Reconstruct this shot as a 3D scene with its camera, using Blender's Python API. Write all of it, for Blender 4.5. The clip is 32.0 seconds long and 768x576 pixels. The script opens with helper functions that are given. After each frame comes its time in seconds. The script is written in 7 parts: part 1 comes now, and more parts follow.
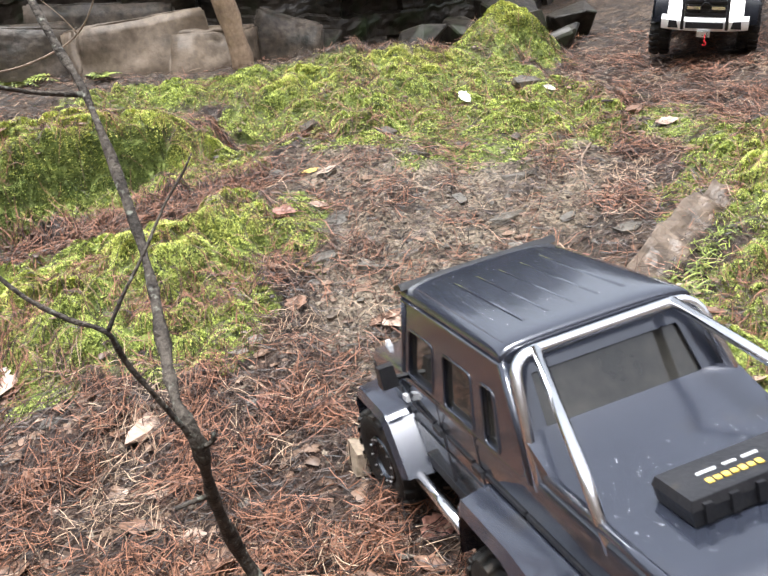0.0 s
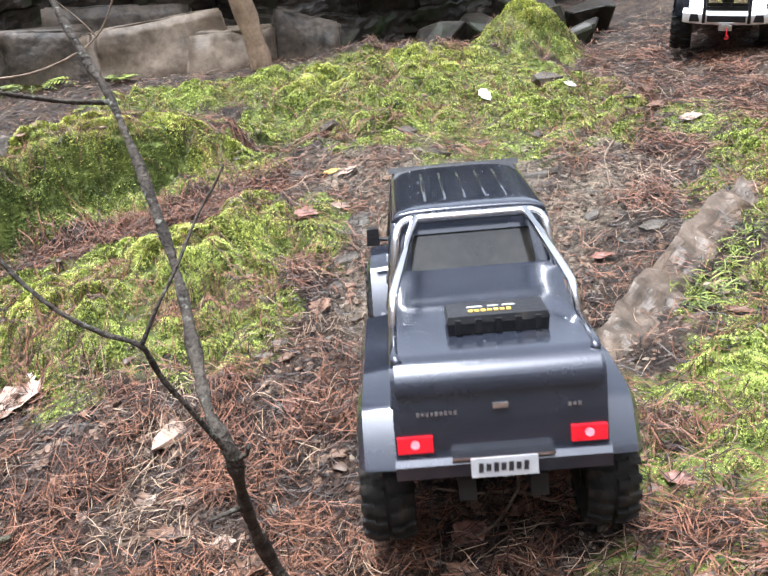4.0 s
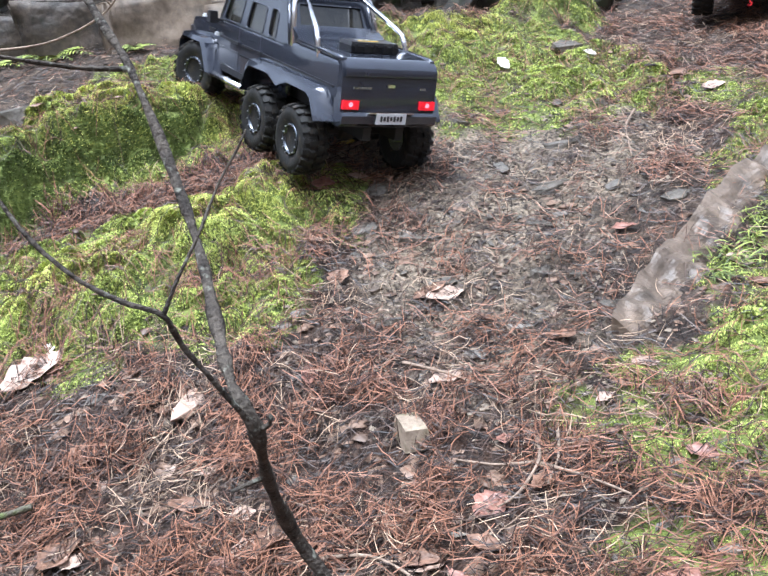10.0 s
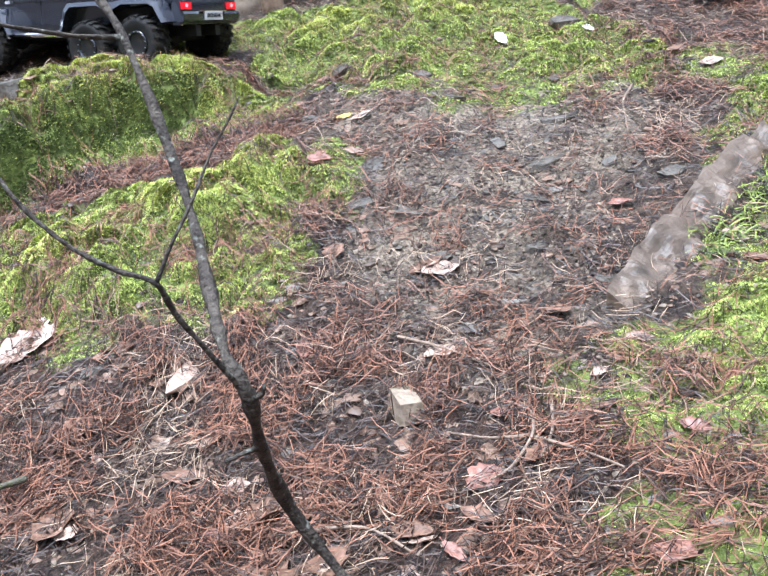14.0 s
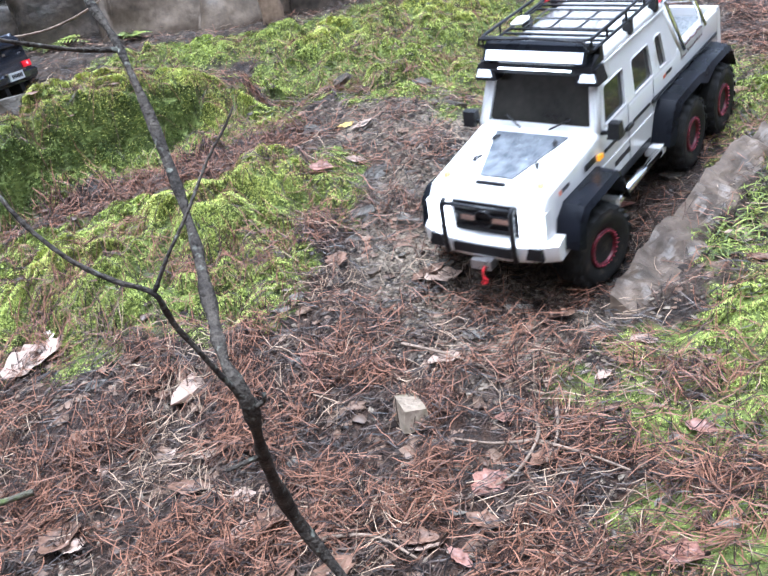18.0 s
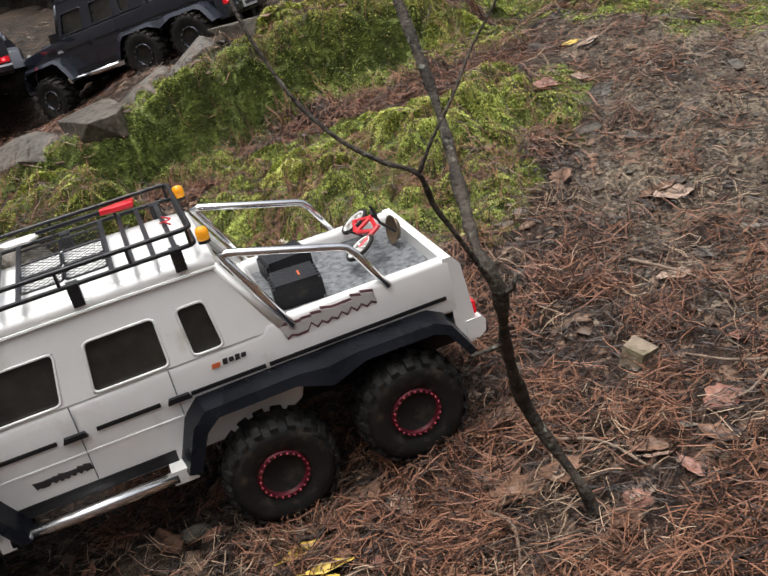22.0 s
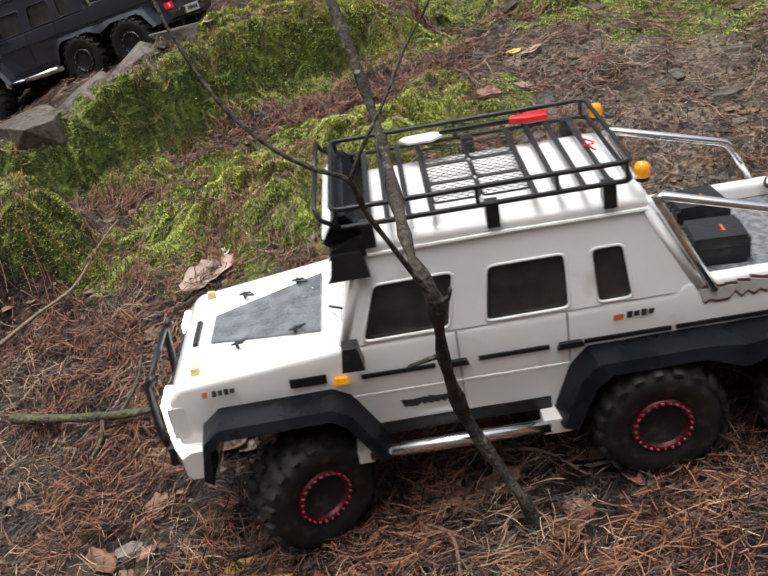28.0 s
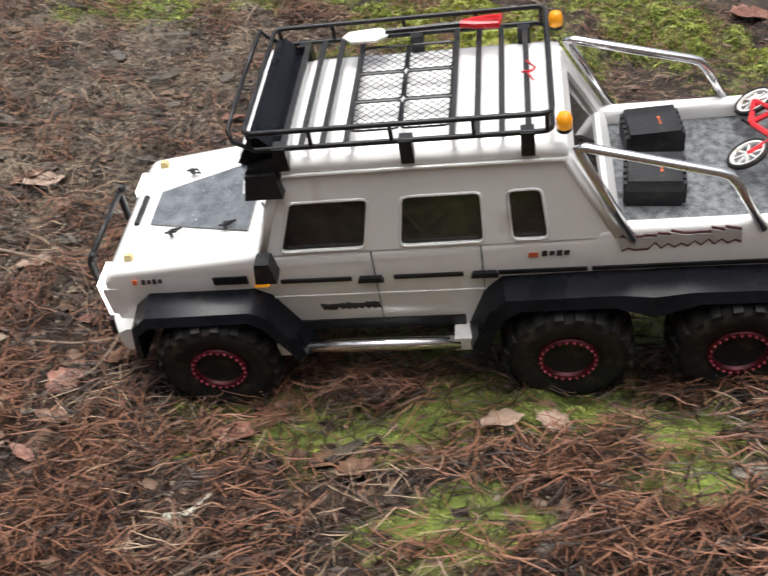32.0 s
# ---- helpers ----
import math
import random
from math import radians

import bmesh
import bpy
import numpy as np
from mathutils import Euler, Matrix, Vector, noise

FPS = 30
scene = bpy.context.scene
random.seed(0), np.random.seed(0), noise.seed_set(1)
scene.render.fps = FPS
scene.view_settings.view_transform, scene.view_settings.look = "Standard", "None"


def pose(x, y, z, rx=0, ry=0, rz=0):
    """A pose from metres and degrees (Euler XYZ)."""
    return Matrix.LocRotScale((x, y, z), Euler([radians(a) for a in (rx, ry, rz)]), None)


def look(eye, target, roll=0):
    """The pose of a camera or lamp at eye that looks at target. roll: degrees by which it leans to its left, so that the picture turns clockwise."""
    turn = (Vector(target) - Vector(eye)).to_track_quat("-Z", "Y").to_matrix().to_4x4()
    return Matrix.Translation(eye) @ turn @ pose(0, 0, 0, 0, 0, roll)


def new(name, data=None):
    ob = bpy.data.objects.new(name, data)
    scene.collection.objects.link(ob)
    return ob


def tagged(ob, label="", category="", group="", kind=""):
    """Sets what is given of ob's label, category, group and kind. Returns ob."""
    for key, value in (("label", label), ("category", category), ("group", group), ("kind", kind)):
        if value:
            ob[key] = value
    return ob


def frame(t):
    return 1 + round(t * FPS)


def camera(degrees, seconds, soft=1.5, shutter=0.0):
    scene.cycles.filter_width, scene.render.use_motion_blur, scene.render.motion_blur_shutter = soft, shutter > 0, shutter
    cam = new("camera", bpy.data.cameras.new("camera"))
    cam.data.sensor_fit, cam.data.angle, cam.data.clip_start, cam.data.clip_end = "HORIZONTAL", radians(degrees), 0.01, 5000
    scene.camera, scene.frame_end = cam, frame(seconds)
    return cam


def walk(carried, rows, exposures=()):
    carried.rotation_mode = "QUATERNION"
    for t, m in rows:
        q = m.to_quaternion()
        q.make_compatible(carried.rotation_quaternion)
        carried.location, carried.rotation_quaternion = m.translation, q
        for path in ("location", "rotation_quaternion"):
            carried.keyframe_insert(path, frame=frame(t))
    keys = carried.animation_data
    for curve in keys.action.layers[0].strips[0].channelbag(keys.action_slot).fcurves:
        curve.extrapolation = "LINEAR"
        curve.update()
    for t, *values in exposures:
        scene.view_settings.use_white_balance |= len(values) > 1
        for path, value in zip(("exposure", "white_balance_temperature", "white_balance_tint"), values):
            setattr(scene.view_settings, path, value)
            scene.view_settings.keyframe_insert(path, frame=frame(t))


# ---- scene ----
PATH = [
    (0, 0.0144, -0.0193, 1.0053, 68.06, 4.18, -3.74),
    (0.5, 0.0140, -0.0179, 1.0050, 68.15, 4.50, -3.72),
    (1, 0.0139, -0.0180, 1.0053, 68.23, 4.54, -3.91),
    (1.5, 0.0117, -0.0185, 1.0069, 68.34, 4.53, -3.93),
    (2, 0.0093, -0.0153, 1.0066, 68.26, 4.51, -3.77),
    (2.5, 0.0078, -0.0132, 1.0056, 68.11, 4.67, -3.29),
    (4.5, 0.0033, -0.0051, 1.0108, 67.66, 5.08, -3.08),
    (5, 0.0020, -0.0027, 1.0072, 66.97, 4.57, -2.74),
    (5.5, -0.0042, -0.0006, 1.0081, 66.72, 4.30, -1.83),
    (6, -0.0027, 0.0004, 1.0063, 66.66, 4.87, -1.57),
    (6.5, 0.0003, -0.0011, 1.0052, 66.63, 5.45, -2.00),
    (7, 0.0014, -0.0009, 1.0058, 66.69, 5.51, -2.20),
    (7.5, -0.0011, -0.0010, 1.0055, 66.65, 5.22, -2.14),
    (8, -0.0021, -0.0010, 1.0054, 66.35, 4.90, -1.95),
    (8.5, -0.0042, -0.0007, 1.0062, 66.22, 4.82, -1.70),
    (9, -0.0038, 0.0007, 1.0052, 66.20, 4.99, -1.75),
    (9.5, -0.0029, 0.0007, 1.0055, 66.22, 5.19, -1.95),
    (10, -0.0018, 0.0006, 1.0053, 66.28, 5.41, -2.25),
    (10.5, -0.0004, 0.0018, 1.0019, 66.26, 5.49, -2.30),
    (11, -0.0005, 0.0013, 1.0017, 66.02, 5.30, -2.04),
    (11.5, -0.0021, 0.0003, 1.0016, 65.68, 5.09, -1.65),
    (12, -0.0021, 0.0017, 1.0026, 65.63, 5.14, -1.62),
    (12.5, 0.0020, -0.0004, 0.9995, 65.47, 5.38, -2.17),
    (13, -0.0000, 0.0000, 1.0000, 65.40, 5.49, -2.42),
    (13.5, -0.0008, 0.0009, 0.9999, 65.26, 5.23, -2.44),
    (14, -0.0010, -0.0001, 0.9997, 64.97, 5.10, -2.36),
    (14.5, 0.0009, -0.0000, 0.9993, 64.89, 5.38, -2.51),
    (16.5, 0.0034, 0.0024, 0.9970, 65.23, 5.87, -2.57),
    (17, 0.0018, 0.0011, 0.9972, 65.21, 5.73, -2.20),
    (17.5, 0.0037, 0.0005, 0.9971, 65.30, 5.97, -2.19),
    (18, 0.0044, -0.0011, 0.9977, 65.50, 6.25, -2.38),
    (18.5, 0.0042, -0.0017, 0.9984, 65.85, 6.27, -2.36),
    (19, -0.0012, -0.0000, 0.9982, 65.84, 6.04, -1.86),
    (19.5, -0.0021, -0.0043, 0.9963, 65.52, 6.05, -0.90),
    (20, -0.0097, -0.0081, 0.9930, 64.92, 6.21, 0.65),
    (20.5, -0.0153, -0.0099, 0.9801, 64.38, 7.37, 3.03),
    (21, -0.0222, -0.0206, 0.9821, 63.55, 8.62, 5.19),
    (21.5, -0.0272, -0.0263, 0.9792, 63.21, 9.48, 7.53),
    (22, -0.0302, -0.0295, 0.9812, 63.30, 9.65, 9.28),
    (22.5, -0.0327, -0.0282, 0.9805, 63.43, 9.75, 10.13),
    (23, -0.0306, -0.0295, 0.9812, 63.61, 10.10, 9.79),
    (23.5, -0.0262, -0.0270, 0.9794, 63.44, 10.29, 9.01),
    (24, -0.0276, -0.0252, 0.9783, 63.14, 10.02, 8.60),
    (24.5, -0.0289, -0.0242, 0.9780, 62.82, 9.77, 8.51),
    (26.5, -0.0221, -0.0160, 0.9766, 63.30, 9.24, 6.64),
    (27, -0.0262, -0.0130, 0.9705, 63.43, 8.50, 6.99),
    (27.5, -0.0249, -0.0119, 0.9734, 63.14, 8.45, 6.95),
    (28, -0.0221, -0.0147, 0.9736, 63.37, 8.58, 6.49),
    (28.5, -0.0175, -0.0153, 0.9742, 63.63, 8.78, 5.86),
    (29, -0.0091, -0.0202, 0.9769, 63.20, 8.16, 4.60),
    (29.5, 0.0043, -0.0272, 0.9777, 61.79, 6.59, 0.97),
    (30, 0.0210, -0.0283, 0.9756, 59.95, 4.47, -4.39),
    (30.5, 0.0324, -0.0294, 0.9745, 59.35, 2.51, -8.24),
    (31, 0.0484, -0.0364, 0.9847, 59.58, 0.42, -12.64),
    (31.5, 0.0728, -0.0458, 0.9921, 59.98, -1.06, -16.42),
    (32, 0.0925, -0.0540, 0.9805, 60.70, -2.68, -19.34),
]

cam = camera(44.18, 32.0, soft=1.5, shutter=0.5)
EXPOSURE = ((0, 2.13, 6130, 10), (2.5, 2.13, 6030, 10), (5, 2.13, 5650, 10), (9, 2.09, 5450, 10), (14, 2.15, 5300, 10), (17, 2.05, 5150, 10), (18.5, 1.85, 5150, 10), (19.2, 1.52, 5000, 10), (20, 1.20, 5390, 10), (21, 1.04, 6190, 10), (22, 1.00, 6390, 10), (32, 1.04, 6390, 10))
walk(cam, [(r[0], pose(*r[1:])) for r in PATH], EXPOSURE)

# ---- world and light ----
world = bpy.data.worlds.new("overcast_world")
scene.world = world
world.use_nodes = True
wn = world.node_tree.nodes
wl = world.node_tree.links
sky = wn.new("ShaderNodeTexSky")
sky.sky_type = 'NISHITA'
sky.sun_disc = False
sky.sun_elevation = radians(76)
sky.sun_rotation = radians(200)
sky.air_density = 1.0
sky.dust_density = 6.0
sky.ozone_density = 1.0
cloud = wn.new("ShaderNodeHueSaturation")
cloud.inputs["Saturation"].default_value = 0.25
wl.new(sky.outputs[0], cloud.inputs["Color"])
wl.new(cloud.outputs[0], wn["Background"].inputs["Color"])
wn["Background"].inputs["Strength"].default_value = 0.09

sun_data = bpy.data.lights.new("sun", 'SUN')
sun_data.energy = 1.5
sun_data.angle = radians(22)
sun_data.color = (1.0, 0.97, 0.92)
sun = new("sun", sun_data)
sun.matrix_world = look((-0.6, 1.9, 4.2), (0, 1.2, 0.4))

# ---- materials ----
def mat(name, a, b, rough=0.6, metal=0.0, scale=20.0, bump=0.0, bump_scale=60.0, spec=0.5, coat=0.0, emit=0.0, grime=None, grime_amount=0.0, rough_var=0.1, island=False, lone=0.9, patch=0.4):
    """Two colours mixed by noise at two scales, with fine relief, optional grime patches and gloss variation."""
    m = bpy.data.materials.new(name)
    m.use_nodes = True
    n, l = m.node_tree.nodes, m.node_tree.links
    p = n["Principled BSDF"]
    co = n.new("ShaderNodeTexCoord")
    n1 = n.new("ShaderNodeTexNoise"); n1.inputs["Scale"].default_value = scale; n1.inputs["Detail"].default_value = 6.0
    n2 = n.new("ShaderNodeTexNoise"); n2.inputs["Scale"].default_value = scale * 7.3; n2.inputs["Detail"].default_value = 3.0
    for q in (n1, n2):
        l.new(co.outputs["Object"], q.inputs["Vector"])
    add = n.new("ShaderNodeMath"); add.operation = 'MULTIPLY_ADD'
    l.new(n2.outputs["Fac"], add.inputs[0]); add.inputs[1].default_value = 0.45; l.new(n1.outputs["Fac"], add.inputs[2])
    ramp = n.new("ShaderNodeValToRGB")
    ramp.color_ramp.elements[0].position, ramp.color_ramp.elements[0].color = 0.48, (*a, 1)
    ramp.color_ramp.elements[1].position, ramp.color_ramp.elements[1].color = 0.98, (*b, 1)
    fac = add.outputs[0]
    if island:
        geo = n.new("ShaderNodeNewGeometry")
        mix = n.new("ShaderNodeMath"); mix.operation = 'MULTIPLY_ADD'
        l.new(geo.outputs["Random Per Island"], mix.inputs[0]); mix.inputs[1].default_value = lone
        low = n.new("ShaderNodeMath"); low.operation = 'MULTIPLY'
        l.new(fac, low.inputs[0]); low.inputs[1].default_value = patch
        l.new(low.outputs[0], mix.inputs[2])
        fac = mix.outputs[0]
    l.new(fac, ramp.inputs[0])
    col = ramp.outputs[0]
    if grime:
        g = n.new("ShaderNodeTexNoise"); g.inputs["Scale"].default_value = scale * 2.1; g.inputs["Detail"].default_value = 8.0
        l.new(co.outputs["Object"], g.inputs["Vector"])
        gr = n.new("ShaderNodeValToRGB")
        gr.color_ramp.elements[0].position = 0.62 - 0.3 * grime_amount
        gr.color_ramp.elements[1].position = 0.80 - 0.2 * grime_amount
        l.new(g.outputs["Fac"], gr.inputs[0])
        mx = n.new("ShaderNodeMixRGB"); mx.inputs[2].default_value = (*grime, 1)
        l.new(gr.outputs[0], mx.inputs[0]); l.new(col, mx.inputs[1])
        col = mx.outputs[0]
    l.new(col, p.inputs["Base Color"])
    rr = n.new("ShaderNodeMapRange")
    rr.inputs["To Min"].default_value = max(0.02, rough - rough_var); rr.inputs["To Max"].default_value = min(1.0, rough + rough_var)
    l.new(n1.outputs["Fac"], rr.inputs["Value"]); l.new(rr.outputs[0], p.inputs["Roughness"])
    p.inputs["Metallic"].default_value = metal
    p.inputs["Specular IOR Level"].default_value = spec
    p.inputs["Coat Weight"].default_value = coat
    p.inputs["Coat Roughness"].default_value = 0.08
    if bump:
        nb = n.new("ShaderNodeTexNoise"); nb.inputs["Scale"].default_value = bump_scale; nb.inputs["Detail"].default_value = 5.0
        l.new(co.outputs["Object"], nb.inputs["Vector"])
        bp = n.new("ShaderNodeBump"); bp.inputs["Strength"].default_value = bump; bp.inputs["Distance"].default_value = 0.004
        l.new(nb.outputs["Fac"], bp.inputs["Height"]); l.new(bp.outputs[0], p.inputs["Normal"])
    if emit:
        l.new(col, p.inputs["Emission Color"]); p.inputs["Emission Strength"].default_value = emit
    return m


WHITE = mat("white_paint", (0.8446, 0.8394, 0.8137), (0.9064, 0.9012, 0.8858), 0.14, scale=9, coat=0.6, grime=(0.60, 0.54, 0.46), grime_amount=-0.12)
WHITE_PLASTIC = mat("white_plastic", (0.66, 0.65, 0.62), (0.78, 0.77, 0.75), 0.4, scale=30, grime=(0.35, 0.28, 0.2), grime_amount=0.2)
DARK_PAINT = mat("dark_metallic_paint", (0.024, 0.028, 0.041), (0.036, 0.041, 0.058), 0.17, metal=0.32, scale=9, coat=0.9, spec=0.5, bump=0.04, bump_scale=400, grime=(0.05, 0.045, 0.04), grime_amount=-0.05, rough_var=0.06)
BLACK_PLASTIC = mat("black_plastic", (0.008, 0.008, 0.010), (0.022, 0.022, 0.024), 0.35, scale=40, spec=0.35, bump=0.15, bump_scale=300, grime=(0.06, 0.05, 0.035), grime_amount=0.05)
FLARE = mat("satin_black_flare", (0.004, 0.005, 0.007), (0.010, 0.011, 0.016), 0.28, scale=30, spec=0.16, grime=(0.03, 0.026, 0.02), grime_amount=0.0)
CHASSIS = mat("chassis_black", (0.008, 0.008, 0.008), (0.02, 0.019, 0.017), 0.7, scale=30)
RUBBER = mat("tyre_rubber", (0.010, 0.010, 0.010), (0.022, 0.021, 0.019), 0.62, scale=40, spec=0.25, bump=0.2, bump_scale=500, grime=(0.062, 0.047, 0.033), grime_amount=0.22)
CHROME = mat("chrome_tube", (0.82, 0.82, 0.83), (0.90, 0.90, 0.91), 0.12, metal=1.0, scale=25)
RIM_BLACK = mat("rim_black", (0.003, 0.003, 0.004), (0.008, 0.008, 0.009), 0.45, scale=60, spec=0.15)
BOLT_RED = mat("red_bolt", (0.45, 0.06, 0.10), (0.62, 0.14, 0.18), 0.35, scale=90)
RIM_STEEL = mat("rim_dark_steel", (0.045, 0.05, 0.06), (0.11, 0.12, 0.135), 0.25, metal=0.9, scale=60)
RIM_RED = mat("beadlock_red", (0.06, 0.004, 0.010), (0.14, 0.010, 0.022), 0.35, metal=0.3, scale=60, grime=(0.07, 0.05, 0.035), grime_amount=0.25)
BOLT = mat("bolt_silver", (0.5, 0.5, 0.5), (0.7, 0.7, 0.7), 0.3, metal=0.9, scale=90)
GLASS = mat("smoked_window", (0.014, 0.014, 0.013), (0.045, 0.042, 0.035), 0.04, scale=14, spec=0.6, rough_var=0.03)
HOOD_CARBON = mat("carbon_hood", (0.07, 0.08, 0.092), (0.215, 0.23, 0.25), 0.12, scale=60, bump=0.3, bump_scale=260, coat=1.0)
CARPET = mat("grey_bed_liner", (0.04, 0.045, 0.05), (0.32, 0.335, 0.35), 0.5, scale=170, bump=0.9, bump_scale=600)
TAIL_RED = mat("tail_lens_red", (0.38, 0.006, 0.012), (0.55, 0.012, 0.020), 0.15, scale=50, emit=0.30)
LED_RED = mat("lit_red_led", (1.0, 0.045, 0.055), (1.0, 0.09, 0.10), 0.3, scale=50, emit=1.6)
LED_WHITE = mat("lit_white_led", (1.0, 0.97, 0.90), (1.0, 1.0, 0.97), 0.3, scale=50, emit=2.2)
LED_BAR = mat("lit_light_bar", (0.75, 0.76, 0.78), (0.85, 0.86, 0.88), 0.15, scale=50, emit=0.35)
SIGNAL = mat("pale_signal_lens", (0.72, 0.52, 0.20), (0.85, 0.72, 0.42), 0.12, scale=50)
AMBER = mat("amber_lens", (0.62, 0.22, 0.008), (0.80, 0.36, 0.015), 0.12, scale=50, emit=0.25)
RED_PLASTIC = mat("red_plastic", (0.55, 0.012, 0.02), (0.68, 0.03, 0.04), 0.35, scale=40)
DECAL_DARK = mat("decal_dark", (0.02, 0.018, 0.02), (0.05, 0.045, 0.05), 0.5, scale=60)
DECAL_MAROON = mat("decal_maroon", (0.10, 0.04, 0.05), (0.20, 0.10, 0.11), 0.5, scale=60)
DECAL_ORANGE = mat("decal_orange", (0.65, 0.12, 0.03), (0.75, 0.18, 0.06), 0.5, scale=60)
DECAL_YELLOW = mat("decal_yellow", (0.75, 0.48, 0.06), (0.85, 0.60, 0.12), 0.5, scale=60)
DECAL_FILL = mat("decal_fill", (0.50, 0.48, 0.46), (0.62, 0.60, 0.58), 0.45, scale=60)
PLATE = mat("plate_white", (0.55, 0.56, 0.58), (0.68, 0.69, 0.70), 0.4, scale=60)
SPOON = mat("worn_brass_pan", (0.10, 0.075, 0.05), (0.22, 0.17, 0.11), 0.4, metal=0.6, scale=60)

STONE = mat("grey_shale", (0.045, 0.040, 0.033), (0.185, 0.162, 0.132), 0.48, scale=22, bump=1.0, bump_scale=90, grime=(0.045, 0.036, 0.024), grime_amount=0.6, spec=0.3)
STONE_PALE = mat("pale_slate", (0.110, 0.098, 0.082), (0.330, 0.295, 0.245), 0.52, scale=22, bump=1.0, bump_scale=90, grime=(0.075, 0.056, 0.038), grime_amount=0.55)
STONE_BROWN = mat("brown_mudstone", (0.045, 0.034, 0.026), (0.175, 0.130, 0.095), 0.5, scale=20, bump=1.0, bump_scale=80, grime=(0.04, 0.03, 0.02), grime_amount=0.6, spec=0.3)
SLAB_ROCK = mat("slab_mudstone", (0.055, 0.040, 0.029), (0.185, 0.138, 0.100), 0.42, scale=12, bump=0.9, bump_scale=55, grime=(0.045, 0.034, 0.024), grime_amount=0.42, spec=0.35)
STONE_TAN = mat("tan_mudstone", (0.17, 0.13, 0.09), (0.33, 0.26, 0.19), 0.6, scale=20, bump=0.9, bump_scale=90, grime=(0.10, 0.09, 0.04), grime_amount=0.3)
CLIFF = mat("dark_wet_cliff_rock", (0.006, 0.006, 0.005), (0.058, 0.047, 0.037), 0.42, scale=7, bump=1.0, bump_scale=30, grime=(0.018, 0.026, 0.010), grime_amount=0.4, spec=0.2)
CLIFF_SLAB = mat("brown_cliff_slab", (0.016, 0.013, 0.010), (0.120, 0.092, 0.068), 0.5, scale=11, bump=1.0, bump_scale=45, grime=(0.018, 0.017, 0.012), grime_amount=0.6, spec=0.25)
CLIFF_TAN = mat("tan_cliff_slab", (0.050, 0.037, 0.026), (0.215, 0.165, 0.118), 0.55, scale=9, bump=0.8, bump_scale=40, grime=(0.05, 0.038, 0.026), grime_amount=0.35, spec=0.25)
BARK = mat("grey_sapling_bark", (0.016, 0.013, 0.011), (0.095, 0.080, 0.064), 0.78, scale=70, bump=1.0, bump_scale=220, grime=(0.26, 0.27, 0.22), grime_amount=0.10, spec=0.2)
BARK_MOSS = mat("mossy_bough_bark", (0.030, 0.026, 0.018), (0.120, 0.105, 0.070), 0.8, scale=50, bump=1.0, bump_scale=180, grime=(0.085, 0.105, 0.030), grime_amount=0.45)
BARK_PINE = mat("pine_bark", (0.15, 0.10, 0.065), (0.38, 0.27, 0.18), 0.8, scale=18, bump=1.0, bump_scale=60)
TWIG = mat("weathered_twig", (0.12, 0.085, 0.06), (0.30, 0.22, 0.16), 0.8, scale=50, bump=0.6, bump_scale=200)
LEAF_BROWN = mat("dead_leaf_brown", (0.0862, 0.0450, 0.0265), (0.2387, 0.1359, 0.0895), 0.5, scale=25, bump=0.6, bump_scale=120, spec=0.3)
LEAF_PALE = mat("dead_leaf_pale", (0.2700, 0.1800, 0.1305), (0.4500, 0.3330, 0.2610), 0.5, scale=25, bump=0.6, bump_scale=120)
LEAF_RED = mat("dead_leaf_red", (0.125, 0.050, 0.034), (0.320, 0.155, 0.110), 0.45, scale=25, bump=0.6, bump_scale=120)
LEAF_YELLOW = mat("dead_leaf_yellow", (0.55, 0.36, 0.05), (0.70, 0.52, 0.14), 0.5, scale=25)
LEAF_WHITE = mat("dead_leaf_white", (0.62, 0.60, 0.50), (0.74, 0.72, 0.62), 0.5, scale=25)
NEEDLE = mat("pine_needles", (0.018, 0.0092, 0.0066), (0.265, 0.128, 0.078), 0.42, scale=9, island=True, lone=0.85, patch=0.36, spec=0.2)
NEEDLE_DARK = mat("wet_pine_needles", (0.0085, 0.0060, 0.0050), (0.092, 0.062, 0.049), 0.36, scale=9, island=True, lone=0.75, patch=0.48, spec=0.25)
NEEDLE_DRY = mat("dry_pine_needles", (0.085, 0.056, 0.039), (0.40, 0.290, 0.200), 0.5, scale=9, island=True, lone=0.85, patch=0.36, spec=0.2)
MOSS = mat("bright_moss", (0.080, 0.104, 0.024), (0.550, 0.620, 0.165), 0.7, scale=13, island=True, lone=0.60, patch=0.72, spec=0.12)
# Darker moss colour that paints shade into steep faces and creases.
MOSS_SHADE = mat("dark_shade_moss", (0.016, 0.028, 0.010), (0.140, 0.185, 0.050), 0.8, scale=15, island=True, lone=0.55, patch=0.72, spec=0.08)
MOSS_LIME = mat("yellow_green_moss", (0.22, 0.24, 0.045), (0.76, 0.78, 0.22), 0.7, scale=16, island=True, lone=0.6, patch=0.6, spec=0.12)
GRIT = mat("track_grit", (0.026, 0.020, 0.015), (0.235, 0.190, 0.142), 0.5, scale=5, island=True, lone=0.8, patch=0.5, spec=0.22)
FLAKE = mat("leaf_flakes", (0.018, 0.0115, 0.0082), (0.215, 0.140, 0.098), 0.42, scale=5, island=True, spec=0.25)
FERN = mat("grass_tuft", (0.06, 0.085, 0.014), (0.26, 0.31, 0.055), 0.6, scale=20, island=True)
WATER = bpy.data.materials.new("water_drop")
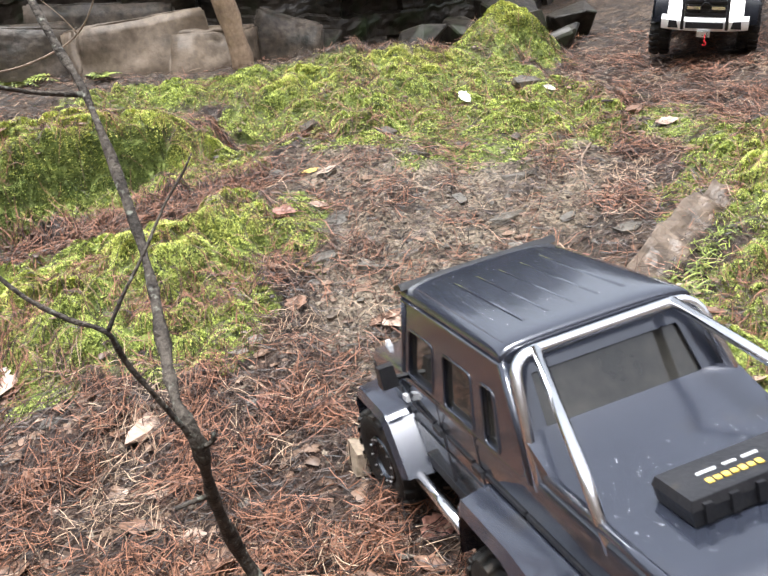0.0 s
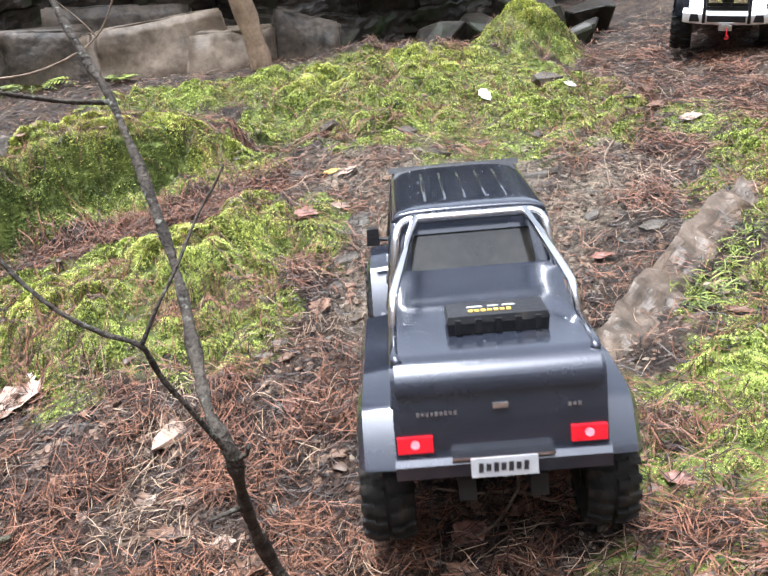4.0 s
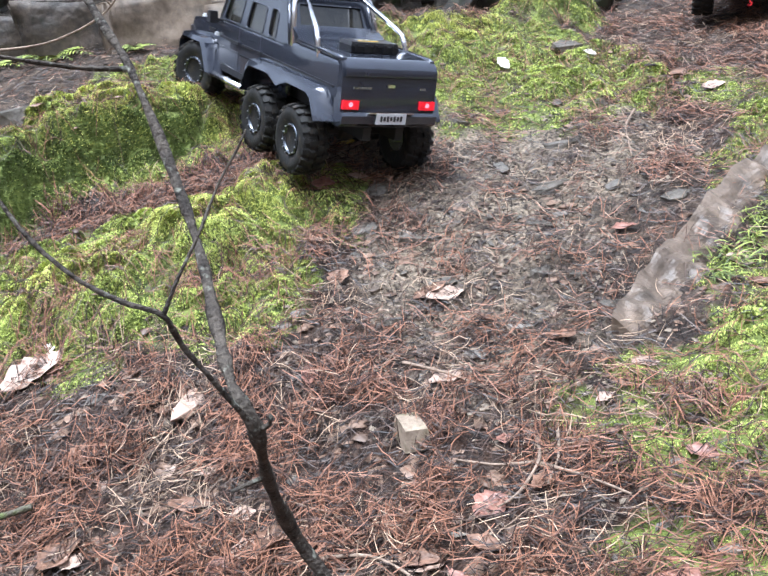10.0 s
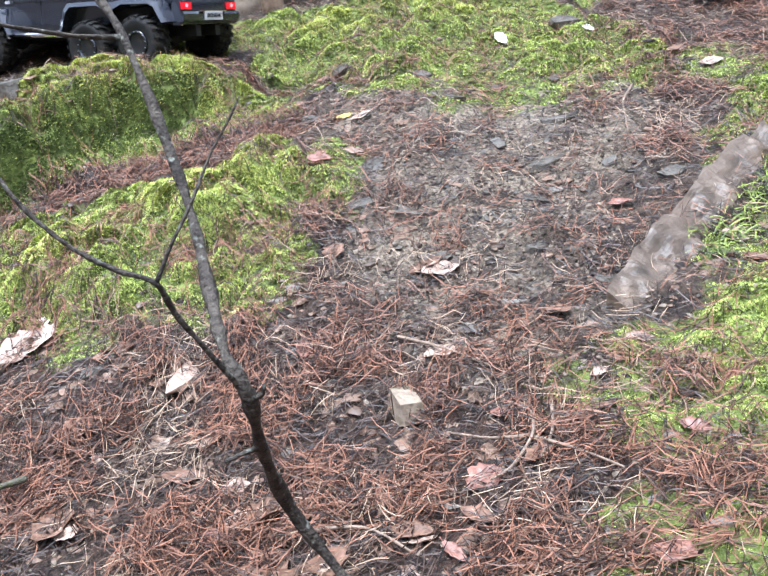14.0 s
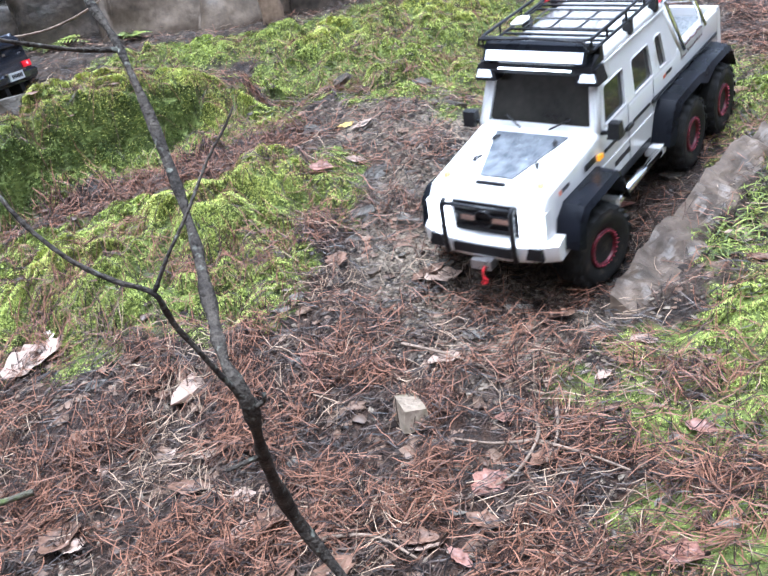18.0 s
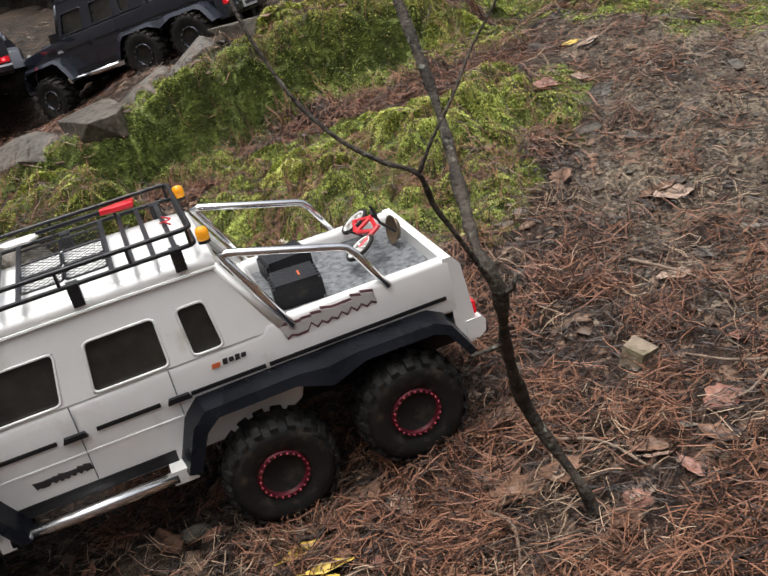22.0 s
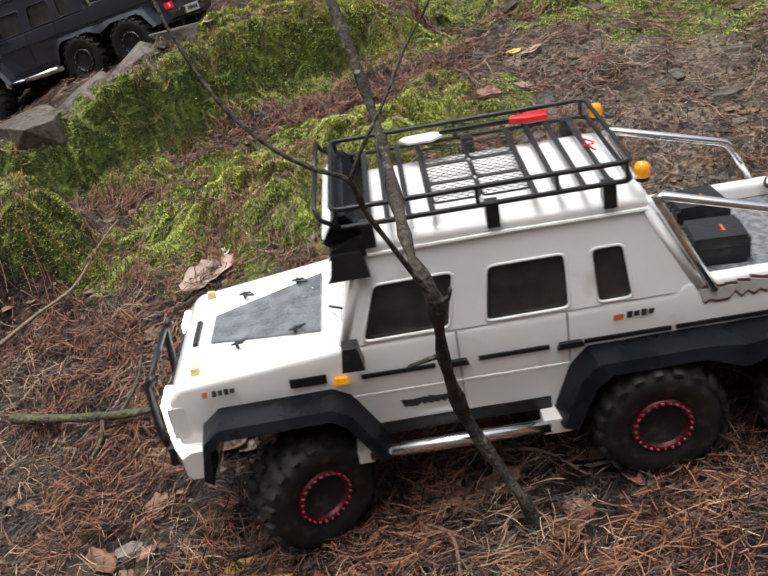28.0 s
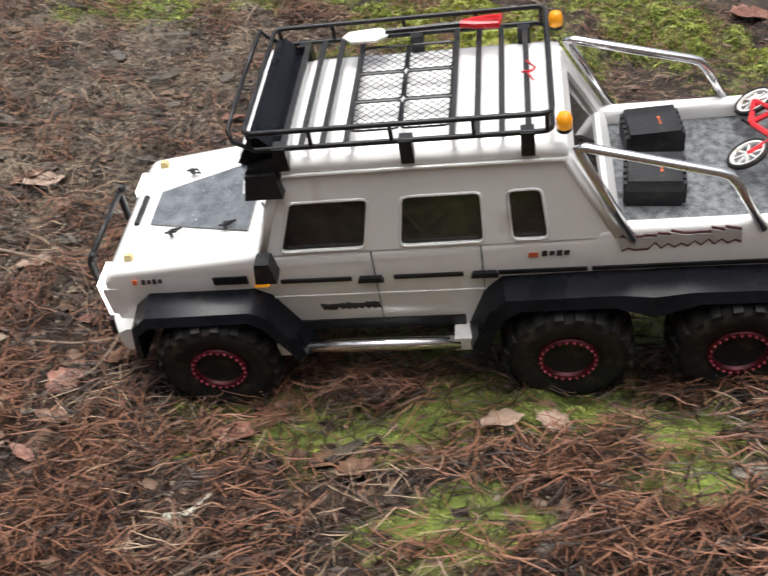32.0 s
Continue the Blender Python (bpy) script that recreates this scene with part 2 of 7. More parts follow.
WATER.use_nodes = True
WATER.node_tree.nodes["Principled BSDF"].inputs["Base Color"].default_value = (0.95, 0.97, 1.0, 1)
WATER.node_tree.nodes["Principled BSDF"].inputs["Roughness"].default_value = 0.03
WATER.node_tree.nodes["Principled BSDF"].inputs["IOR"].default_value = 1.33
WATER.node_tree.nodes["Principled BSDF"].inputs["Transmission Weight"].default_value = 0.85

# ---- the ground ----
HILL = (0.5282, 0.1906, -0.0008, -0.1135, 0.038, 0.0238, -0.1185, 0.0091, 0.0284, -0.0323, 0.0089, 0.0119, 0.0261, 0.0325, 0.0171)
BERM = ((-0.28, 1.85, 0.64), (-0.42, 1.78, 0.69), (-0.533, 1.70, 0.688), (-0.71, 1.55, 0.635), (-0.95, 1.48, 0.567), (-1.15, 1.42, 0.50))
LUMPS = (  # x, y, half widths, height, sharpness: mounds, boulders under moss, dips
    (-0.33, 1.30, 0.17, 0.14, 0.032, 1), (0.12, 2.22, 0.30, 0.20, 0.065, 1), (0.45, 2.34, 0.11, 0.11, 0.115, 1.4), (0.74, 1.38, 0.19, 0.24, 0.055, 1),
    (-0.83, 1.20, 0.13, 0.11, 0.145, 2), (-1.40, 2.08, 0.40, 0.36, -0.17, 1), (-0.485, 1.73, 0.075, 0.060, 0.160, 1.6), (-0.17, 1.47, 0.075, 0.08, 0.035, 1.5), (-0.66, 1.66, 0.06, 0.05, 0.025, 1), (-0.20, 1.90, 0.15, 0.15, -0.045, 1.2), (-0.33, 1.80, 0.08, 0.06, 0.015, 1.4),
    (-0.30, 1.36, 0.09, 0.07, 0.022, 1.5), (-0.45, 1.27, 0.09, 0.07, 0.026, 1.5))


def lattice(x, y, seed=0):
    """Smooth random relief over the plan, about -1 to 1, one bump to a unit."""
    x, y = np.asarray(x, float), np.asarray(y, float)
    i, j = np.floor(x).astype(np.int64), np.floor(y).astype(np.int64)
    u, v = x - i, y - j

    def corner(a, b):
        h = ((i + a) * 374761393 + (j + b) * 668265263 + seed * 974634227) & 0xffffffff
        h = ((h ^ (h >> 13)) * 1274126177) & 0xffffffff
        g = ((h ^ (h >> 16)) & 0xffff) * (2 * math.pi / 65536)
        return np.cos(g) * (u - a) + np.sin(g) * (v - b)
    fu, fv = u * u * u * (u * (u * 6 - 15) + 10), v * v * v * (v * (v * 6 - 15) + 10)
    low = corner(0, 0) * (1 - fu) + corner(1, 0) * fu
    high = corner(0, 1) * (1 - fu) + corner(1, 1) * fu
    return 1.5 * (low * (1 - fv) + high * fv)


def rough(x, y, scale, seed=0, octaves=3):
    out, k = 0.0, 1.0
    for o in range(octaves):
        out = out + k * lattice(np.asarray(x) * scale * 2 ** o + 7.7 * o, np.asarray(y) * scale * 2 ** o - 3.1 * o, seed + o)
        k *= 0.5
    return out


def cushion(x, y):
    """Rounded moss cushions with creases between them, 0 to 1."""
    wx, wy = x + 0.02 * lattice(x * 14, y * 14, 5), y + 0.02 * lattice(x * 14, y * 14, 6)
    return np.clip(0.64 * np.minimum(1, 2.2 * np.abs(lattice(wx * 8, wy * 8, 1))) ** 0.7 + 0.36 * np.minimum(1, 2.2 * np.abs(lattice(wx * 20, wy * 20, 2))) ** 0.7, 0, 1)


def ground_z(x, y):
    x, y = np.asarray(x, float), np.asarray(y, float)
    u, v = np.clip(x, -1.3, 1.2), np.clip(y, 0.2, 2.7) - 1.4
    z = np.zeros_like(u)
    k = 0
    for i in range(5):
        for j in range(5 - i):
            z = z + HILL[k] * u ** i * v ** j
            k += 1
    for cx, cy, wx, wy, h, p in LUMPS:
        z = z + h * np.exp(-(((x - cx) / wx) ** 2 + ((y - cy) / wy) ** 2) ** p)
    best, top, side = np.full_like(z, 9.0), np.zeros_like(z), np.zeros_like(z)
    for (ax, ay, az), (bx, by, bz) in zip(BERM[:-1], BERM[1:]):
        dx, dy = bx - ax, by - ay
        s = np.clip(((x - ax) * dx + (y - ay) * dy) / (dx * dx + dy * dy), 0, 1)
        d = np.hypot(x - ax - s * dx, y - ay - s * dy)
        near = d < best
        best = np.where(near, d, best)
        top = np.where(near, az + s * (bz - az), top)
        side = np.where(near, dx * (y - ay) - dy * (x - ax), side)
    best = best + 0.018 * lattice(x * 9, y * 9, 31) + 0.008 * lattice(x * 24, y * 24, 32)
    wide = np.where(side > 0, 0.125, 0.20)
    w = np.clip((1 - best / wide) * np.where(side > 0, 1.5, 1.0), 0, 1)
    w = w * w * (3 - 2 * w)
    z = z + (top - z) * w
    moss = blobs(x, y, MOSS_SPOTS)
    gully = blobs(x, y, NEEDLE_SPOTS[:2])
    z = z + 0.010 * rough(x, y, 6, 11, 2) + 0.0055 * lattice(x * 24, y * 24, 14) + 0.0040 * lattice(x * 55, y * 55, 15)
    z = z + np.clip(moss * 1.4, 0, 1) * (1 - gully) * 0.040 * (cushion(x, y) - 0.55) - 0.018 * gully
    far = np.clip((np.hypot(x, y - 1.4) - 2.2) / 8.0, 0, 1)
    away = np.hypot(x, y - 1.4)
    # Unseen rise behind and beside the camera, added to block low sky light.
    back = np.clip(0.55 - 0.75 * (y - 1.4) / np.maximum(away, 0.1), 0.06, 1.0)
    return z + far * 0.3 * np.sin(x * 0.35 + 1) * np.sin(y * 0.3) + back * 0.85 * np.clip(away - 3.0, 0, 14)


def blobs(x, y, spots):
    out = np.zeros_like(np.asarray(x, float))
    for cx, cy, wx, wy, turn in spots:
        c, s = math.cos(radians(turn)), math.sin(radians(turn))
        a, b = (x - cx) * c + (y - cy) * s, -(x - cx) * s + (y - cy) * c
        out = np.maximum(out, np.exp(-((a / wx) ** 2 + (b / wy) ** 2) ** 2))
    return out


MOSS_SPOTS = ((-0.28, 1.76, 0.16, 0.09, -25), (-0.40, 1.31, 0.27, 0.19, 10), (-0.21, 1.24, 0.12, 0.15, 0), (-0.50, 1.22, 0.11, 0.09, 0), (0.44, 0.88, 0.12, 0.16, -35), (-0.20, 1.40, 0.13, 0.14, 0), (-0.48, 1.72, 0.34, 0.14, -38), (-0.72, 1.52, 0.24, 0.14, -25), (-0.95, 1.42, 0.16, 0.12, -15), (-0.62, 1.62, 0.16, 0.14, -30),
              (0.10, 2.02, 0.36, 0.24, 5), (0.45, 2.32, 0.15, 0.13, 0), (-0.46, 1.72, 0.10, 0.08, 0), (-0.20, 1.44, 0.14, 0.12, 0),  (0.42, 1.95, 0.16, 0.34, 20), (0.76, 1.38, 0.20, 0.28, 0), (0.62, 1.08, 0.12, 0.14, 0),
              (-0.84, 1.22, 0.15, 0.12, 0), (-0.62, 1.20, 0.12, 0.08, 0), (-0.30, 2.15, 0.30, 0.10, 0), (1.15, 1.38, 0.14, 0.22, 0))
THIN_MOSS = ((0.44, 0.84, 0.15, 0.17, -35), (0.60, 0.70, 0.16, 0.18, 0), (0.52, 1.04, 0.10, 0.12, 0), (0.30, 0.38, 0.08, 0.06, 0), (0.34, 0.70, 0.12, 0.20, 0), (0.36, 0.55, 0.16, 0.09, -20), (0.50, 0.42, 0.10, 0.12, 0), (0.27, 0.62, 0.12, 0.09, 0), (0.30, 0.86, 0.16, 0.12, 0), (0.30, 1.74, 0.30, 0.16, 0), (0.10, 1.78, 0.16, 0.10, 0), (-0.33, 1.18, 0.20, 0.10, 0), (-0.06, 1.45, 0.06, 0.16, 0), (0.62, 1.75, 0.14, 0.14, 0))
NEEDLE_SPOTS = ((-0.33, 1.555, 0.27, 0.055, 22), (-0.84, 1.345, 0.20, 0.035, 4), (-0.05, 1.86, 0.20, 0.06, 0), (-0.20, 0.85, 0.42, 0.26, 0), (0.05, 0.62, 0.45, 0.24, 0), (0.75, 2.05, 0.34, 0.45, -30), (-0.60, 0.95, 0.34, 0.26, 0),
                (-0.10, 1.28, 0.06, 0.24, -20), (0.55, 1.60, 0.08, 0.26, -25), (0.20, 2.28, 0.20, 0.10, 0), (-1.30, 1.80, 0.30, 0.40, 0), (0.25, 0.75, 0.2, 0.16, 0), (0.6, 0.35, 0.3, 0.15, 0))
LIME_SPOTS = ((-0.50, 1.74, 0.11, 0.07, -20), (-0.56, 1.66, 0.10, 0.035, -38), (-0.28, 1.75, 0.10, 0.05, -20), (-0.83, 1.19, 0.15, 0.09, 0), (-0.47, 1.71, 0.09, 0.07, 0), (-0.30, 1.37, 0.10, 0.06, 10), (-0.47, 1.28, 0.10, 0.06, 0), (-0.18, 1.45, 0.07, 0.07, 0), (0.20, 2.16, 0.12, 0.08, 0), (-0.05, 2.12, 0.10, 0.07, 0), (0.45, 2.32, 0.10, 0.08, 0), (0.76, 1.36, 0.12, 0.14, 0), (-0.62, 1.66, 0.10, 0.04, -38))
BARE_CREST = ((-0.83, 1.085, 0.15, 0.045, 0), (-0.72, 1.61, 0.17, 0.06, 42), (-0.92, 1.50, 0.17, 0.07, 12))
TRACK_SPOTS = ((0.10, 1.30, 0.20, 0.26, -10), (0.22, 1.55, 0.26, 0.17, 0), (0.05, 1.66, 0.22, 0.10, 0), (0.12, 1.02, 0.16, 0.14, 0), (0.40, 1.50, 0.14, 0.30, -30))


def clumps(x, y):
    """Uneven patches a hand's width across, 0 to 1."""
    return np.clip(0.5 + 0.9 * rough(x, y, 9, 41, 3), 0, 1)


def cover(x, y):
    moss = np.maximum(blobs(x, y, MOSS_SPOTS), 0.70 * blobs(x, y, THIN_MOSS))
    need = blobs(x, y, NEEDLE_SPOTS)
    track = blobs(x, y, TRACK_SPOTS)
    ragged = rough(x, y, 11, 51, 4)
    gully = blobs(x, y, NEEDLE_SPOTS[:2])
    moss = np.clip((moss + 0.42 * ragged * (moss > 0.03) - 0.85 * gully - 0.25 * track - 0.12) * 1.5, 0, 1)
    moss = moss * (1 - np.clip(1.3 * blobs(x, y, BARE_CREST) * (0.8 + 0.5 * ragged), 0, 1))
    need = np.clip(need * (0.75 - 0.6 * ragged) * (1 - 0.4 * track) + 0.22 * track * np.clip(0.4 + 1.6 * rough(x, y, 8, 71, 3), 0, 1.5), 0, 1)
    return moss, need, np.clip(track * (0.8 + 0.6 * rough(x, y, 7, 61, 3)), 0, 1)


def ground_material():
    m = bpy.data.materials.new("forest_floor")
    m.use_nodes = True
    n, l = m.node_tree.nodes, m.node_tree.links
    p = n["Principled BSDF"]
    at = n.new("ShaderNodeAttribute"); at.attribute_name = "cover"
    sp = n.new("ShaderNodeSeparateColor"); l.new(at.outputs["Color"], sp.inputs[0])
    co = n.new("ShaderNodeTexCoord")

    def noise_tex(scale, detail=8.0):
        q = n.new("ShaderNodeTexNoise"); q.inputs["Scale"].default_value = scale; q.inputs["Detail"].default_value = detail
        l.new(co.outputs["Object"], q.inputs["Vector"])
        return q.outputs["Fac"]

    def ramp(fac, stops):
        r = n.new("ShaderNodeValToRGB")
        for i, (pos, c) in enumerate(stops):
            e = r.color_ramp.elements[i] if i < 2 else r.color_ramp.elements.new(pos)
            e.position, e.color = pos, (*c, 1)
        l.new(fac, r.inputs[0])
        return r.outputs[0]

    def blend(fac, a, b):
        x = n.new("ShaderNodeMixRGB"); l.new(fac, x.inputs[0]); l.new(a, x.inputs[1]); l.new(b, x.inputs[2])
        return x.outputs[0]

    def edge(mask, grain, lo, hi):
        a = n.new("ShaderNodeMath"); a.operation = 'MULTIPLY_ADD'
        l.new(grain, a.inputs[0]); a.inputs[1].default_value = 0.7; l.new(mask, a.inputs[2])
        r = n.new("ShaderNodeMapRange"); r.inputs[1].default_value = lo; r.inputs[2].default_value = hi
        l.new(a.outputs[0], r.inputs[0])
        return r.outputs[0]

    fine, mid, wide = noise_tex(140), noise_tex(34), noise_tex(9)
    mud = ramp(mid, ((0.3, (0.012, 0.0085, 0.0065)), (0.72, (0.100, 0.069, 0.046)), (0.5, (0.036, 0.025, 0.018))))
    grit = ramp(fine, ((0.38, (0.024, 0.018, 0.012)), (0.72, (0.215, 0.165, 0.118))))
    clay = ramp(fine, ((0.34, (0.060, 0.046, 0.033)), (0.70, (0.310, 0.250, 0.180))))
    litter = ramp(fine, ((0.35, (0.010, 0.0060, 0.0045)), (0.7, (0.070, 0.038, 0.024))))
    moss = ramp(mid, ((0.3, (0.042, 0.056, 0.013)), (0.72, (0.225, 0.275, 0.060))))
    c = blend(edge(sp.outputs[2], mid, 0.45, 1.1), mud, grit)
    c = blend(edge(sp.outputs[2], wide, 0.85, 1.25), c, clay)
    c = blend(edge(sp.outputs[1], mid, 0.5, 0.95), c, litter)
    c = blend(edge(sp.outputs[0], mid, 0.55, 0.95), c, moss)
    l.new(c, p.inputs["Base Color"])
    p.inputs["Specular IOR Level"].default_value = 0.22
    rr = n.new("ShaderNodeMapRange"); rr.inputs[3].default_value = 0.32; rr.inputs[4].default_value = 0.75
    l.new(mid, rr.inputs[0]); l.new(rr.outputs[0], p.inputs["Roughness"])
    bp = n.new("ShaderNodeBump"); bp.inputs["Strength"].default_value = 0.9; bp.inputs["Distance"].default_value = 0.008
    hs = n.new("ShaderNodeMath"); hs.operation = 'ADD'
    l.new(fine, hs.inputs[0]); l.new(mid, hs.inputs[1]); l.new(hs.outputs[0], bp.inputs["Height"]); l.new(bp.outputs[0], p.inputs["Normal"])
    return m


def reach(lo, hi, step, limit):
    mid = list(np.arange(lo, hi + 1e-6, step))
    out, d = [], step
    while not out or out[-1] < limit:
        d *= 1.35
        out.append((out[-1] if out else 0) + d)
    return np.array([lo - q for q in reversed(out)] + mid + [hi + q for q in out])


GSTEP = 0.008
gx, gy = reach(-1.7, 1.5, GSTEP, 70), reach(0.0, 3.0, GSTEP, 70)
GX, GY = np.meshgrid(gx, gy)
GZ = ground_z(GX, GY)
me = bpy.data.meshes.new("ground")
nx, ny = len(gx), len(gy)
idx = np.arange(nx * ny).reshape(ny, nx)
quads = np.stack([idx[:-1, :-1], idx[:-1, 1:], idx[1:, 1:], idx[1:, :-1]], -1).reshape(-1, 4)
me.from_pydata(np.stack([GX, GY, GZ], -1).reshape(-1, 3).tolist(), [], quads.tolist())
me.polygons.foreach_set("use_smooth", np.ones(len(quads), bool))
cm, cn, ct = cover(GX, GY)
layer = me.color_attributes.new("cover", 'FLOAT_COLOR', 'POINT')
layer.data.foreach_set("color", np.stack([cm, cn, ct, np.ones_like(cm)], -1).reshape(-1).astype(np.float32))
ground = tagged(new("ground", me), "sloping forest floor of mud, moss and pine litter", "ground", kind="structure")
me.materials.append(ground_material())

# ---- building helpers ----
def part(name, bm, material, parent, label="", smooth=False, bevel=0.0):
    """Links a bmesh as one mesh object under a thing or a part."""
    if bevel:
        sharp = [e for e in bm.edges if len(e.link_faces) == 2 and e.calc_face_angle(0) > 0.5]
        if sharp:
            bmesh.ops.bevel(bm, geom=sharp, offset=bevel, segments=3, profile=0.5, affect='EDGES', clamp_overlap=True)
    bmesh.ops.recalc_face_normals(bm, faces=bm.faces)
    d = bpy.data.meshes.new(name)
    bm.to_mesh(d)
    bm.free()
    d.materials.append(material)
    if smooth or bevel:
        d.shade_smooth()
    if bevel:
        d.set_sharp_from_angle(angle=radians(38))
    ob = new(name, d)
    if parent:
        ob.parent = parent
    if label:
        ob["label"] = label
    return ob


def box(bm, x0, x1, y0, y1, z0, z1, taper=(0, 0)):
    """A box; taper draws the top in along x and y."""
    tx, ty = taper
    v = [bm.verts.new(c) for c in ((x0, y0, z0), (x1, y0, z0), (x1, y1, z0), (x0, y1, z0),
                                   (x0 + tx, y0 + ty, z1), (x1 - tx, y0 + ty, z1), (x1 - tx, y1 - ty, z1), (x0 + tx, y1 - ty, z1))]
    for f in ((3, 2, 1, 0), (4, 5, 6, 7), (0, 1, 5, 4), (1, 2, 6, 5), (2, 3, 7, 6), (3, 0, 4, 7)):
        bm.faces.new([v[i] for i in f])
    return v


def prism(bm, outline, y0, y1):
    """An outline in x and z, drawn out along y."""
    a = [bm.verts.new((x, y0, z)) for x, z in outline]
    b = [bm.verts.new((x, y1, z)) for x, z in outline]
    bm.faces.new(a)
    bm.faces.new(b[::-1])
    for i in range(len(a)):
        j = (i + 1) % len(a)
        bm.faces.new((a[i], b[i], b[j], a[j]))


def tube(bm, pts, r, seg=8, closed=False, taper=None):
    """A round bar along the points."""
    pts = [Vector(p) for p in pts]
    rings = []
    n = len(pts)
    side = None
    for i, p in enumerate(pts):
        if closed:
            d = (pts[(i + 1) % n] - pts[i - 1]).normalized()
        else:
            d = (pts[min(i + 1, n - 1)] - pts[max(i - 1, 0)]).normalized()
        if side is None:
            side = d.orthogonal().normalized()
        side = (side - d * side.dot(d)).normalized()
        up = d.cross(side)
        q = r if taper is None else taper[i]
        rings.append([bm.verts.new(p + (side * math.cos(2 * math.pi * k / seg) + up * math.sin(2 * math.pi * k / seg)) * q) for k in range(seg)])
    for i in range(n if closed else n - 1):
        a, b = rings[i], rings[(i + 1) % n]
        for k in range(seg):
            bm.faces.new((a[k], a[(k + 1) % seg], b[(k + 1) % seg], b[k]))
    if not closed:
        bm.faces.new(rings[0][::-1])
        bm.faces.new(rings[-1])


def lathe(bm, profile, seg=32, centre=(0, 0, 0)):
    """A profile of radius and y, turned about the y axis."""
    cx, cy, cz = centre
    rings = []
    for r, y in profile:
        rings.append([bm.verts.new((cx + r * math.cos(2 * math.pi * k / seg), cy + y, cz + r * math.sin(2 * math.pi * k / seg))) for k in range(seg)])
    for a, b in zip(rings[:-1], rings[1:]):
        for k in range(seg):
            bm.faces.new((a[k], a[(k + 1) % seg], b[(k + 1) % seg], b[k]))
    if profile[0][0] > 1e-5:
        bm.faces.new(rings[0])
    if profile[-1][0] > 1e-5:
        bm.faces.new(rings[-1][::-1])


def rounded(pts, r, n=4):
    """An outline with its corners rounded."""
    out = []
    m = len(pts)
    for i in range(m):
        p, a, b = Vector(pts[i]), Vector(pts[i - 1]), Vector(pts[(i + 1) % m])
        da, db = (a - p), (b - p)
        q = min(r, da.length * 0.45, db.length * 0.45)
        s, e = p + da.normalized() * q, p + db.normalized() * q
        for k in range(n + 1):
            t = k / n
            out.append((s * (1 - t) ** 2 + p * 2 * t * (1 - t) + e * t ** 2))
    return out


def empty(name):
    return new(name)

# ---- the two model trucks: x forward from the front axle, y to the left, z up from the tyres' foot ----
AXLES = (0.0, -0.303, -0.438)
WHEEL_R = 0.0545
HUB_Z = 0.0675
KINGPIN = 0.070


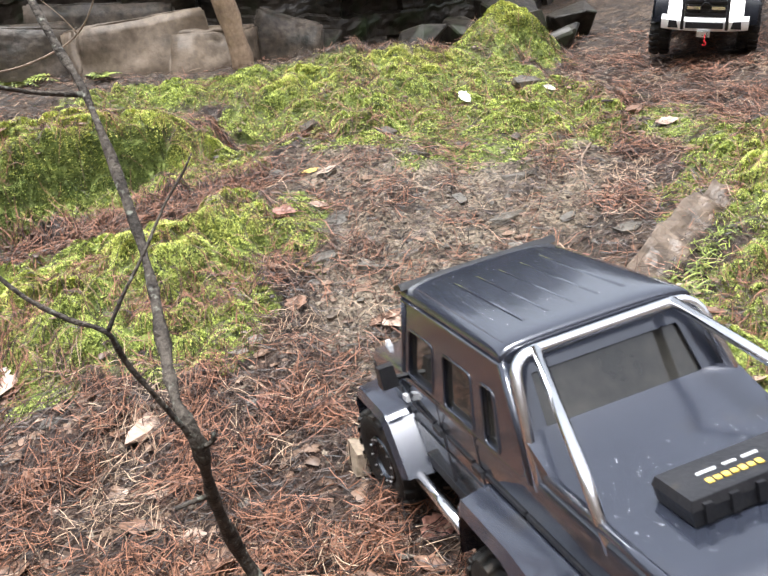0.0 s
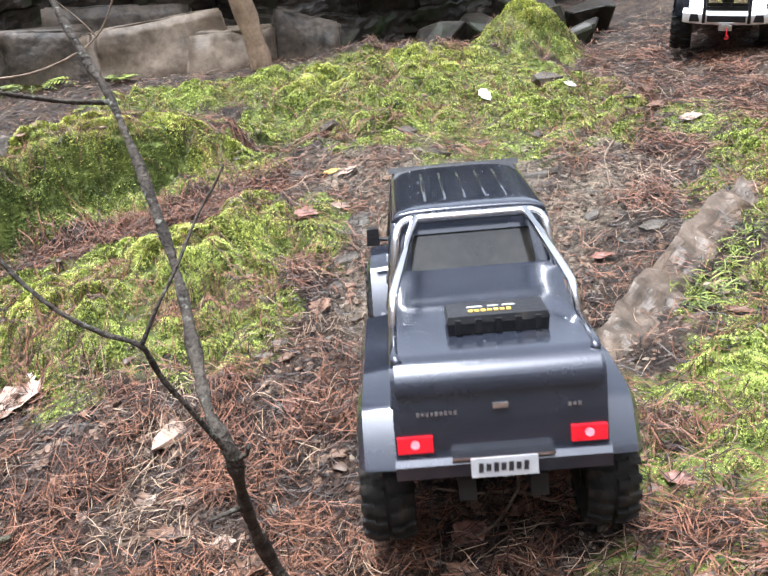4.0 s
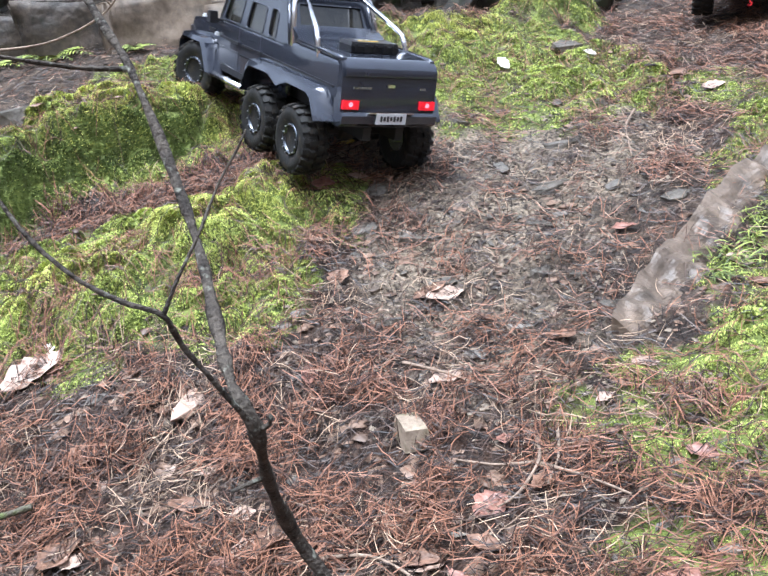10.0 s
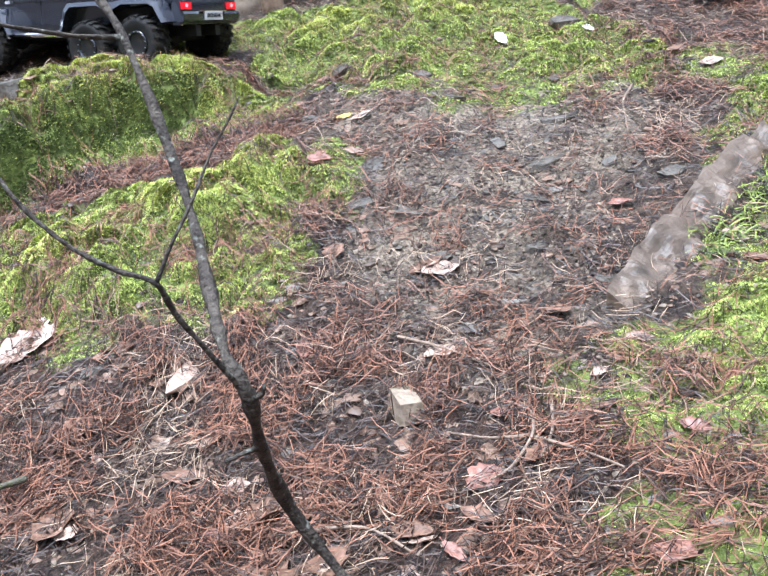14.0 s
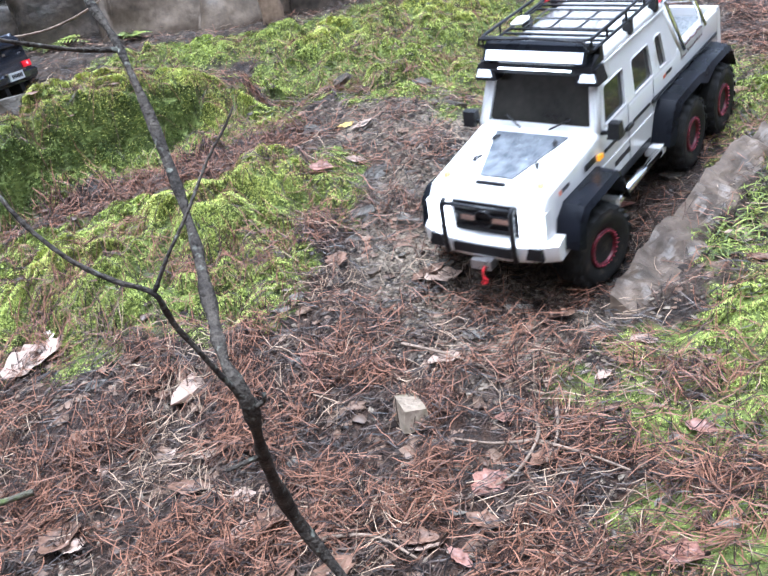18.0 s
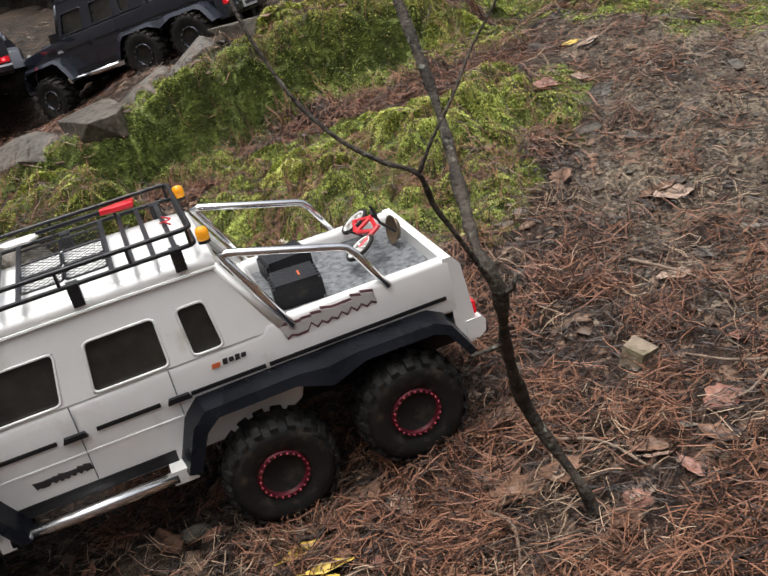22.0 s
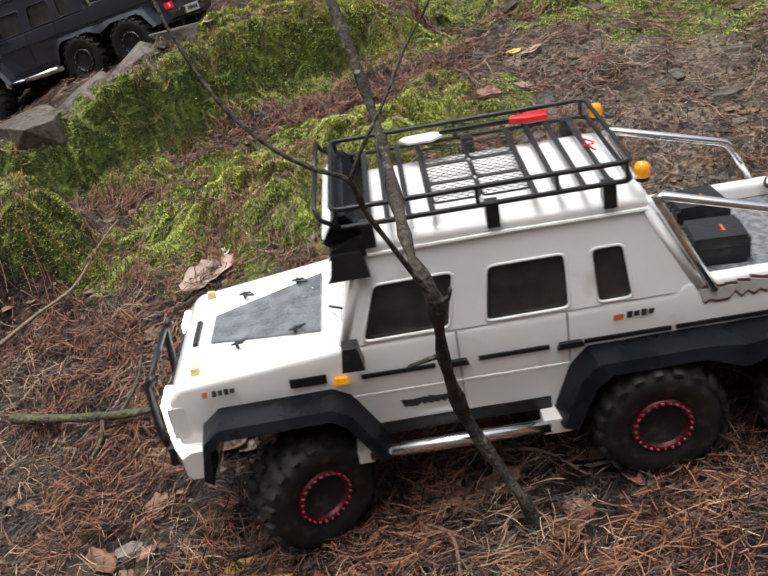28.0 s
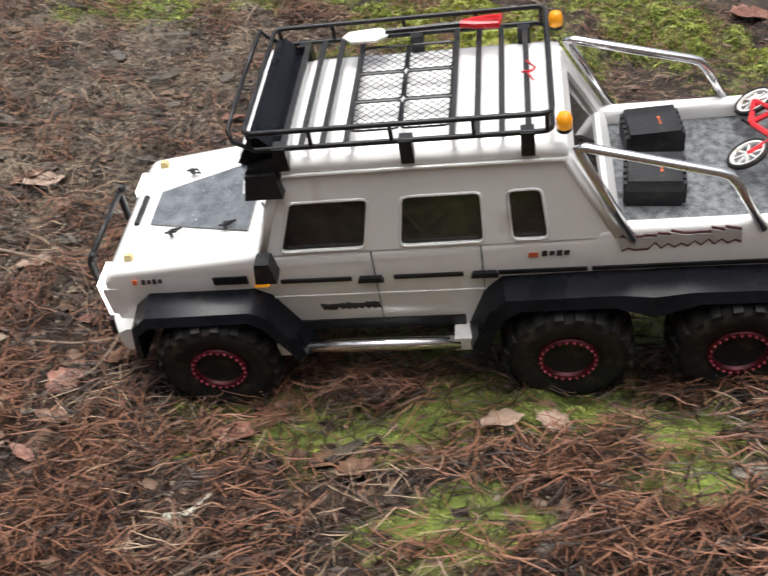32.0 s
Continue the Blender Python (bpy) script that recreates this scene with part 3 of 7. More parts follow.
def wheel(truck, x, side, style):
    """A lugged tyre with a beadlock rim, as a part whose pose is keyed."""
    hub = empty("wheel")
    hub.parent = truck
    s = 1 if side > 0 else -1
    bm = bmesh.new()
    lathe(bm, [(0.026, -0.017), (0.034, -0.0215), (0.045, -0.0235), (0.053, -0.022), (0.0565, -0.015), (0.0568, 0.015), (0.053, 0.022), (0.045, 0.0235), (0.034, 0.0215), (0.026, 0.017)], 40)
    part("tyre", bm, RUBBER, hub, "muddy black rubber tyre", smooth=True)
    bm = bmesh.new()
    for k in range(20):
        for row, off in ((-1, 0.0), (1, 0.5)):
            a = 2 * math.pi * (k + off) / 20
            for w0, w1, da in ((0.002, 0.013, 0.02), (0.012, 0.0235, -0.03)):
                vs = []
                for rr in (0.054, 0.0615):
                    for yy, aa in ((w0, -0.085), (w1, -0.085), (w1, 0.085), (w0, 0.085)):
                        ang = a + da + aa * (1.0 if rr < 0.06 else 0.8)
                        drop = 0.004 if yy > 0.02 and rr > 0.06 else 0.0
                        vs.append(bm.verts.new(((rr - drop) * math.cos(ang), row * yy, (rr - drop) * math.sin(ang))))
                for f in ((4, 5, 6, 7), (0, 1, 5, 4), (1, 2, 6, 5), (2, 3, 7, 6), (3, 0, 4, 7)):
                    bm.faces.new([vs[i] for i in f])
    part("tread", bm, RUBBER, hub, "chunky muddy tread")["kind"] = "stuff"
    bm = bmesh.new()
    lathe(bm, [(0.026, -0.018), (0.026, 0.016), (0.0245, 0.017), (0.0215, -0.012), (0.011, -0.010), (0.009, 0.007), (0.006, 0.013), (0.0, 0.013)] if s > 0 else
              [(0.026, 0.018), (0.026, -0.016), (0.0245, -0.017), (0.0215, 0.012), (0.011, 0.010), (0.009, -0.007), (0.006, -0.013), (0.0, -0.013)], 32)
    for k in range(6):
        a = 2 * math.pi * k / 6
        for q in (-0.22, 0.22):
            p0 = (0.010 * math.cos(a), s * 0.003, 0.010 * math.sin(a))
            p1 = (0.0225 * math.cos(a + q), s * 0.001, 0.023 * math.sin(a + q))
            tube(bm, [p0, p1], 0.0022, 5)
    part("rim", bm, RIM_BLACK if style == "white" else RIM_STEEL, hub, "", smooth=False)
    bm = bmesh.new()
    lathe(bm, [(0.0225, s * 0.013), (0.0225, s * 0.020), (0.0240, s * 0.0215), (0.0265, s * 0.0215), (0.028, s * 0.019), (0.0270, s * 0.013)], 40)
    ring = part("beadlock_ring", bm, RIM_RED if style == "white" else RIM_STEEL, hub, "red beadlock ring" if style == "white" else "dark steel beadlock ring", smooth=True)
    bm = bmesh.new()
    for k in range(24 if style == "white" else 12):
        a = 2 * math.pi * k / (24 if style == "white" else 12)
        c = Vector((0.0253 * math.cos(a), s * 0.022, 0.0253 * math.sin(a)))
        tube(bm, [c - Vector((0, s * 0.001, 0)), c + Vector((0, s * 0.0012, 0))], 0.0011, 6)
    for k in range(6):
        a = 2 * math.pi * k / 6
        c = Vector((0.0135 * math.cos(a + 0.5), s * 0.0085, 0.0135 * math.sin(a + 0.5)))
        tube(bm, [c, c + Vector((0, s * 0.0020, 0))], 0.0013, 6)
    part("bolts", bm, BOLT_RED if style == "white" else BOLT, hub)["kind"] = "stuff"
    for piece in hub.children:
        piece.data.transform(Matrix.Diagonal((0.90, 0.96, 0.90, 1)))
    hub.matrix_basis = pose(x, side * 0.096, HUB_Z)
    return hub


def skin(bm, corners, u_cuts, v_cuts, holes, thick, inward):
    """A flat panel between four corners (front bottom, rear bottom, rear top, front top) with openings that go through its thickness."""
    fb, rb, rt, ft = [Vector(c) for c in corners]

    def at(u, v):
        return (fb * (1 - u) + rb * u) * (1 - v) + (ft * (1 - u) + rt * u) * v
    inn = Vector(inward).normalized() * thick
    grid = {}
    for lay in (0, 1):
        for i, u in enumerate(u_cuts):
            for j, v in enumerate(v_cuts):
                grid[lay, i, j] = bm.verts.new(at(u, v) + inn * lay)
    solid = {(i, j) for i in range(len(u_cuts) - 1) for j in range(len(v_cuts) - 1)} - set(holes)
    for i, j in solid:
        bm.faces.new([grid[0, i, j], grid[0, i + 1, j], grid[0, i + 1, j + 1], grid[0, i, j + 1]])
        bm.faces.new([grid[1, i, j + 1], grid[1, i + 1, j + 1], grid[1, i + 1, j], grid[1, i, j]])
        for (di, dj, a, b) in ((0, -1, (i, j), (i + 1, j)), (1, 0, (i + 1, j), (i + 1, j + 1)), (0, 1, (i + 1, j + 1), (i, j + 1)), (-1, 0, (i, j + 1), (i, j))):
            if (i + di, j + dj) not in solid:
                bm.faces.new([grid[(0, *b)], grid[(0, *a)], grid[(1, *a)], grid[(1, *b)]])
    return at, inn


def pane(name, at, inn, u0, u1, v0, v1, truck, r=0.12):
    """A window pane with rounded corners, set into its opening."""
    pts = rounded([at(u, v) for u, v in ((u0, v0), (u1, v0), (u1, v1), (u0, v1))], 0.006)
    bm = bmesh.new()
    a = [bm.verts.new(p + inn * 0.7) for p in pts]
    b = [bm.verts.new(p + inn * 1.1) for p in pts]
    bm.faces.new(a)
    bm.faces.new(b[::-1])
    for i in range(len(a)):
        j = (i + 1) % len(a)
        bm.faces.new((a[i], b[i], b[j], a[j]))
    return part(name, bm, GLASS, truck, "smoked window pane")


def bars(name, truck, material, origin, along, up, sizes, height, label, out=(0, 1, 0), gap=0.3):
    """Plain bars of a decal, each standing a hair off the surface."""
    o, al, u, n = Vector(origin), Vector(along).normalized(), Vector(up).normalized(), Vector(out).normalized() * 0.0006
    x = 0.0
    for k, w in enumerate(sizes):
        bm = bmesh.new()
        h0, h1 = (0, height) if k % 2 == 0 else (height * 0.12, height * 0.9)
        q = [o + al * (x + dx) + u * hh for dx, hh in ((0.12 * w, h0), (0.95 * w, h0), (1.05 * w, h1), (0.2 * w, h1))]
        a = [bm.verts.new(p) for p in q]
        b = [bm.verts.new(p + n) for p in q]
        bm.faces.new(a[::-1])
        bm.faces.new(b)
        for i in range(4):
            j = (i + 1) % 4
            bm.faces.new((a[i], a[j], b[j], b[i]))
        part(name, bm, material, truck, label)
        x += w * (1 + gap)


def flare(truck, outline_out, outline_in, side, material):
    """A wheel-arch flare: the band between two open outlines, standing out from the body."""
    bm = bmesh.new()
    ys = (0.080, 0.110, 0.115)
    rows = []
    for (ox, oz), (ix, iz) in zip(outline_out, outline_in):
        rows.append([bm.verts.new((ox, side * ys[0], oz)), bm.verts.new((ox * 0.72 + ix * 0.28, side * ys[1], oz * 0.72 + iz * 0.28)),
                     bm.verts.new((ix, side * ys[2], iz)), bm.verts.new((ix, side * ys[0], iz))])
    for a, b in zip(rows[:-1], rows[1:]):
        for k in range(4):
            bm.faces.new((a[k], a[(k + 1) % 4], b[(k + 1) % 4], b[k]))
    bm.faces.new(rows[0][::-1])
    bm.faces.new(rows[-1])
    return part("wheel_arch_flare", bm, material, truck, "angular wheel-arch flare", bevel=0.0014)


def roof_shell(bm, x0, x1, half, z0, z1):
    """A roof pressed from sheet: flat on top, rounded down on all four sides."""
    cx, hx = (x0 + x1) / 2, (x1 - x0) / 2
    us = [-math.cos(math.pi * i / 40) for i in range(41)]
    vs = [-math.cos(math.pi * j / 24) for j in range(25)]

    def drop(q, p):
        return max(0.0, 1 - abs(q) ** p) ** (1 / p)
    grid = [[bm.verts.new((cx + hx * u, half * v, z0 + (z1 - z0) * drop(u, 12) * drop(v, 5) * (1 - 0.06 * v * v))) for v in vs] for u in us]
    for a, b in zip(grid[:-1], grid[1:]):
        for j in range(len(vs) - 1):
            bm.faces.new((a[j], a[j + 1], b[j + 1], b[j]))
    rim = [r[0] for r in grid] + grid[-1][1:] + [r[-1] for r in grid[-2::-1]] + grid[0][-2:0:-1]
    bm.faces.new(rim[::-1])


def truck(name, style, label):
    """A six-wheeled model off-road truck. style: white or black."""
    t = tagged(empty(name), label, "model truck")
    white = style == "white"
    paint = WHITE if white else DARK_PAINT
    # lower body in front of the bed, with wheel openings
    bm = bmesh.new()
    cab = [(-0.322, 0.088), (-0.245, 0.088), (-0.235, 0.084), (-0.070, 0.084), (-0.058, 0.125), (0.045, 0.125), (0.062, 0.085), (0.083, 0.085), (0.091, 0.095), (0.091, 0.148), (0.079, 0.1605), (-0.056, 0.176), (-0.322, 0.178)]
    rail = [(-0.330, 0.186), (-0.513, 0.186), (-0.513, 0.128), (-0.353, 0.128), (-0.345, 0.100)]
    cols = [[bm.verts.new((x, y, z)) for x, z in cab] for y in (-0.084, -0.070, 0.070, 0.084)]
    tails = [[bm.verts.new((x, y, z)) for x, z in rail] for y in (-0.084, -0.070, 0.070, 0.084)]
    for a, b in zip(cols[:-1], cols[1:]):
        for k in range(len(cab) - 1):
            bm.faces.new((a[k], a[k + 1], b[k + 1], b[k]))
    bm.faces.new((cols[1][0], cols[1][-1], cols[2][-1], cols[2][0]))
    for near_y, far_y in ((1, 0), (2, 3)):
        bm.faces.new(cols[far_y] + tails[far_y])
        bm.faces.new([cols[near_y][-1]] + tails[near_y] + [cols[near_y][0]])
        inner = [cols[near_y][-1]] + tails[near_y] + [cols[near_y][0]]
        outer = [cols[far_y][-1]] + tails[far_y] + [cols[far_y][0]]
        for k in range(len(inner) - 1):
            bm.faces.new((inner[k], inner[k + 1], outer[k + 1], outer[k]))
    bmesh.ops.recalc_face_normals(bm, faces=bm.faces)
    for v in bm.verts:
        v.co.y *= 1 - 1.1 * max(0.0, v.co.x - 0.035)
    part("body", bm, paint, t, bevel=0.0066)
    # bed
    bm = bmesh.new()
    box(bm, -0.512, -0.322, -0.0705, 0.0705, 0.130, 0.172 if white else 0.150)
    part("bed_floor", bm, CARPET if white else BLACK_PLASTIC, t, "speckled grey bed liner" if white else "")
    bm = bmesh.new()
    prism(bm, [(-0.5042, 0.092), (-0.5042, 0.186), (-0.513, 0.186), (-0.521, 0.176), (-0.525, 0.120), (-0.522, 0.092)], -0.0836, 0.0836)
    tailgate = part("tailgate", bm, paint, t, bevel=0.010)
    if not white:
        bm = bmesh.new()
        prism(bm, [(-0.330, 0.209), (-0.336, 0.211), (-0.374, 0.1925), (-0.500, 0.1915)] + [(-0.500 - 0.0262 * math.sin(math.radians(a)), 0.1695 + 0.022 * math.cos(math.radians(a))) for a in range(12, 97, 12)] + [(-0.522, 0.1665), (-0.325, 0.187)], -0.080, 0.080)
        part("bed_lid", bm, DARK_PAINT, t, "smooth dark bed lid", bevel=0.004)
        for s in (1, -1):
            bm = bmesh.new()
            tube(bm, [(-0.365, s * 0.0795, 0.191), (-0.500, s * 0.0795, 0.190), (-0.512, s * 0.077, 0.189)], 0.0042, 8)
            part("lid_rail", bm, DARK_PAINT, t, "", smooth=True)
    # cab: side skins with openings, roof, windscreen, rear wall
    for s in (1, -1):
        bm = bmesh.new()
        cuts_u = [0, 0.068, 0.342, 0.452, 0.716, 0.800, 0.912, 1]
        cuts_v = [0, 0.03, 0.65, 1]
        at, inn = skin(bm, [(-0.058, s * 0.0835, 0.176), (-0.314, s * 0.0835, 0.178), (-0.303, s * 0.073, 0.250), (-0.085, s * 0.073, 0.250)], cuts_u, cuts_v,
                       [(1, 1), (3, 1), (5, 1)], 0.005, (0, -s, -0.1))
        part("cab_side", bm, paint, t)
        rear = bmesh.new()
        skin(rear, [(-0.314, s * 0.0835, 0.178), (-0.347, s * 0.0835, 0.178), (-0.3065, s * 0.073, 0.250), (-0.303, s * 0.073, 0.250)], [0, 1], [0, 1], [], 0.005, (0, -s, -0.1))
        part("rear_pillar", rear, paint, t)
        for u0, u1 in ((0.068, 0.342), (0.452, 0.716), (0.800, 0.912)):
            pane("side_window", at, inn, u0 + 0.002, u1 - 0.002, 0.032, 0.648, t)
            bm = bmesh.new()
            ring = rounded([at(a, b) for a, b in ((u0, 0.03), (u1, 0.03), (u1, 0.65), (u0, 0.65))], 0.006)
            tube(bm, [p + inn * 0.05 for p in ring], 0.0014, 6, closed=True)
            part("window_trim", bm, paint, t, smooth=True)
    bm = bmesh.new()
    roof_shell(bm, -0.307, -0.080, 0.0742, 0.2485, 0.2650)
    part("roof", bm, paint, t, smooth=True)
    for s in (1, -1):
        for foot, head in (((-0.0605, s * 0.0815, 0.177), (-0.0865, s * 0.0715, 0.2505)), ((-0.3435, s * 0.0815, 0.179), (-0.3045, s * 0.0715, 0.2505))):
            bm = bmesh.new()
            tube(bm, [foot, head], 0.0042, 10)
            part("corner_post", bm, paint, t, "", smooth=True)
    if not white:
        for k in range(5):
            bm = bmesh.new()
            y = -0.04 + 0.02 * k
            box(bm, -0.285, -0.13, y - 0.0030, y + 0.0030, 0.2630, 0.2653, (0.010, 0.0022))
            part("roof_rib", bm, DARK_PAINT, t, "", bevel=0.0008)
    for s in (1, -1):
        bm = bmesh.new()
        tube(bm, [(-0.084, s * 0.0745, 0.2495), (-0.20, s * 0.0748, 0.2505), (-0.306, s * 0.0745, 0.2495)], 0.0016, 6)
        part("drip_rail", bm, paint, t)
    bm = bmesh.new()
    at, inn = skin(bm, [(-0.0585, 0.0835, 0.176), (-0.0585, -0.0835, 0.176), (-0.0855, -0.0725, 0.250), (-0.0855, 0.0725, 0.250)], [0, 0.07, 0.93, 1], [0, 0.09, 0.88, 1], [(1, 1)], 0.005, (-1, 0, -0.3))
    part("windscreen_frame", bm, paint, t)
    pane("windscreen", at, inn, 0.072, 0.928, 0.092, 0.878, t)
    bm = bmesh.new()
    at, inn = skin(bm, [(-0.3465, -0.0825, 0.178), (-0.3465, 0.0825, 0.178), (-0.3065, 0.0725, 0.250), (-0.3065, -0.0725, 0.250)], [0, 0.12, 0.88, 1], [0, 0.38 if not white else 0.2, 0.86, 1], [(1, 1)], 0.005, (1, 0, -0.2))
    part("rear_wall", bm, paint, t)
    pane("rear_window", at, inn, 0.122, 0.878, 0.385 if not white else 0.205, 0.858, t)
    bm = bmesh.new()
    box(bm, -0.30, -0.10, -0.066, 0.066, 0.178, 0.200)
    part("dashboard_and_seats", bm, CHASSIS, t)
    # hood panel, grille, lights, bumper
    bm = bmesh.new()
    prism(bm, [(0.056, 0.1632), (0.056, 0.1652), (-0.042, 0.1768), (-0.042, 0.1742)], -0.050, 0.050)
    for v in bm.verts:
        v.co.y *= 1.0 if v.co.x < 0 else 0.44
    part("hood_panel", bm, HOOD_CARBON if white else DARK_PAINT, t, "wet carbon-look hood panel" if white else "", bevel=0.001)
    bm = bmesh.new()
    box(bm, 0.0675, 0.0735, -0.020, 0.020, 0.1590, 0.1645, (0.001, 0.001))
    part("hood_slot", bm, BLACK_PLASTIC, t)
    for s in (1, -1):
        for x in (0.035, -0.015):
            bm = bmesh.new()
            z = 0.1662 + (0.058 - x) * 0.107
            tube(bm, [(x, s * 0.043, z + 0.003), (x - 0.010, s * 0.043, z + 0.004), (x - 0.014, s * 0.038, z + 0.0035), (x - 0.004, s * 0.040, z + 0.0035)], 0.0011, 5)
            tube(bm, [(x - 0.005, s * 0.043, z - 0.001), (x - 0.005, s * 0.043, z + 0.005)], 0.0017, 6)
            part("hood_clip", bm, BLACK_PLASTIC, t, "black wire hood clip")
        bm = bmesh.new()
        box(bm, 0.060, 0.069, s * 0.0605, s * 0.0675, 0.160, 0.1682, (0.0015, s * 0.0015))
        part("turn_signal", bm, SIGNAL if white else PLATE, t, "pale amber turn signal" if white else "clear turn signal", bevel=0.002)
        bm = bmesh.new()
        box(bm, -0.042, -0.012, s * 0.0838, s * 0.0852, 0.147, 0.155)
        part("fender_vent", bm, BLACK_PLASTIC, t)
        bm = bmesh.new()
        box(bm, -0.060, -0.047, s * 0.0838, s * 0.088, 0.145, 0.151, (0.002, 0))
        part("side_marker", bm, AMBER if white else PLATE, t, "lit amber side marker" if white else "clear side marker")
        bm = bmesh.new()
        tube(bm, [(-0.050, s * 0.020, 0.180), (-0.062, s * 0.045, 0.1905)], 0.0012, 5)
        part("wiper", bm, BLACK_PLASTIC, t)
        # mirror
        bm = bmesh.new()
        box(bm, -0.076, -0.058, s * 0.094, s * 0.110, 0.170, 0.190, (0.003, 0.001))
        mir = part("mirror", bm, BLACK_PLASTIC, t, "black door mirror", bevel=0.003)
        bm = bmesh.new()
        tube(bm, [(-0.066, s * 0.082, 0.174), (-0.067, s * 0.097, 0.176)], 0.003, 6)
        part("mirror_arm", bm, BLACK_PLASTIC, t)
        # headlight
        bm = bmesh.new()
        box(bm, 0.078, 0.0925, s * 0.046, s * 0.080, 0.112, 0.142)
        part("headlight_housing", bm, paint if white else BLACK_PLASTIC, t, bevel=0.002)
        bm = bmesh.new()
        if white:
            box(bm, 0.0905, 0.0965, s * 0.0475, s * 0.0785, 0.1095, 0.1455, (0.0, s * 0.001))
        else:
            ring = [(0.013 * math.cos(k * math.pi / 10), 0.013 * math.sin(k * math.pi / 10)) for k in range(20)]
            a = [bm.verts.new((0.0928, s * 0.062 + p, 0.127 + q)) for p, q in ring]
            b = [bm.verts.new((0.097, s * 0.062 + p * 0.6, 0.127 + q * 0.6)) for p, q in ring]
            for i in range(20):
                j = (i + 1) % 20
                bm.faces.new((a[i], a[j], b[j], b[i]))
            bm.faces.new(b)
            bm.faces.new(a[::-1])
        part("headlight", bm, LED_WHITE, t, "lit white headlight", smooth=not white, bevel=0.0045 if white else 0.0)
    bm = bmesh.new()
    box(bm, 0.080, 0.0915, -0.044, 0.044, 0.106, 0.146)
    part("grille", bm, BLACK_PLASTIC, t)
    for z in (0.113, 0.122, 0.131, 0.140):
        bm = bmesh.new()
        box(bm, 0.0905, 0.0945, -0.042, 0.042, z - 0.0018, z + 0.0018)
        part("grille_slat", bm, BLACK_PLASTIC, t)
    if white:
        for y0, y1 in ((-0.040, -0.012), (0.012, 0.040)):
            bm = bmesh.new()
            box(bm, 0.0915, 0.0965, y0, y1, 0.1235, 0.1305)
            part("grille_bar", bm, CHROME, t, "chrome grille bar", bevel=0.0015)
    bm = bmesh.new()
    ring = [(0.0965, 0.011 * math.cos(k * math.pi / 10), 0.127 + 0.011 * math.sin(k * math.pi / 10)) for k in range(20)]
    tube(bm, ring, 0.0015, 5, closed=True)
    part("grille_ring", bm, BLACK_PLASTIC if white else CHROME, t, "plain round grille ring")
    bm = bmesh.new()
    rows = []
    for k in range(13):
        y = -0.093 + 0.186 * k / 12
        back = 0.020 * abs(y / 0.093) ** 3
        rows.append([bm.verts.new((x - (back if x > 0.08 else 0), y, z)) for x, z in ((0.062, 0.080), (0.104, 0.078), (0.108, 0.084), (0.108, 0.100), (0.100, 0.105), (0.062, 0.106))])
    for a, b in zip(rows[:-1], rows[1:]):
        for k in range(6):
            bm.faces.new((a[k], a[(k + 1) % 6], b[(k + 1) % 6], b[k]))
    bm.faces.new(rows[0])
    bm.faces.new(rows[-1][::-1])
    part("front_bumper", bm, paint, t, bevel=0.004)
    bm = bmesh.new()
    box(bm, 0.1075, 0.1095, -0.040, 0.040, 0.085, 0.098)
    part("bumper_grille", bm, BLACK_PLASTIC, t)
    for s in (1, -1):
        bm = bmesh.new()
        box(bm, 0.0960, 0.1035, s * 0.052, s * 0.078, 0.084, 0.100, (0.001, s * 0.002))
        part("bumper_light", bm, BLACK_PLASTIC, t)
    if white:
        bm = bmesh.new()
        tube(bm, rounded([(0.111, 0.047, 0.080), (0.114, 0.047, 0.100), (0.1115, 0.047, 0.149), (0.101, 0.047, 0.156)], 0.004, 2)[2:-2], 0.0036, 8)
        tube(bm, rounded([(0.111, -0.047, 0.080), (0.114, -0.047, 0.100), (0.1115, -0.047, 0.149), (0.101, -0.047, 0.156)], 0.004, 2)[2:-2], 0.0036, 8)
        tube(bm, [(0.1100, -0.047, 0.1505), (0.1100, 0.047, 0.1505)], 0.0026, 8)
        part("bull_bar", bm, BLACK_PLASTIC, t, "black tubular bull bar", smooth=True)
        bm = bmesh.new()
        box(bm, 0.100, 0.116, -0.014, 0.014, 0.068, 0.080)
        part("winch_fairlead", bm, BOLT, t)
        bm = bmesh.new()
        tube(bm, [(0.115, 0.004, 0.074), (0.120, 0.004, 0.068), (0.120, 0.004, 0.057)], 0.0015, 6)
        tube(bm, [(0.120, 0.004, 0.061), (0.120, 0.008, 0.057), (0.120, 0.0075, 0.052), (0.120, 0.003, 0.051), (0.120, 0.001, 0.054)], 0.0018, 6)
        part("tow_hook", bm, RED_PLASTIC, t, "red winch hook")
    # side trim, handles, sill, step
    for s in (1, -1):
        for x0, x1 in ((-0.070, -0.130), (-0.165, -0.222), (-0.250, -0.320), (-0.3235, -0.500)):
            bm = bmesh.new()
            box(bm, x1, x0, s * 0.0838, s * 0.0856, 0.1455, 0.1490)
            part("side_moulding", bm, BLACK_PLASTIC, t)
        for x in (-0.135, -0.228):
            bm = bmesh.new()
            box(bm, x - 0.022, x, s * 0.0845, s * 0.0885, 0.1450, 0.1500, (0.002, 0))
            part("door_handle", bm, BLACK_PLASTIC, t, bevel=0.001)
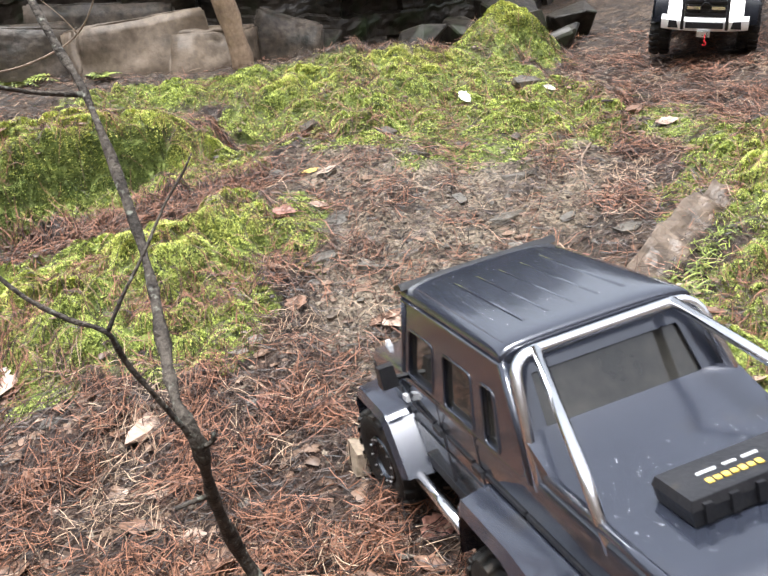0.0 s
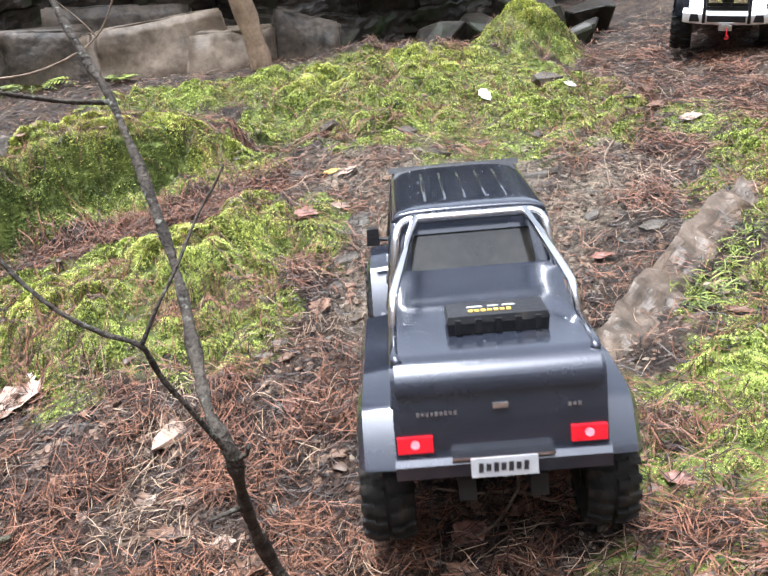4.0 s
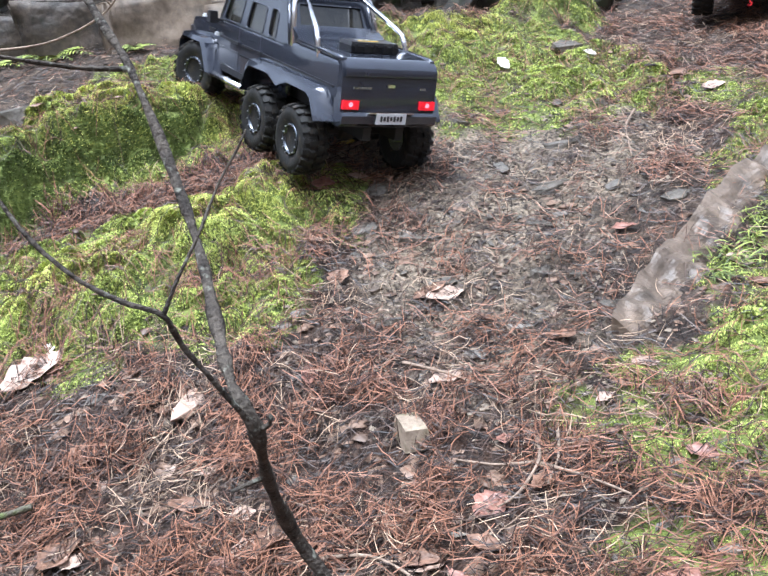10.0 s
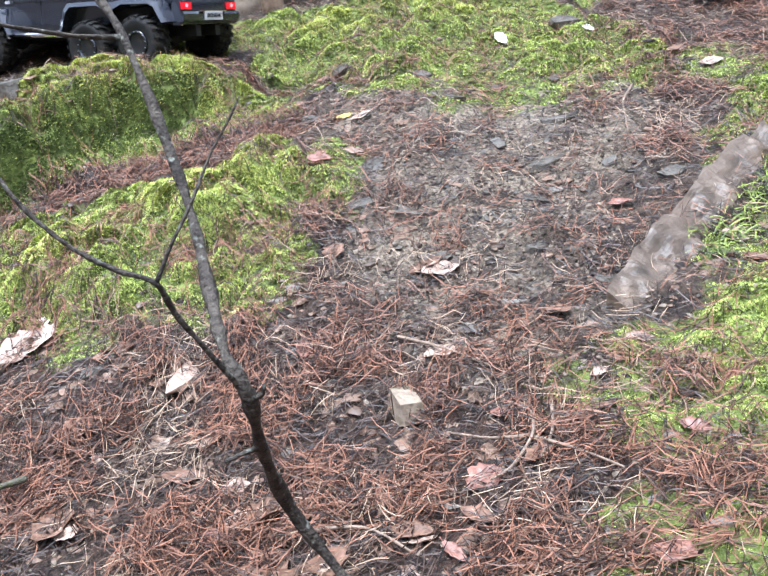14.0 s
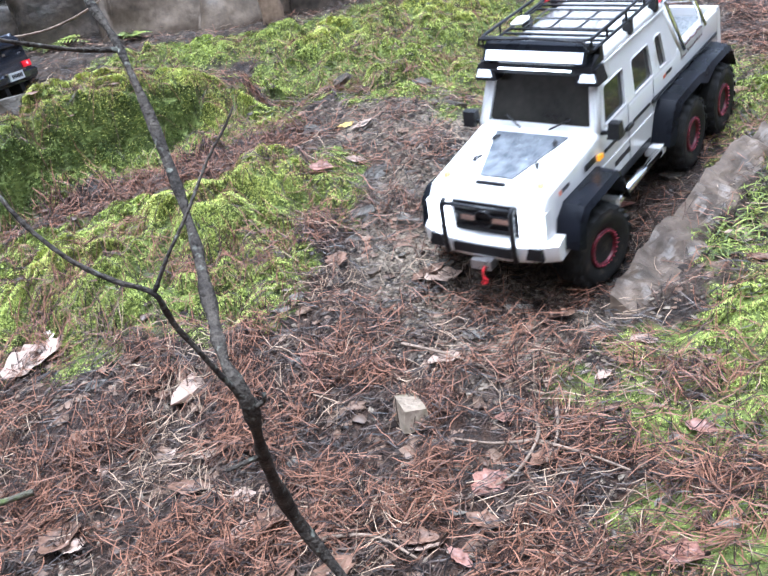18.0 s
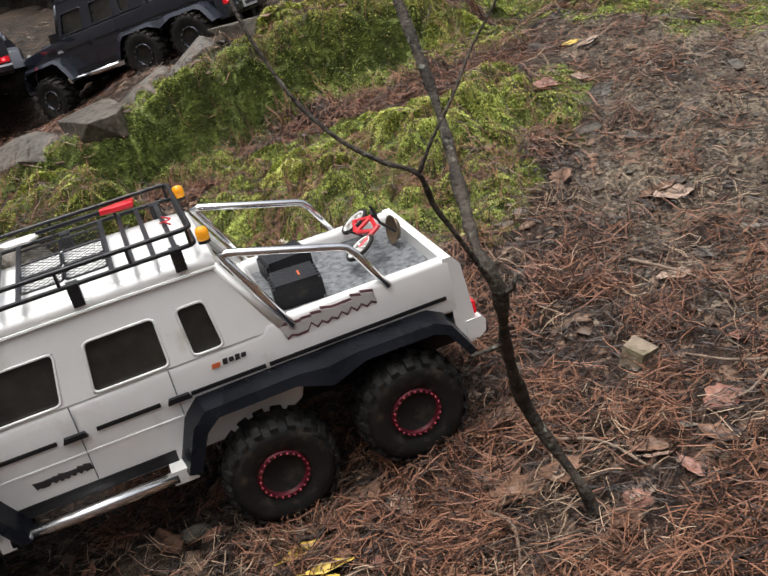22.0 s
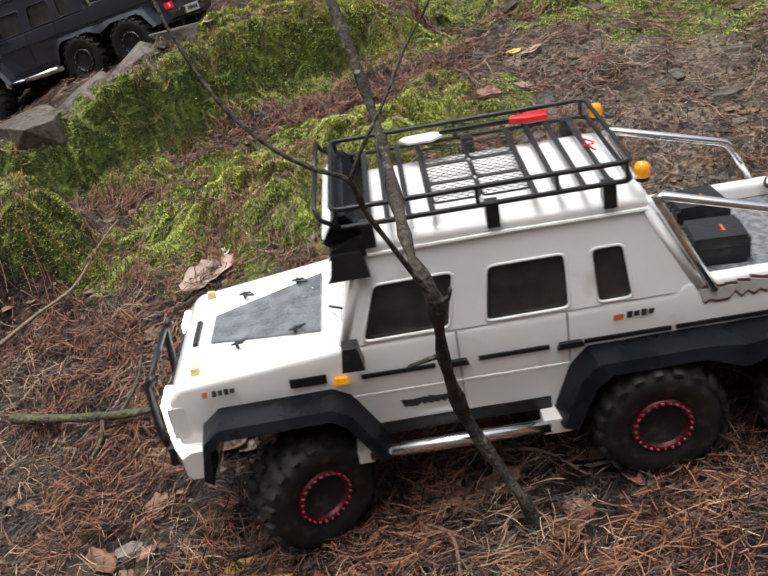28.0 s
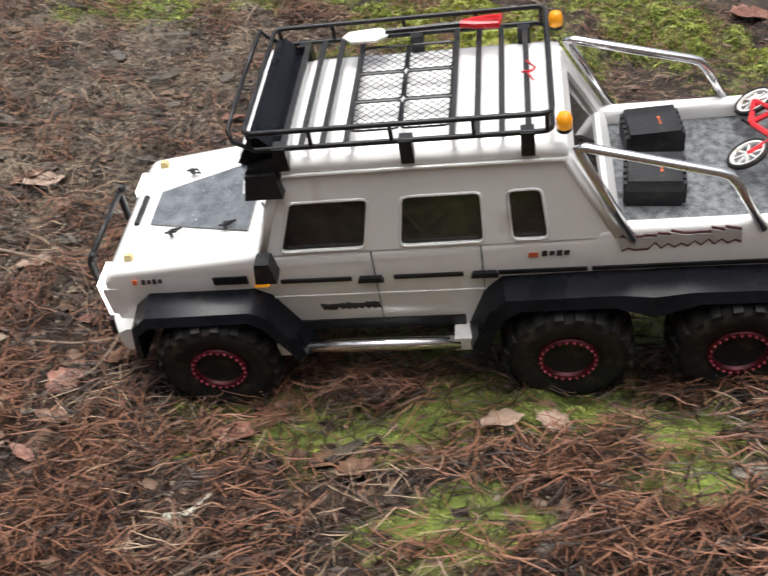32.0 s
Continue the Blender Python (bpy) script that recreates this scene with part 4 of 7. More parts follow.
        for x in (-0.150, -0.238):
            bm = bmesh.new()
            box(bm, x - 0.0005, x + 0.0005, s * 0.0838, s * 0.0845, 0.092, 0.176)
            part("door_seam", bm, DECAL_DARK if not white else CARPET, t)
        bm = bmesh.new()
        box(bm, -0.245, -0.035, s * 0.0838, s * 0.0848, 0.128, 0.1295)
        # Dark truck: steel colour paints the highlight along the crease.
        part("body_crease", bm, paint if white else RIM_STEEL, t)
        bm = bmesh.new()
        box(bm, -0.220, -0.075, s * 0.0838, s * 0.0855, 0.088, 0.099)
        part("sill_panel", bm, BLACK_PLASTIC, t)
        bm = bmesh.new()
        tube(bm, [(-0.066, s * 0.098, 0.080), (-0.215, s * 0.098, 0.080)], 0.0062, 10)
        part("side_step", bm, CHROME, t, "silver tubular side step", smooth=True)
        for x0, x1 in ((-0.068, -0.056), (-0.232, -0.210)):
            bm = bmesh.new()
            box(bm, x0, x1, s * 0.080, s * 0.102, 0.074, 0.088)
            part("step_bracket", bm, WHITE_PLASTIC if white else CHROME, t, bevel=0.0042)
        o = [(0.074, 0.088), (0.066, 0.124), (0.050, 0.138), (-0.045, 0.140), (-0.060, 0.131), (-0.088, 0.082)]
        i = [(0.062, 0.086), (0.058, 0.118), (0.046, 0.128), (-0.042, 0.130), (-0.053, 0.122), (-0.076, 0.082)]
        flare(t, o, i, s, FLARE if white else DARK_PAINT)
        o = [(-0.220, 0.084), (-0.237, 0.128), (-0.252, 0.1425), (-0.345, 0.1440), (-0.370, 0.1440), (-0.396, 0.1440), (-0.478, 0.1430), (-0.494, 0.134), (-0.514, 0.098)]
        i = [(-0.235, 0.084), (-0.252, 0.121), (-0.265, 0.1315), (-0.338, 0.1325), (-0.370, 0.1200), (-0.404, 0.1325), (-0.472, 0.1320), (-0.485, 0.126), (-0.503, 0.096)]
        flare(t, o, i, s, FLARE if white else DARK_PAINT)
        # tail light
        bm = bmesh.new()
        box(bm, -0.5282, -0.5225, s * 0.054, s * 0.082, 0.1195, 0.1325)
        tl = part("tail_light", bm, TAIL_RED, t, "red tail light", bevel=0.001)
        bm = bmesh.new()
        lathe(bm, [(0.0, 0.0), (0.0036, 0.0), (0.0036, 0.001)], 12)
        led = part("led", bm, LED_RED, tl, "lit red lamp")
        led.matrix_basis = pose(-0.5288, s * 0.068, 0.1268, 0, 0, -90)
    # rear bumper and tail details
    bm = bmesh.new()
    prism(bm, [(-0.5140, 0.096), (-0.5140, 0.1155), (-0.5310, 0.1155), (-0.5350, 0.111), (-0.5330, 0.099), (-0.5260, 0.094)], -0.0845, 0.0845)
    part("rear_bumper", bm, paint, t, bevel=0.0045)
    bm = bmesh.new()
    box(bm, -0.5370, -0.5230, -0.040, 0.040, 0.1150, 0.1170)
    part("bumper_step", bm, CHROME, t)
    bm = bmesh.new()
    box(bm, -0.5375, -0.5335, -0.026, 0.026, 0.0995, 0.1160)
    plate = part("number_plate", bm, PLATE, t, "white plate with a dark plain band", bevel=0.001)
    bars("plate_bar", plate, DECAL_DARK, (-0.5379, 0.021, 0.1040), (0, -1, 0), (0, 0, 1), [0.0045] * 7, 0.008, "dark plain bar", out=(-1, 0, 0))
    bm = bmesh.new()
    box(bm, -0.5260, -0.5245, -0.006, 0.006, 0.152, 0.1565)
    part("tailgate_latch", bm, CHROME, t)
    bars("badge", t, BOLT, (-0.5248, 0.066, 0.149), (0, -1, 0), (0, 0, 1), [0.0028] * 9, 0.0032, "small plain silver badge bar", out=(-1, 0, 0))
    bars("badge", t, BOLT, (-0.5248, -0.052, 0.149), (0, -1, 0), (0, 0, 1), [0.003] * 3, 0.0032, "small plain silver badge bar", out=(-1, 0, 0))
    # running gear
    bm = bmesh.new()
    for s in (1, -1):
        box(bm, -0.520, 0.070, s * 0.022, s * 0.036, 0.070, 0.090)
    box(bm, -0.33, -0.06, -0.05, 0.05, 0.074, 0.0845)
    part("chassis_rail", bm, CHASSIS, t)
    # Added black boxes, out of sight, that block light under the truck.
    for x0, x1 in ((-0.060, 0.060), (-0.505, -0.245)):
        bm = bmesh.new()
        box(bm, x0, x1, -0.062, 0.062, 0.094, 0.1235 if x1 > 0 else 0.127)
        part("light_block_box", bm, CHASSIS, t)
    for x in AXLES:
        bm = bmesh.new()
        tube(bm, [(x, -0.078, HUB_Z), (x, 0.078, HUB_Z)], 0.008, 8)
        lathe(bm, [(0.0, -0.016), (0.016, -0.012), (0.019, 0.0), (0.016, 0.012), (0.0, 0.016)], 10, (x, 0.02, HUB_Z))
        part("axle", bm, CHASSIS, t)
        for s in (1, -1):
            bm = bmesh.new()
            tube(bm, [(x - 0.012, s * 0.045, HUB_Z + 0.004), (x - 0.004, s * 0.040, 0.122)], 0.006, 8)
            part("shock_absorber", bm, CHASSIS, t)
    bm = bmesh.new()
    tube(bm, [(-0.02, 0, 0.066), (-0.20, 0, 0.074), (-0.43, 0, 0.066)], 0.004, 6)
    part("drive_shaft", bm, CHASSIS, t)
    wheels = [wheel(t, x, s, style) for x in AXLES for s in (1, -1)]
    if white:
        fit_white(t)
    else:
        fit_black(t)
    return t, wheels


def drops(t, count, x0, x1, half, height, seed):
    """Beads of rain standing on a panel."""
    rnd = random.Random(seed)
    bm = bmesh.new()
    for _ in range(count):
        x, y, r = rnd.uniform(x0, x1), rnd.uniform(-half, half), 0.0004 + 0.0010 * rnd.random() ** 3
        z = height(x, y)
        top = bm.verts.new((x, y, z + r * 0.6))
        for lo, hi in ((1.0, 0.7),):
            a = [bm.verts.new((x + r * lo * math.cos(k * math.pi / 3), y + r * lo * math.sin(k * math.pi / 3), z - 0.0002)) for k in range(6)]
            b = [bm.verts.new((x + r * hi * math.cos(k * math.pi / 3), y + r * hi * math.sin(k * math.pi / 3), z + r * 0.42)) for k in range(6)]
        for k in range(6):
            q = (k + 1) % 6
            bm.faces.new((a[k], a[q], b[q], b[k]))
            bm.faces.new((b[k], b[q], top))
        bm.faces.new(a[::-1])
    part("rain_beads", bm, WATER, t, "beads of rain", smooth=True)["kind"] = "stuff"


def fit_black(t):
    """Roll bar, roof lip and the third lamp of the dark truck."""
    drops(t, 170, -0.285, -0.10, 0.055, lambda x, y: 0.2648 - 0.0012 * (y / 0.06) ** 2, 1)
    drops(t, 150, -0.50, -0.365, 0.072, lambda x, y: 0.1916 + 0.0071 * (x + 0.5), 2)
    bm = bmesh.new()
    hoop = [Vector(p) for p in ((-0.352, 0.0810, 0.178), (-0.318, 0.069, 0.257), (-0.318, -0.069, 0.257), (-0.352, -0.0810, 0.178))]
    bent = [hoop[0]]
    for i in (1, 2):
        p, d0, d1 = hoop[i], (hoop[i - 1] - hoop[i]).normalized() * 0.016, (hoop[i + 1] - hoop[i]).normalized() * 0.016
        bent += [(p + d0) * (1 - k / 5) ** 2 + p * 2 * (k / 5) * (1 - k / 5) + (p + d1) * (k / 5) ** 2 for k in range(6)]
    tube(bm, bent + [hoop[3]], 0.0042, 10)
    part("roll_hoop", bm, CHROME, t, "chrome roll hoop behind the cab", smooth=True)
    for s in (1, -1):
        bm = bmesh.new()
        leg = [Vector(p) for p in ((-0.319, s * 0.052, 0.258), (-0.416, s * 0.077, 0.217), (-0.441, s * 0.0805, 0.178))]
        tube(bm, [leg[0], leg[0].lerp(leg[1], 0.85), leg[1].lerp(leg[2], 0.05), leg[1].lerp(leg[2], 0.2), leg[2]], 0.0040, 10)
        part("roll_bar_leg", bm, CHROME, t, "chrome roll bar leg", smooth=True)
    bm = bmesh.new()
    prism(bm, [(-0.070, 0.256), (-0.068, 0.259), (-0.092, 0.2665), (-0.096, 0.2605)], -0.076, 0.076)
    part("roof_lip", bm, BLACK_PLASTIC, t, "black roof lip over the windscreen", bevel=0.001)


def jagged(name, t, s, x0, x1, z, h, edge=0.0022, rim=None, fill=None, words="jagged maroon outline of a plain decal", rise=0.25):
    """A decal as a plain jagged outline with a paler fill."""
    n = 18
    made = None
    for k, (grow, y, material, note) in enumerate(((edge, 0.0848, rim or DECAL_MAROON, words), (-edge * 0.2, 0.0853, fill or DECAL_FILL, "plain fill"))):
        rnd = random.Random(3)
        low, high = [], []
        for i in range(n + 1):
            f = i / n
            x = x0 + (x1 - x0) * f
            lean = 0.25 * h * (1 if i % 2 else -1)
            low.append((x, s * y, z + h * rise * f + rnd.uniform(0, 0.4) * h * (i % 2) - grow))
            high.append((x - lean, s * y, z + h * rise * f + h * (0.72 + rnd.uniform(0, 0.28) * (1 - i % 2)) + grow))
        bm = bmesh.new()
        a, b = [bm.verts.new(p) for p in low], [bm.verts.new(p) for p in high]
        c, d = [bm.verts.new((p[0], p[1] - s * 0.001, p[2])) for p in low], [bm.verts.new((p[0], p[1] - s * 0.001, p[2])) for p in high]
        for i in range(n):
            bm.faces.new((a[i], a[i + 1], b[i + 1], b[i]))
            bm.faces.new((a[i + 1], a[i], c[i], c[i + 1]))
            bm.faces.new((b[i], b[i + 1], d[i + 1], d[i]))
        made = part(name if not k else "decal_fill", bm, material, made if k else t, note)


def fit_white(t):
    """Roof rack, light bar, beacons, tools and roll bars of the white truck."""
    drops(t, 130, -0.040, 0.020, 0.030, lambda x, y: 0.1664 + (0.058 - x) * 0.1075, 3)
    # visor with light bar and lamps
    bm = bmesh.new()
    prism(bm, [(-0.066, 0.246), (-0.063, 0.251), (-0.066, 0.259), (-0.090, 0.266), (-0.092, 0.250)], -0.077, 0.077)
    part("visor", bm, BLACK_PLASTIC, t, "black visor over the windscreen", bevel=0.002)
    bm = bmesh.new()
    box(bm, -0.0638, -0.0622, -0.050, 0.050, 0.2525, 0.2542)
    part("visor_strip", bm, LED_WHITE, t, "lit white strip")
    bm = bmesh.new()
    prism(bm, [(-0.096, 0.2640), (-0.064, 0.2590), (-0.0605, 0.2630), (-0.072, 0.2820), (-0.080, 0.2835)], -0.070, 0.070)
    lb = part("light_bar", bm, FLARE, t, "glossy black slanted light bar", bevel=0.002)
    bm = bmesh.new()
    prism(bm, [(-0.0640, 0.2640), (-0.0598, 0.2645), (-0.0668, 0.2755), (-0.0700, 0.2750)], -0.066, 0.066)
    part("lens", bm, LED_BAR, lb, "lit white lens")
    for s in (1, -1):
        bm = bmesh.new()
        box(bm, -0.092, -0.0615, s * 0.054, s * 0.085, 0.236, 0.256, (0.004, s * 0.004))
        sp = part("spot_lamp", bm, BLACK_PLASTIC, t, "black corner lamp with a lit lens", bevel=0.006)
        bm = bmesh.new()
        box(bm, -0.0700, -0.0600, s * 0.060, s * 0.0820, 0.2410, 0.2505, (0.003, s * 0.003))
        part("lens", bm, LED_BAR, sp, "pale lit lens", bevel=0.004)
    # rack
    zf, zr = 0.275, 0.290
    x0, x1, yy = -0.086, -0.296, 0.074
    for z in (zf, zr):
        bm = bmesh.new()
        tube(bm, rounded([(x0 + 0.015, -yy, z), (x0 + 0.015, yy, z), (x1, yy, z), (x1, -yy, z)], 0.008, 3), 0.0021, 6, closed=True)
        part("rack_rail", bm, BLACK_PLASTIC, t, "black rack rail", smooth=True)
    for s in (1, -1):
        for x in (-0.074, -0.12, -0.18, -0.240, -0.292):
            bm = bmesh.new()
            tube(bm, [(x, s * yy, zf), (x, s * yy, zr)], 0.0017, 5)
            part("rack_upright", bm, BLACK_PLASTIC, t)
        for x in (-0.095, -0.19, -0.278):
            bm = bmesh.new()
            box(bm, x - 0.005, x + 0.005, s * 0.066, s * 0.077, 0.256, 0.276)
            part("rack_foot", bm, BLACK_PLASTIC, t, bevel=0.001)
    for x in (-0.098, -0.112, -0.128, -0.146, -0.224, -0.242, -0.260, -0.279):
        bm = bmesh.new()
        box(bm, x - 0.0022, x + 0.0022, -yy, yy, zf - 0.0012, zf + 0.0012)
        part("rack_slat", bm, BLACK_PLASTIC, t)
    for ya, yb in ((-0.055, -0.018), (-0.016, 0.021), (0.023, 0.060)):
        for xa, xb in ((-0.148, -0.184), (-0.186, -0.222)):
            bm = bmesh.new()
            tube(bm, rounded([(xa, ya, zf + 0.001), (xb, ya, zf + 0.001), (xb, yb, zf + 0.001), (xa, yb, zf + 0.001)], 0.004, 2), 0.0011, 4, closed=True)
            w, h = xb - xa, yb - ya
            for k in range(-4, 6):
                for d in (1, -1):
                    pts = []
                    for q in range(13):
                        f = q / 12
                        g = k / 5 + d * f * 0.9 + (0 if d > 0 else 0.9)
                        if 0 <= g <= 1:
                            pts.append((xa + w * f, ya + h * g, zf + 0.0008))
                    if len(pts) > 1:
                        tube(bm, [pts[0], pts[-1]], 0.00025, 3)
            part("rack_mesh_panel", bm, BLACK_PLASTIC, t, "black wire mesh panel")
    for s in (1, -1):
        bm = bmesh.new()
        lathe(bm, [(0.0, 0.0), (0.0055, 0.0), (0.0055, 0.003)], 12)
        base = part("beacon", bm, BLACK_PLASTIC, t, "amber beacon lamp on a black foot")
        base.matrix_basis = pose(-0.304, s * 0.070, 0.272, 90, 0, 0)
        bm = bmesh.new()
        lathe(bm, [(0.0, 0.003), (0.0056, 0.003), (0.0058, 0.010), (0.0044, 0.0135), (0.0, 0.0148)], 14)
        part("dome", bm, AMBER, base, "amber dome", smooth=True)
    # shovel
    bm = bmesh.new()
    outline = [(-0.130, -0.058), (-0.135, -0.067), (-0.160, -0.071), (-0.168, -0.064), (-0.168, -0.056), (-0.158, -0.050), (-0.138, -0.051)]
    a = [bm.verts.new((x, y, zf + 0.010 - 0.15 * abs(y + 0.060))) for x, y in outline]
    b = [bm.verts.new((x, y, zf + 0.0118 - 0.15 * abs(y + 0.060))) for x, y in outline]
    bm.faces.new(a)
    bm.faces.new(b[::-1])
    for i in range(len(a)):
        j = (i + 1) % len(a)
        bm.faces.new((a[i], b[i], b[j], a[j]))
    shovel = part("shovel_blade", bm, WHITE_PLASTIC, t, "cream shovel blade")
    bm = bmesh.new()
    tube(bm, [(-0.166, -0.060, zf + 0.012), (-0.235, -0.064, zf + 0.011)], 0.0024, 6)
    part("shaft", bm, BLACK_PLASTIC, shovel, "black shaft")
    bm = bmesh.new()
    tube(bm, [(-0.228, -0.0635, zf + 0.011), (-0.240, -0.060, zf + 0.011), (-0.258, -0.058, zf + 0.011), (-0.260, -0.069, zf + 0.011), (-0.242, -0.068, zf + 0.011), (-0.230, -0.065, zf + 0.011)], 0.0032, 6)
    part("grip", bm, RED_PLASTIC, shovel, "red grip")
    # roll bars along the bed
    for s in (1, -1):
        bm = bmesh.new()
        leg = [Vector(p) for p in ((-0.354, s * 0.0850, 0.176), (-0.315, s * 0.0745, 0.252), (-0.312, s * 0.073, 0.2565), (-0.318, s * 0.073, 0.2575), (-0.414, s * 0.0755, 0.229), (-0.421, s * 0.076, 0.226), (-0.427, s * 0.077, 0.219), (-0.449, s * 0.0830, 0.179))]
        tube(bm, leg, 0.0038, 10)
        part("roll_bar", bm, CHROME, t, "chrome roll bar beside the bed", smooth=True)
        # decals as plain shapes
        jagged("door_decal", t, s, -0.100, -0.150, 0.1115, 0.0075, 0.0006, DECAL_DARK, DECAL_DARK, "dark jagged outline of a plain decal", 0.05)
        jagged("bed_decal", t, s, -0.346, -0.434, 0.1655, 0.0155)
        bars("pillar_decal", t, DECAL_DARK, (-0.284, s * 0.0846, 0.163), (-1, 0, 0), (0, 0, 1), [0.0052] * 4, 0.0055, "dark plain bar", out=(0, s, 0), gap=0.1)
        bars("pillar_decal", t, DECAL_ORANGE, (-0.273, s * 0.0846, 0.1625), (-1, 0, 0), (0, 0, 1), [0.009], 0.0045, "orange plain bar", out=(0, s, 0))
        bars("hood_decal", t, DECAL_DARK, (0.052, s * 0.0845, 0.151), (-1, 0, 0.02), (0, -s * 0.2, 1), [0.0045] * 4, 0.005, "dark plain bar", out=(0, s, 0), gap=0.1)
        bars("hood_decal", t, DECAL_ORANGE, (0.060, s * 0.0845, 0.151), (-1, 0, 0.02), (0, -s * 0.2, 1), [0.005], 0.005, "orange plain bar", out=(0, s, 0))
    for s in (1, -1):
        bm = bmesh.new()
        tube(bm, [(-0.076, s * 0.074, 0.2755), (-0.062, s * 0.074, 0.284), (-0.059, s * 0.070, 0.292), (-0.059, 0.0, 0.294)], 0.0019, 6)
        part("rack_hoop", bm, BLACK_PLASTIC, t, "black hoop before the rack", smooth=True)
    bm = bmesh.new()
    tube(bm, [(-0.284, 0.012, 0.2775), (-0.280, 0.004, 0.2785), (-0.286, -0.004, 0.278), (-0.279, -0.014, 0.2785)], 0.0008, 4)
    tube(bm, [(-0.285, 0.000, 0.2785), (-0.275, 0.001, 0.278)], 0.0008, 4)
    part("red_strap", bm, RED_PLASTIC, t, "thin red strap")

# ---- trucks and their loads ----
white_truck, white_wheels = truck("white_truck", "white", "white six-wheeled model truck with roof rack and muddy tyres")
black_truck, black_wheels = truck("black_truck", "black", "dark grey six-wheeled model pickup with chrome roll hoop")
parked_truck, parked_wheels = truck("parked_truck", "black", "black six-wheeled model pickup waiting behind the mossy ledge")
parked_truck.matrix_basis = pose(-1.70, 2.40, 0.475, 0, 2, 125)


def tool_case(size, label):
    """A ribbed plastic case with a lid, latches and a label."""
    x, y, z = size
    c = tagged(empty("tool_case"), label, "case")
    bm = bmesh.new()
    box(bm, -x, x, -y, y, 0, z * 0.62, (-0.001, -0.001))
    part("case_body", bm, BLACK_PLASTIC, c, bevel=0.002)
    bm = bmesh.new()
    box(bm, -x - 0.0015, x + 0.0015, -y - 0.0015, y + 0.0015, z * 0.64, z, (0.002, 0.002))
    part("case_lid", bm, BLACK_PLASTIC, c, bevel=0.002)
    for k in range(5):
        yy = -y * 0.8 + 1.6 * y * k / 4
        for sx in (1, -1):
            bm = bmesh.new()
            box(bm, sx * x, sx * (x + 0.003), yy - 0.0025, yy + 0.0025, z * 0.1, z * 0.85)
            part("latch" if k in (1, 3) else "rib", bm, BLACK_PLASTIC, c)
    return c


LOAD_WHITE, LOAD_BLACK = [], []
big_case = tool_case((0.0185, 0.041, 0.0155), "black ribbed plastic case with a yellow and white marked lid")
bars("lid_mark", big_case, DECAL_YELLOW, (-0.009, 0.024, 0.0157), (0, -1, 0), (1, 0, 0), [0.0044] * 7, 0.0048, "yellow plain bar", out=(0, 0, 1), gap=0.2)
bars("lid_mark", big_case, PLATE, (0.002, 0.026, 0.0157), (0, -1, 0), (1, 0, 0), [0.015, 0.010, 0.012], 0.0022, "white plain bar", out=(0, 0, 1), gap=0.2)
LOAD_BLACK.append((big_case, pose(-0.450, 0.002, 0.1925)))
for px, py, turn in ((-0.381, -0.038, 4), (-0.376, 0.024, -5)):
    small = tool_case((0.021, 0.019, 0.025), "small black case with an orange mark in the bed")
    bars("lid_mark", small, DECAL_ORANGE, (-0.006, 0.008, 0.0252), (0, -1, 0), (1, 0, 0), [0.003, 0.003, 0.003], 0.002, "orange plain bar", out=(0, 0, 1))
    LOAD_WHITE.append((small, pose(px, py, 0.1722, 0, 0, turn)))

# toy bicycle lying in the bed
bike = tagged(empty("toy_bicycle"), "tiny red toy bicycle with white spoked wheels", "toy bicycle")
for cx in (0.036, -0.036):
    bm = bmesh.new()
    tube(bm, [(cx + 0.0155 * math.cos(k * math.pi / 12), 0, 0.017 + 0.0155 * math.sin(k * math.pi / 12)) for k in range(24)], 0.0022, 6, closed=True)
    wh = part("bike_tyre", bm, RUBBER, bike, "", smooth=True)
    bm = bmesh.new()
    tube(bm, [(cx + 0.0135 * math.cos(k * math.pi / 12), 0, 0.017 + 0.0135 * math.sin(k * math.pi / 12)) for k in range(24)], 0.0018, 6, closed=True)
    for k in range(8):
        a = k * math.pi / 4
        tube(bm, [(cx, 0, 0.017), (cx + 0.0130 * math.cos(a), 0.0008, 0.017 + 0.0130 * math.sin(a))], 0.0012, 4)
    part("bike_rim", bm, WHITE_PLASTIC, wh, "white spoked rim")
bm = bmesh.new()
for a, b in (((-0.036, 0.017), (-0.006, 0.016)), ((-0.006, 0.016), (-0.012, 0.040)), ((-0.012, 0.037), (0.024, 0.040)), ((-0.006, 0.016), (0.025, 0.036)), ((-0.036, 0.017), (-0.012, 0.036)), ((0.024, 0.044), (0.036, 0.017))):
    tube(bm, [(a[0], 0, a[1]), (b[0], 0, b[1])], 0.0025, 6)
part("bike_frame", bm, RED_PLASTIC, bike, "red frame")
bm = bmesh.new()
tube(bm, [(0.018, -0.019, 0.050), (0.022, 0, 0.046), (0.018, 0.019, 0.050)], 0.0015, 5)
part("handlebar", bm, BLACK_PLASTIC, bike)
bm = bmesh.new()
box(bm, -0.022, -0.004, -0.004, 0.004, 0.040, 0.044, (0.001, 0.001))
part("saddle", bm, BLACK_PLASTIC, bike)
bm = bmesh.new()
tube(bm, [(-0.003, -0.008, 0.012), (-0.003, 0.008, 0.020)], 0.0012, 5)
part("pedal", bm, BLACK_PLASTIC, bike)
LOAD_WHITE.append((bike, pose(-0.443, -0.027, 0.1855, -60, 0, 76)))
bm = bmesh.new()
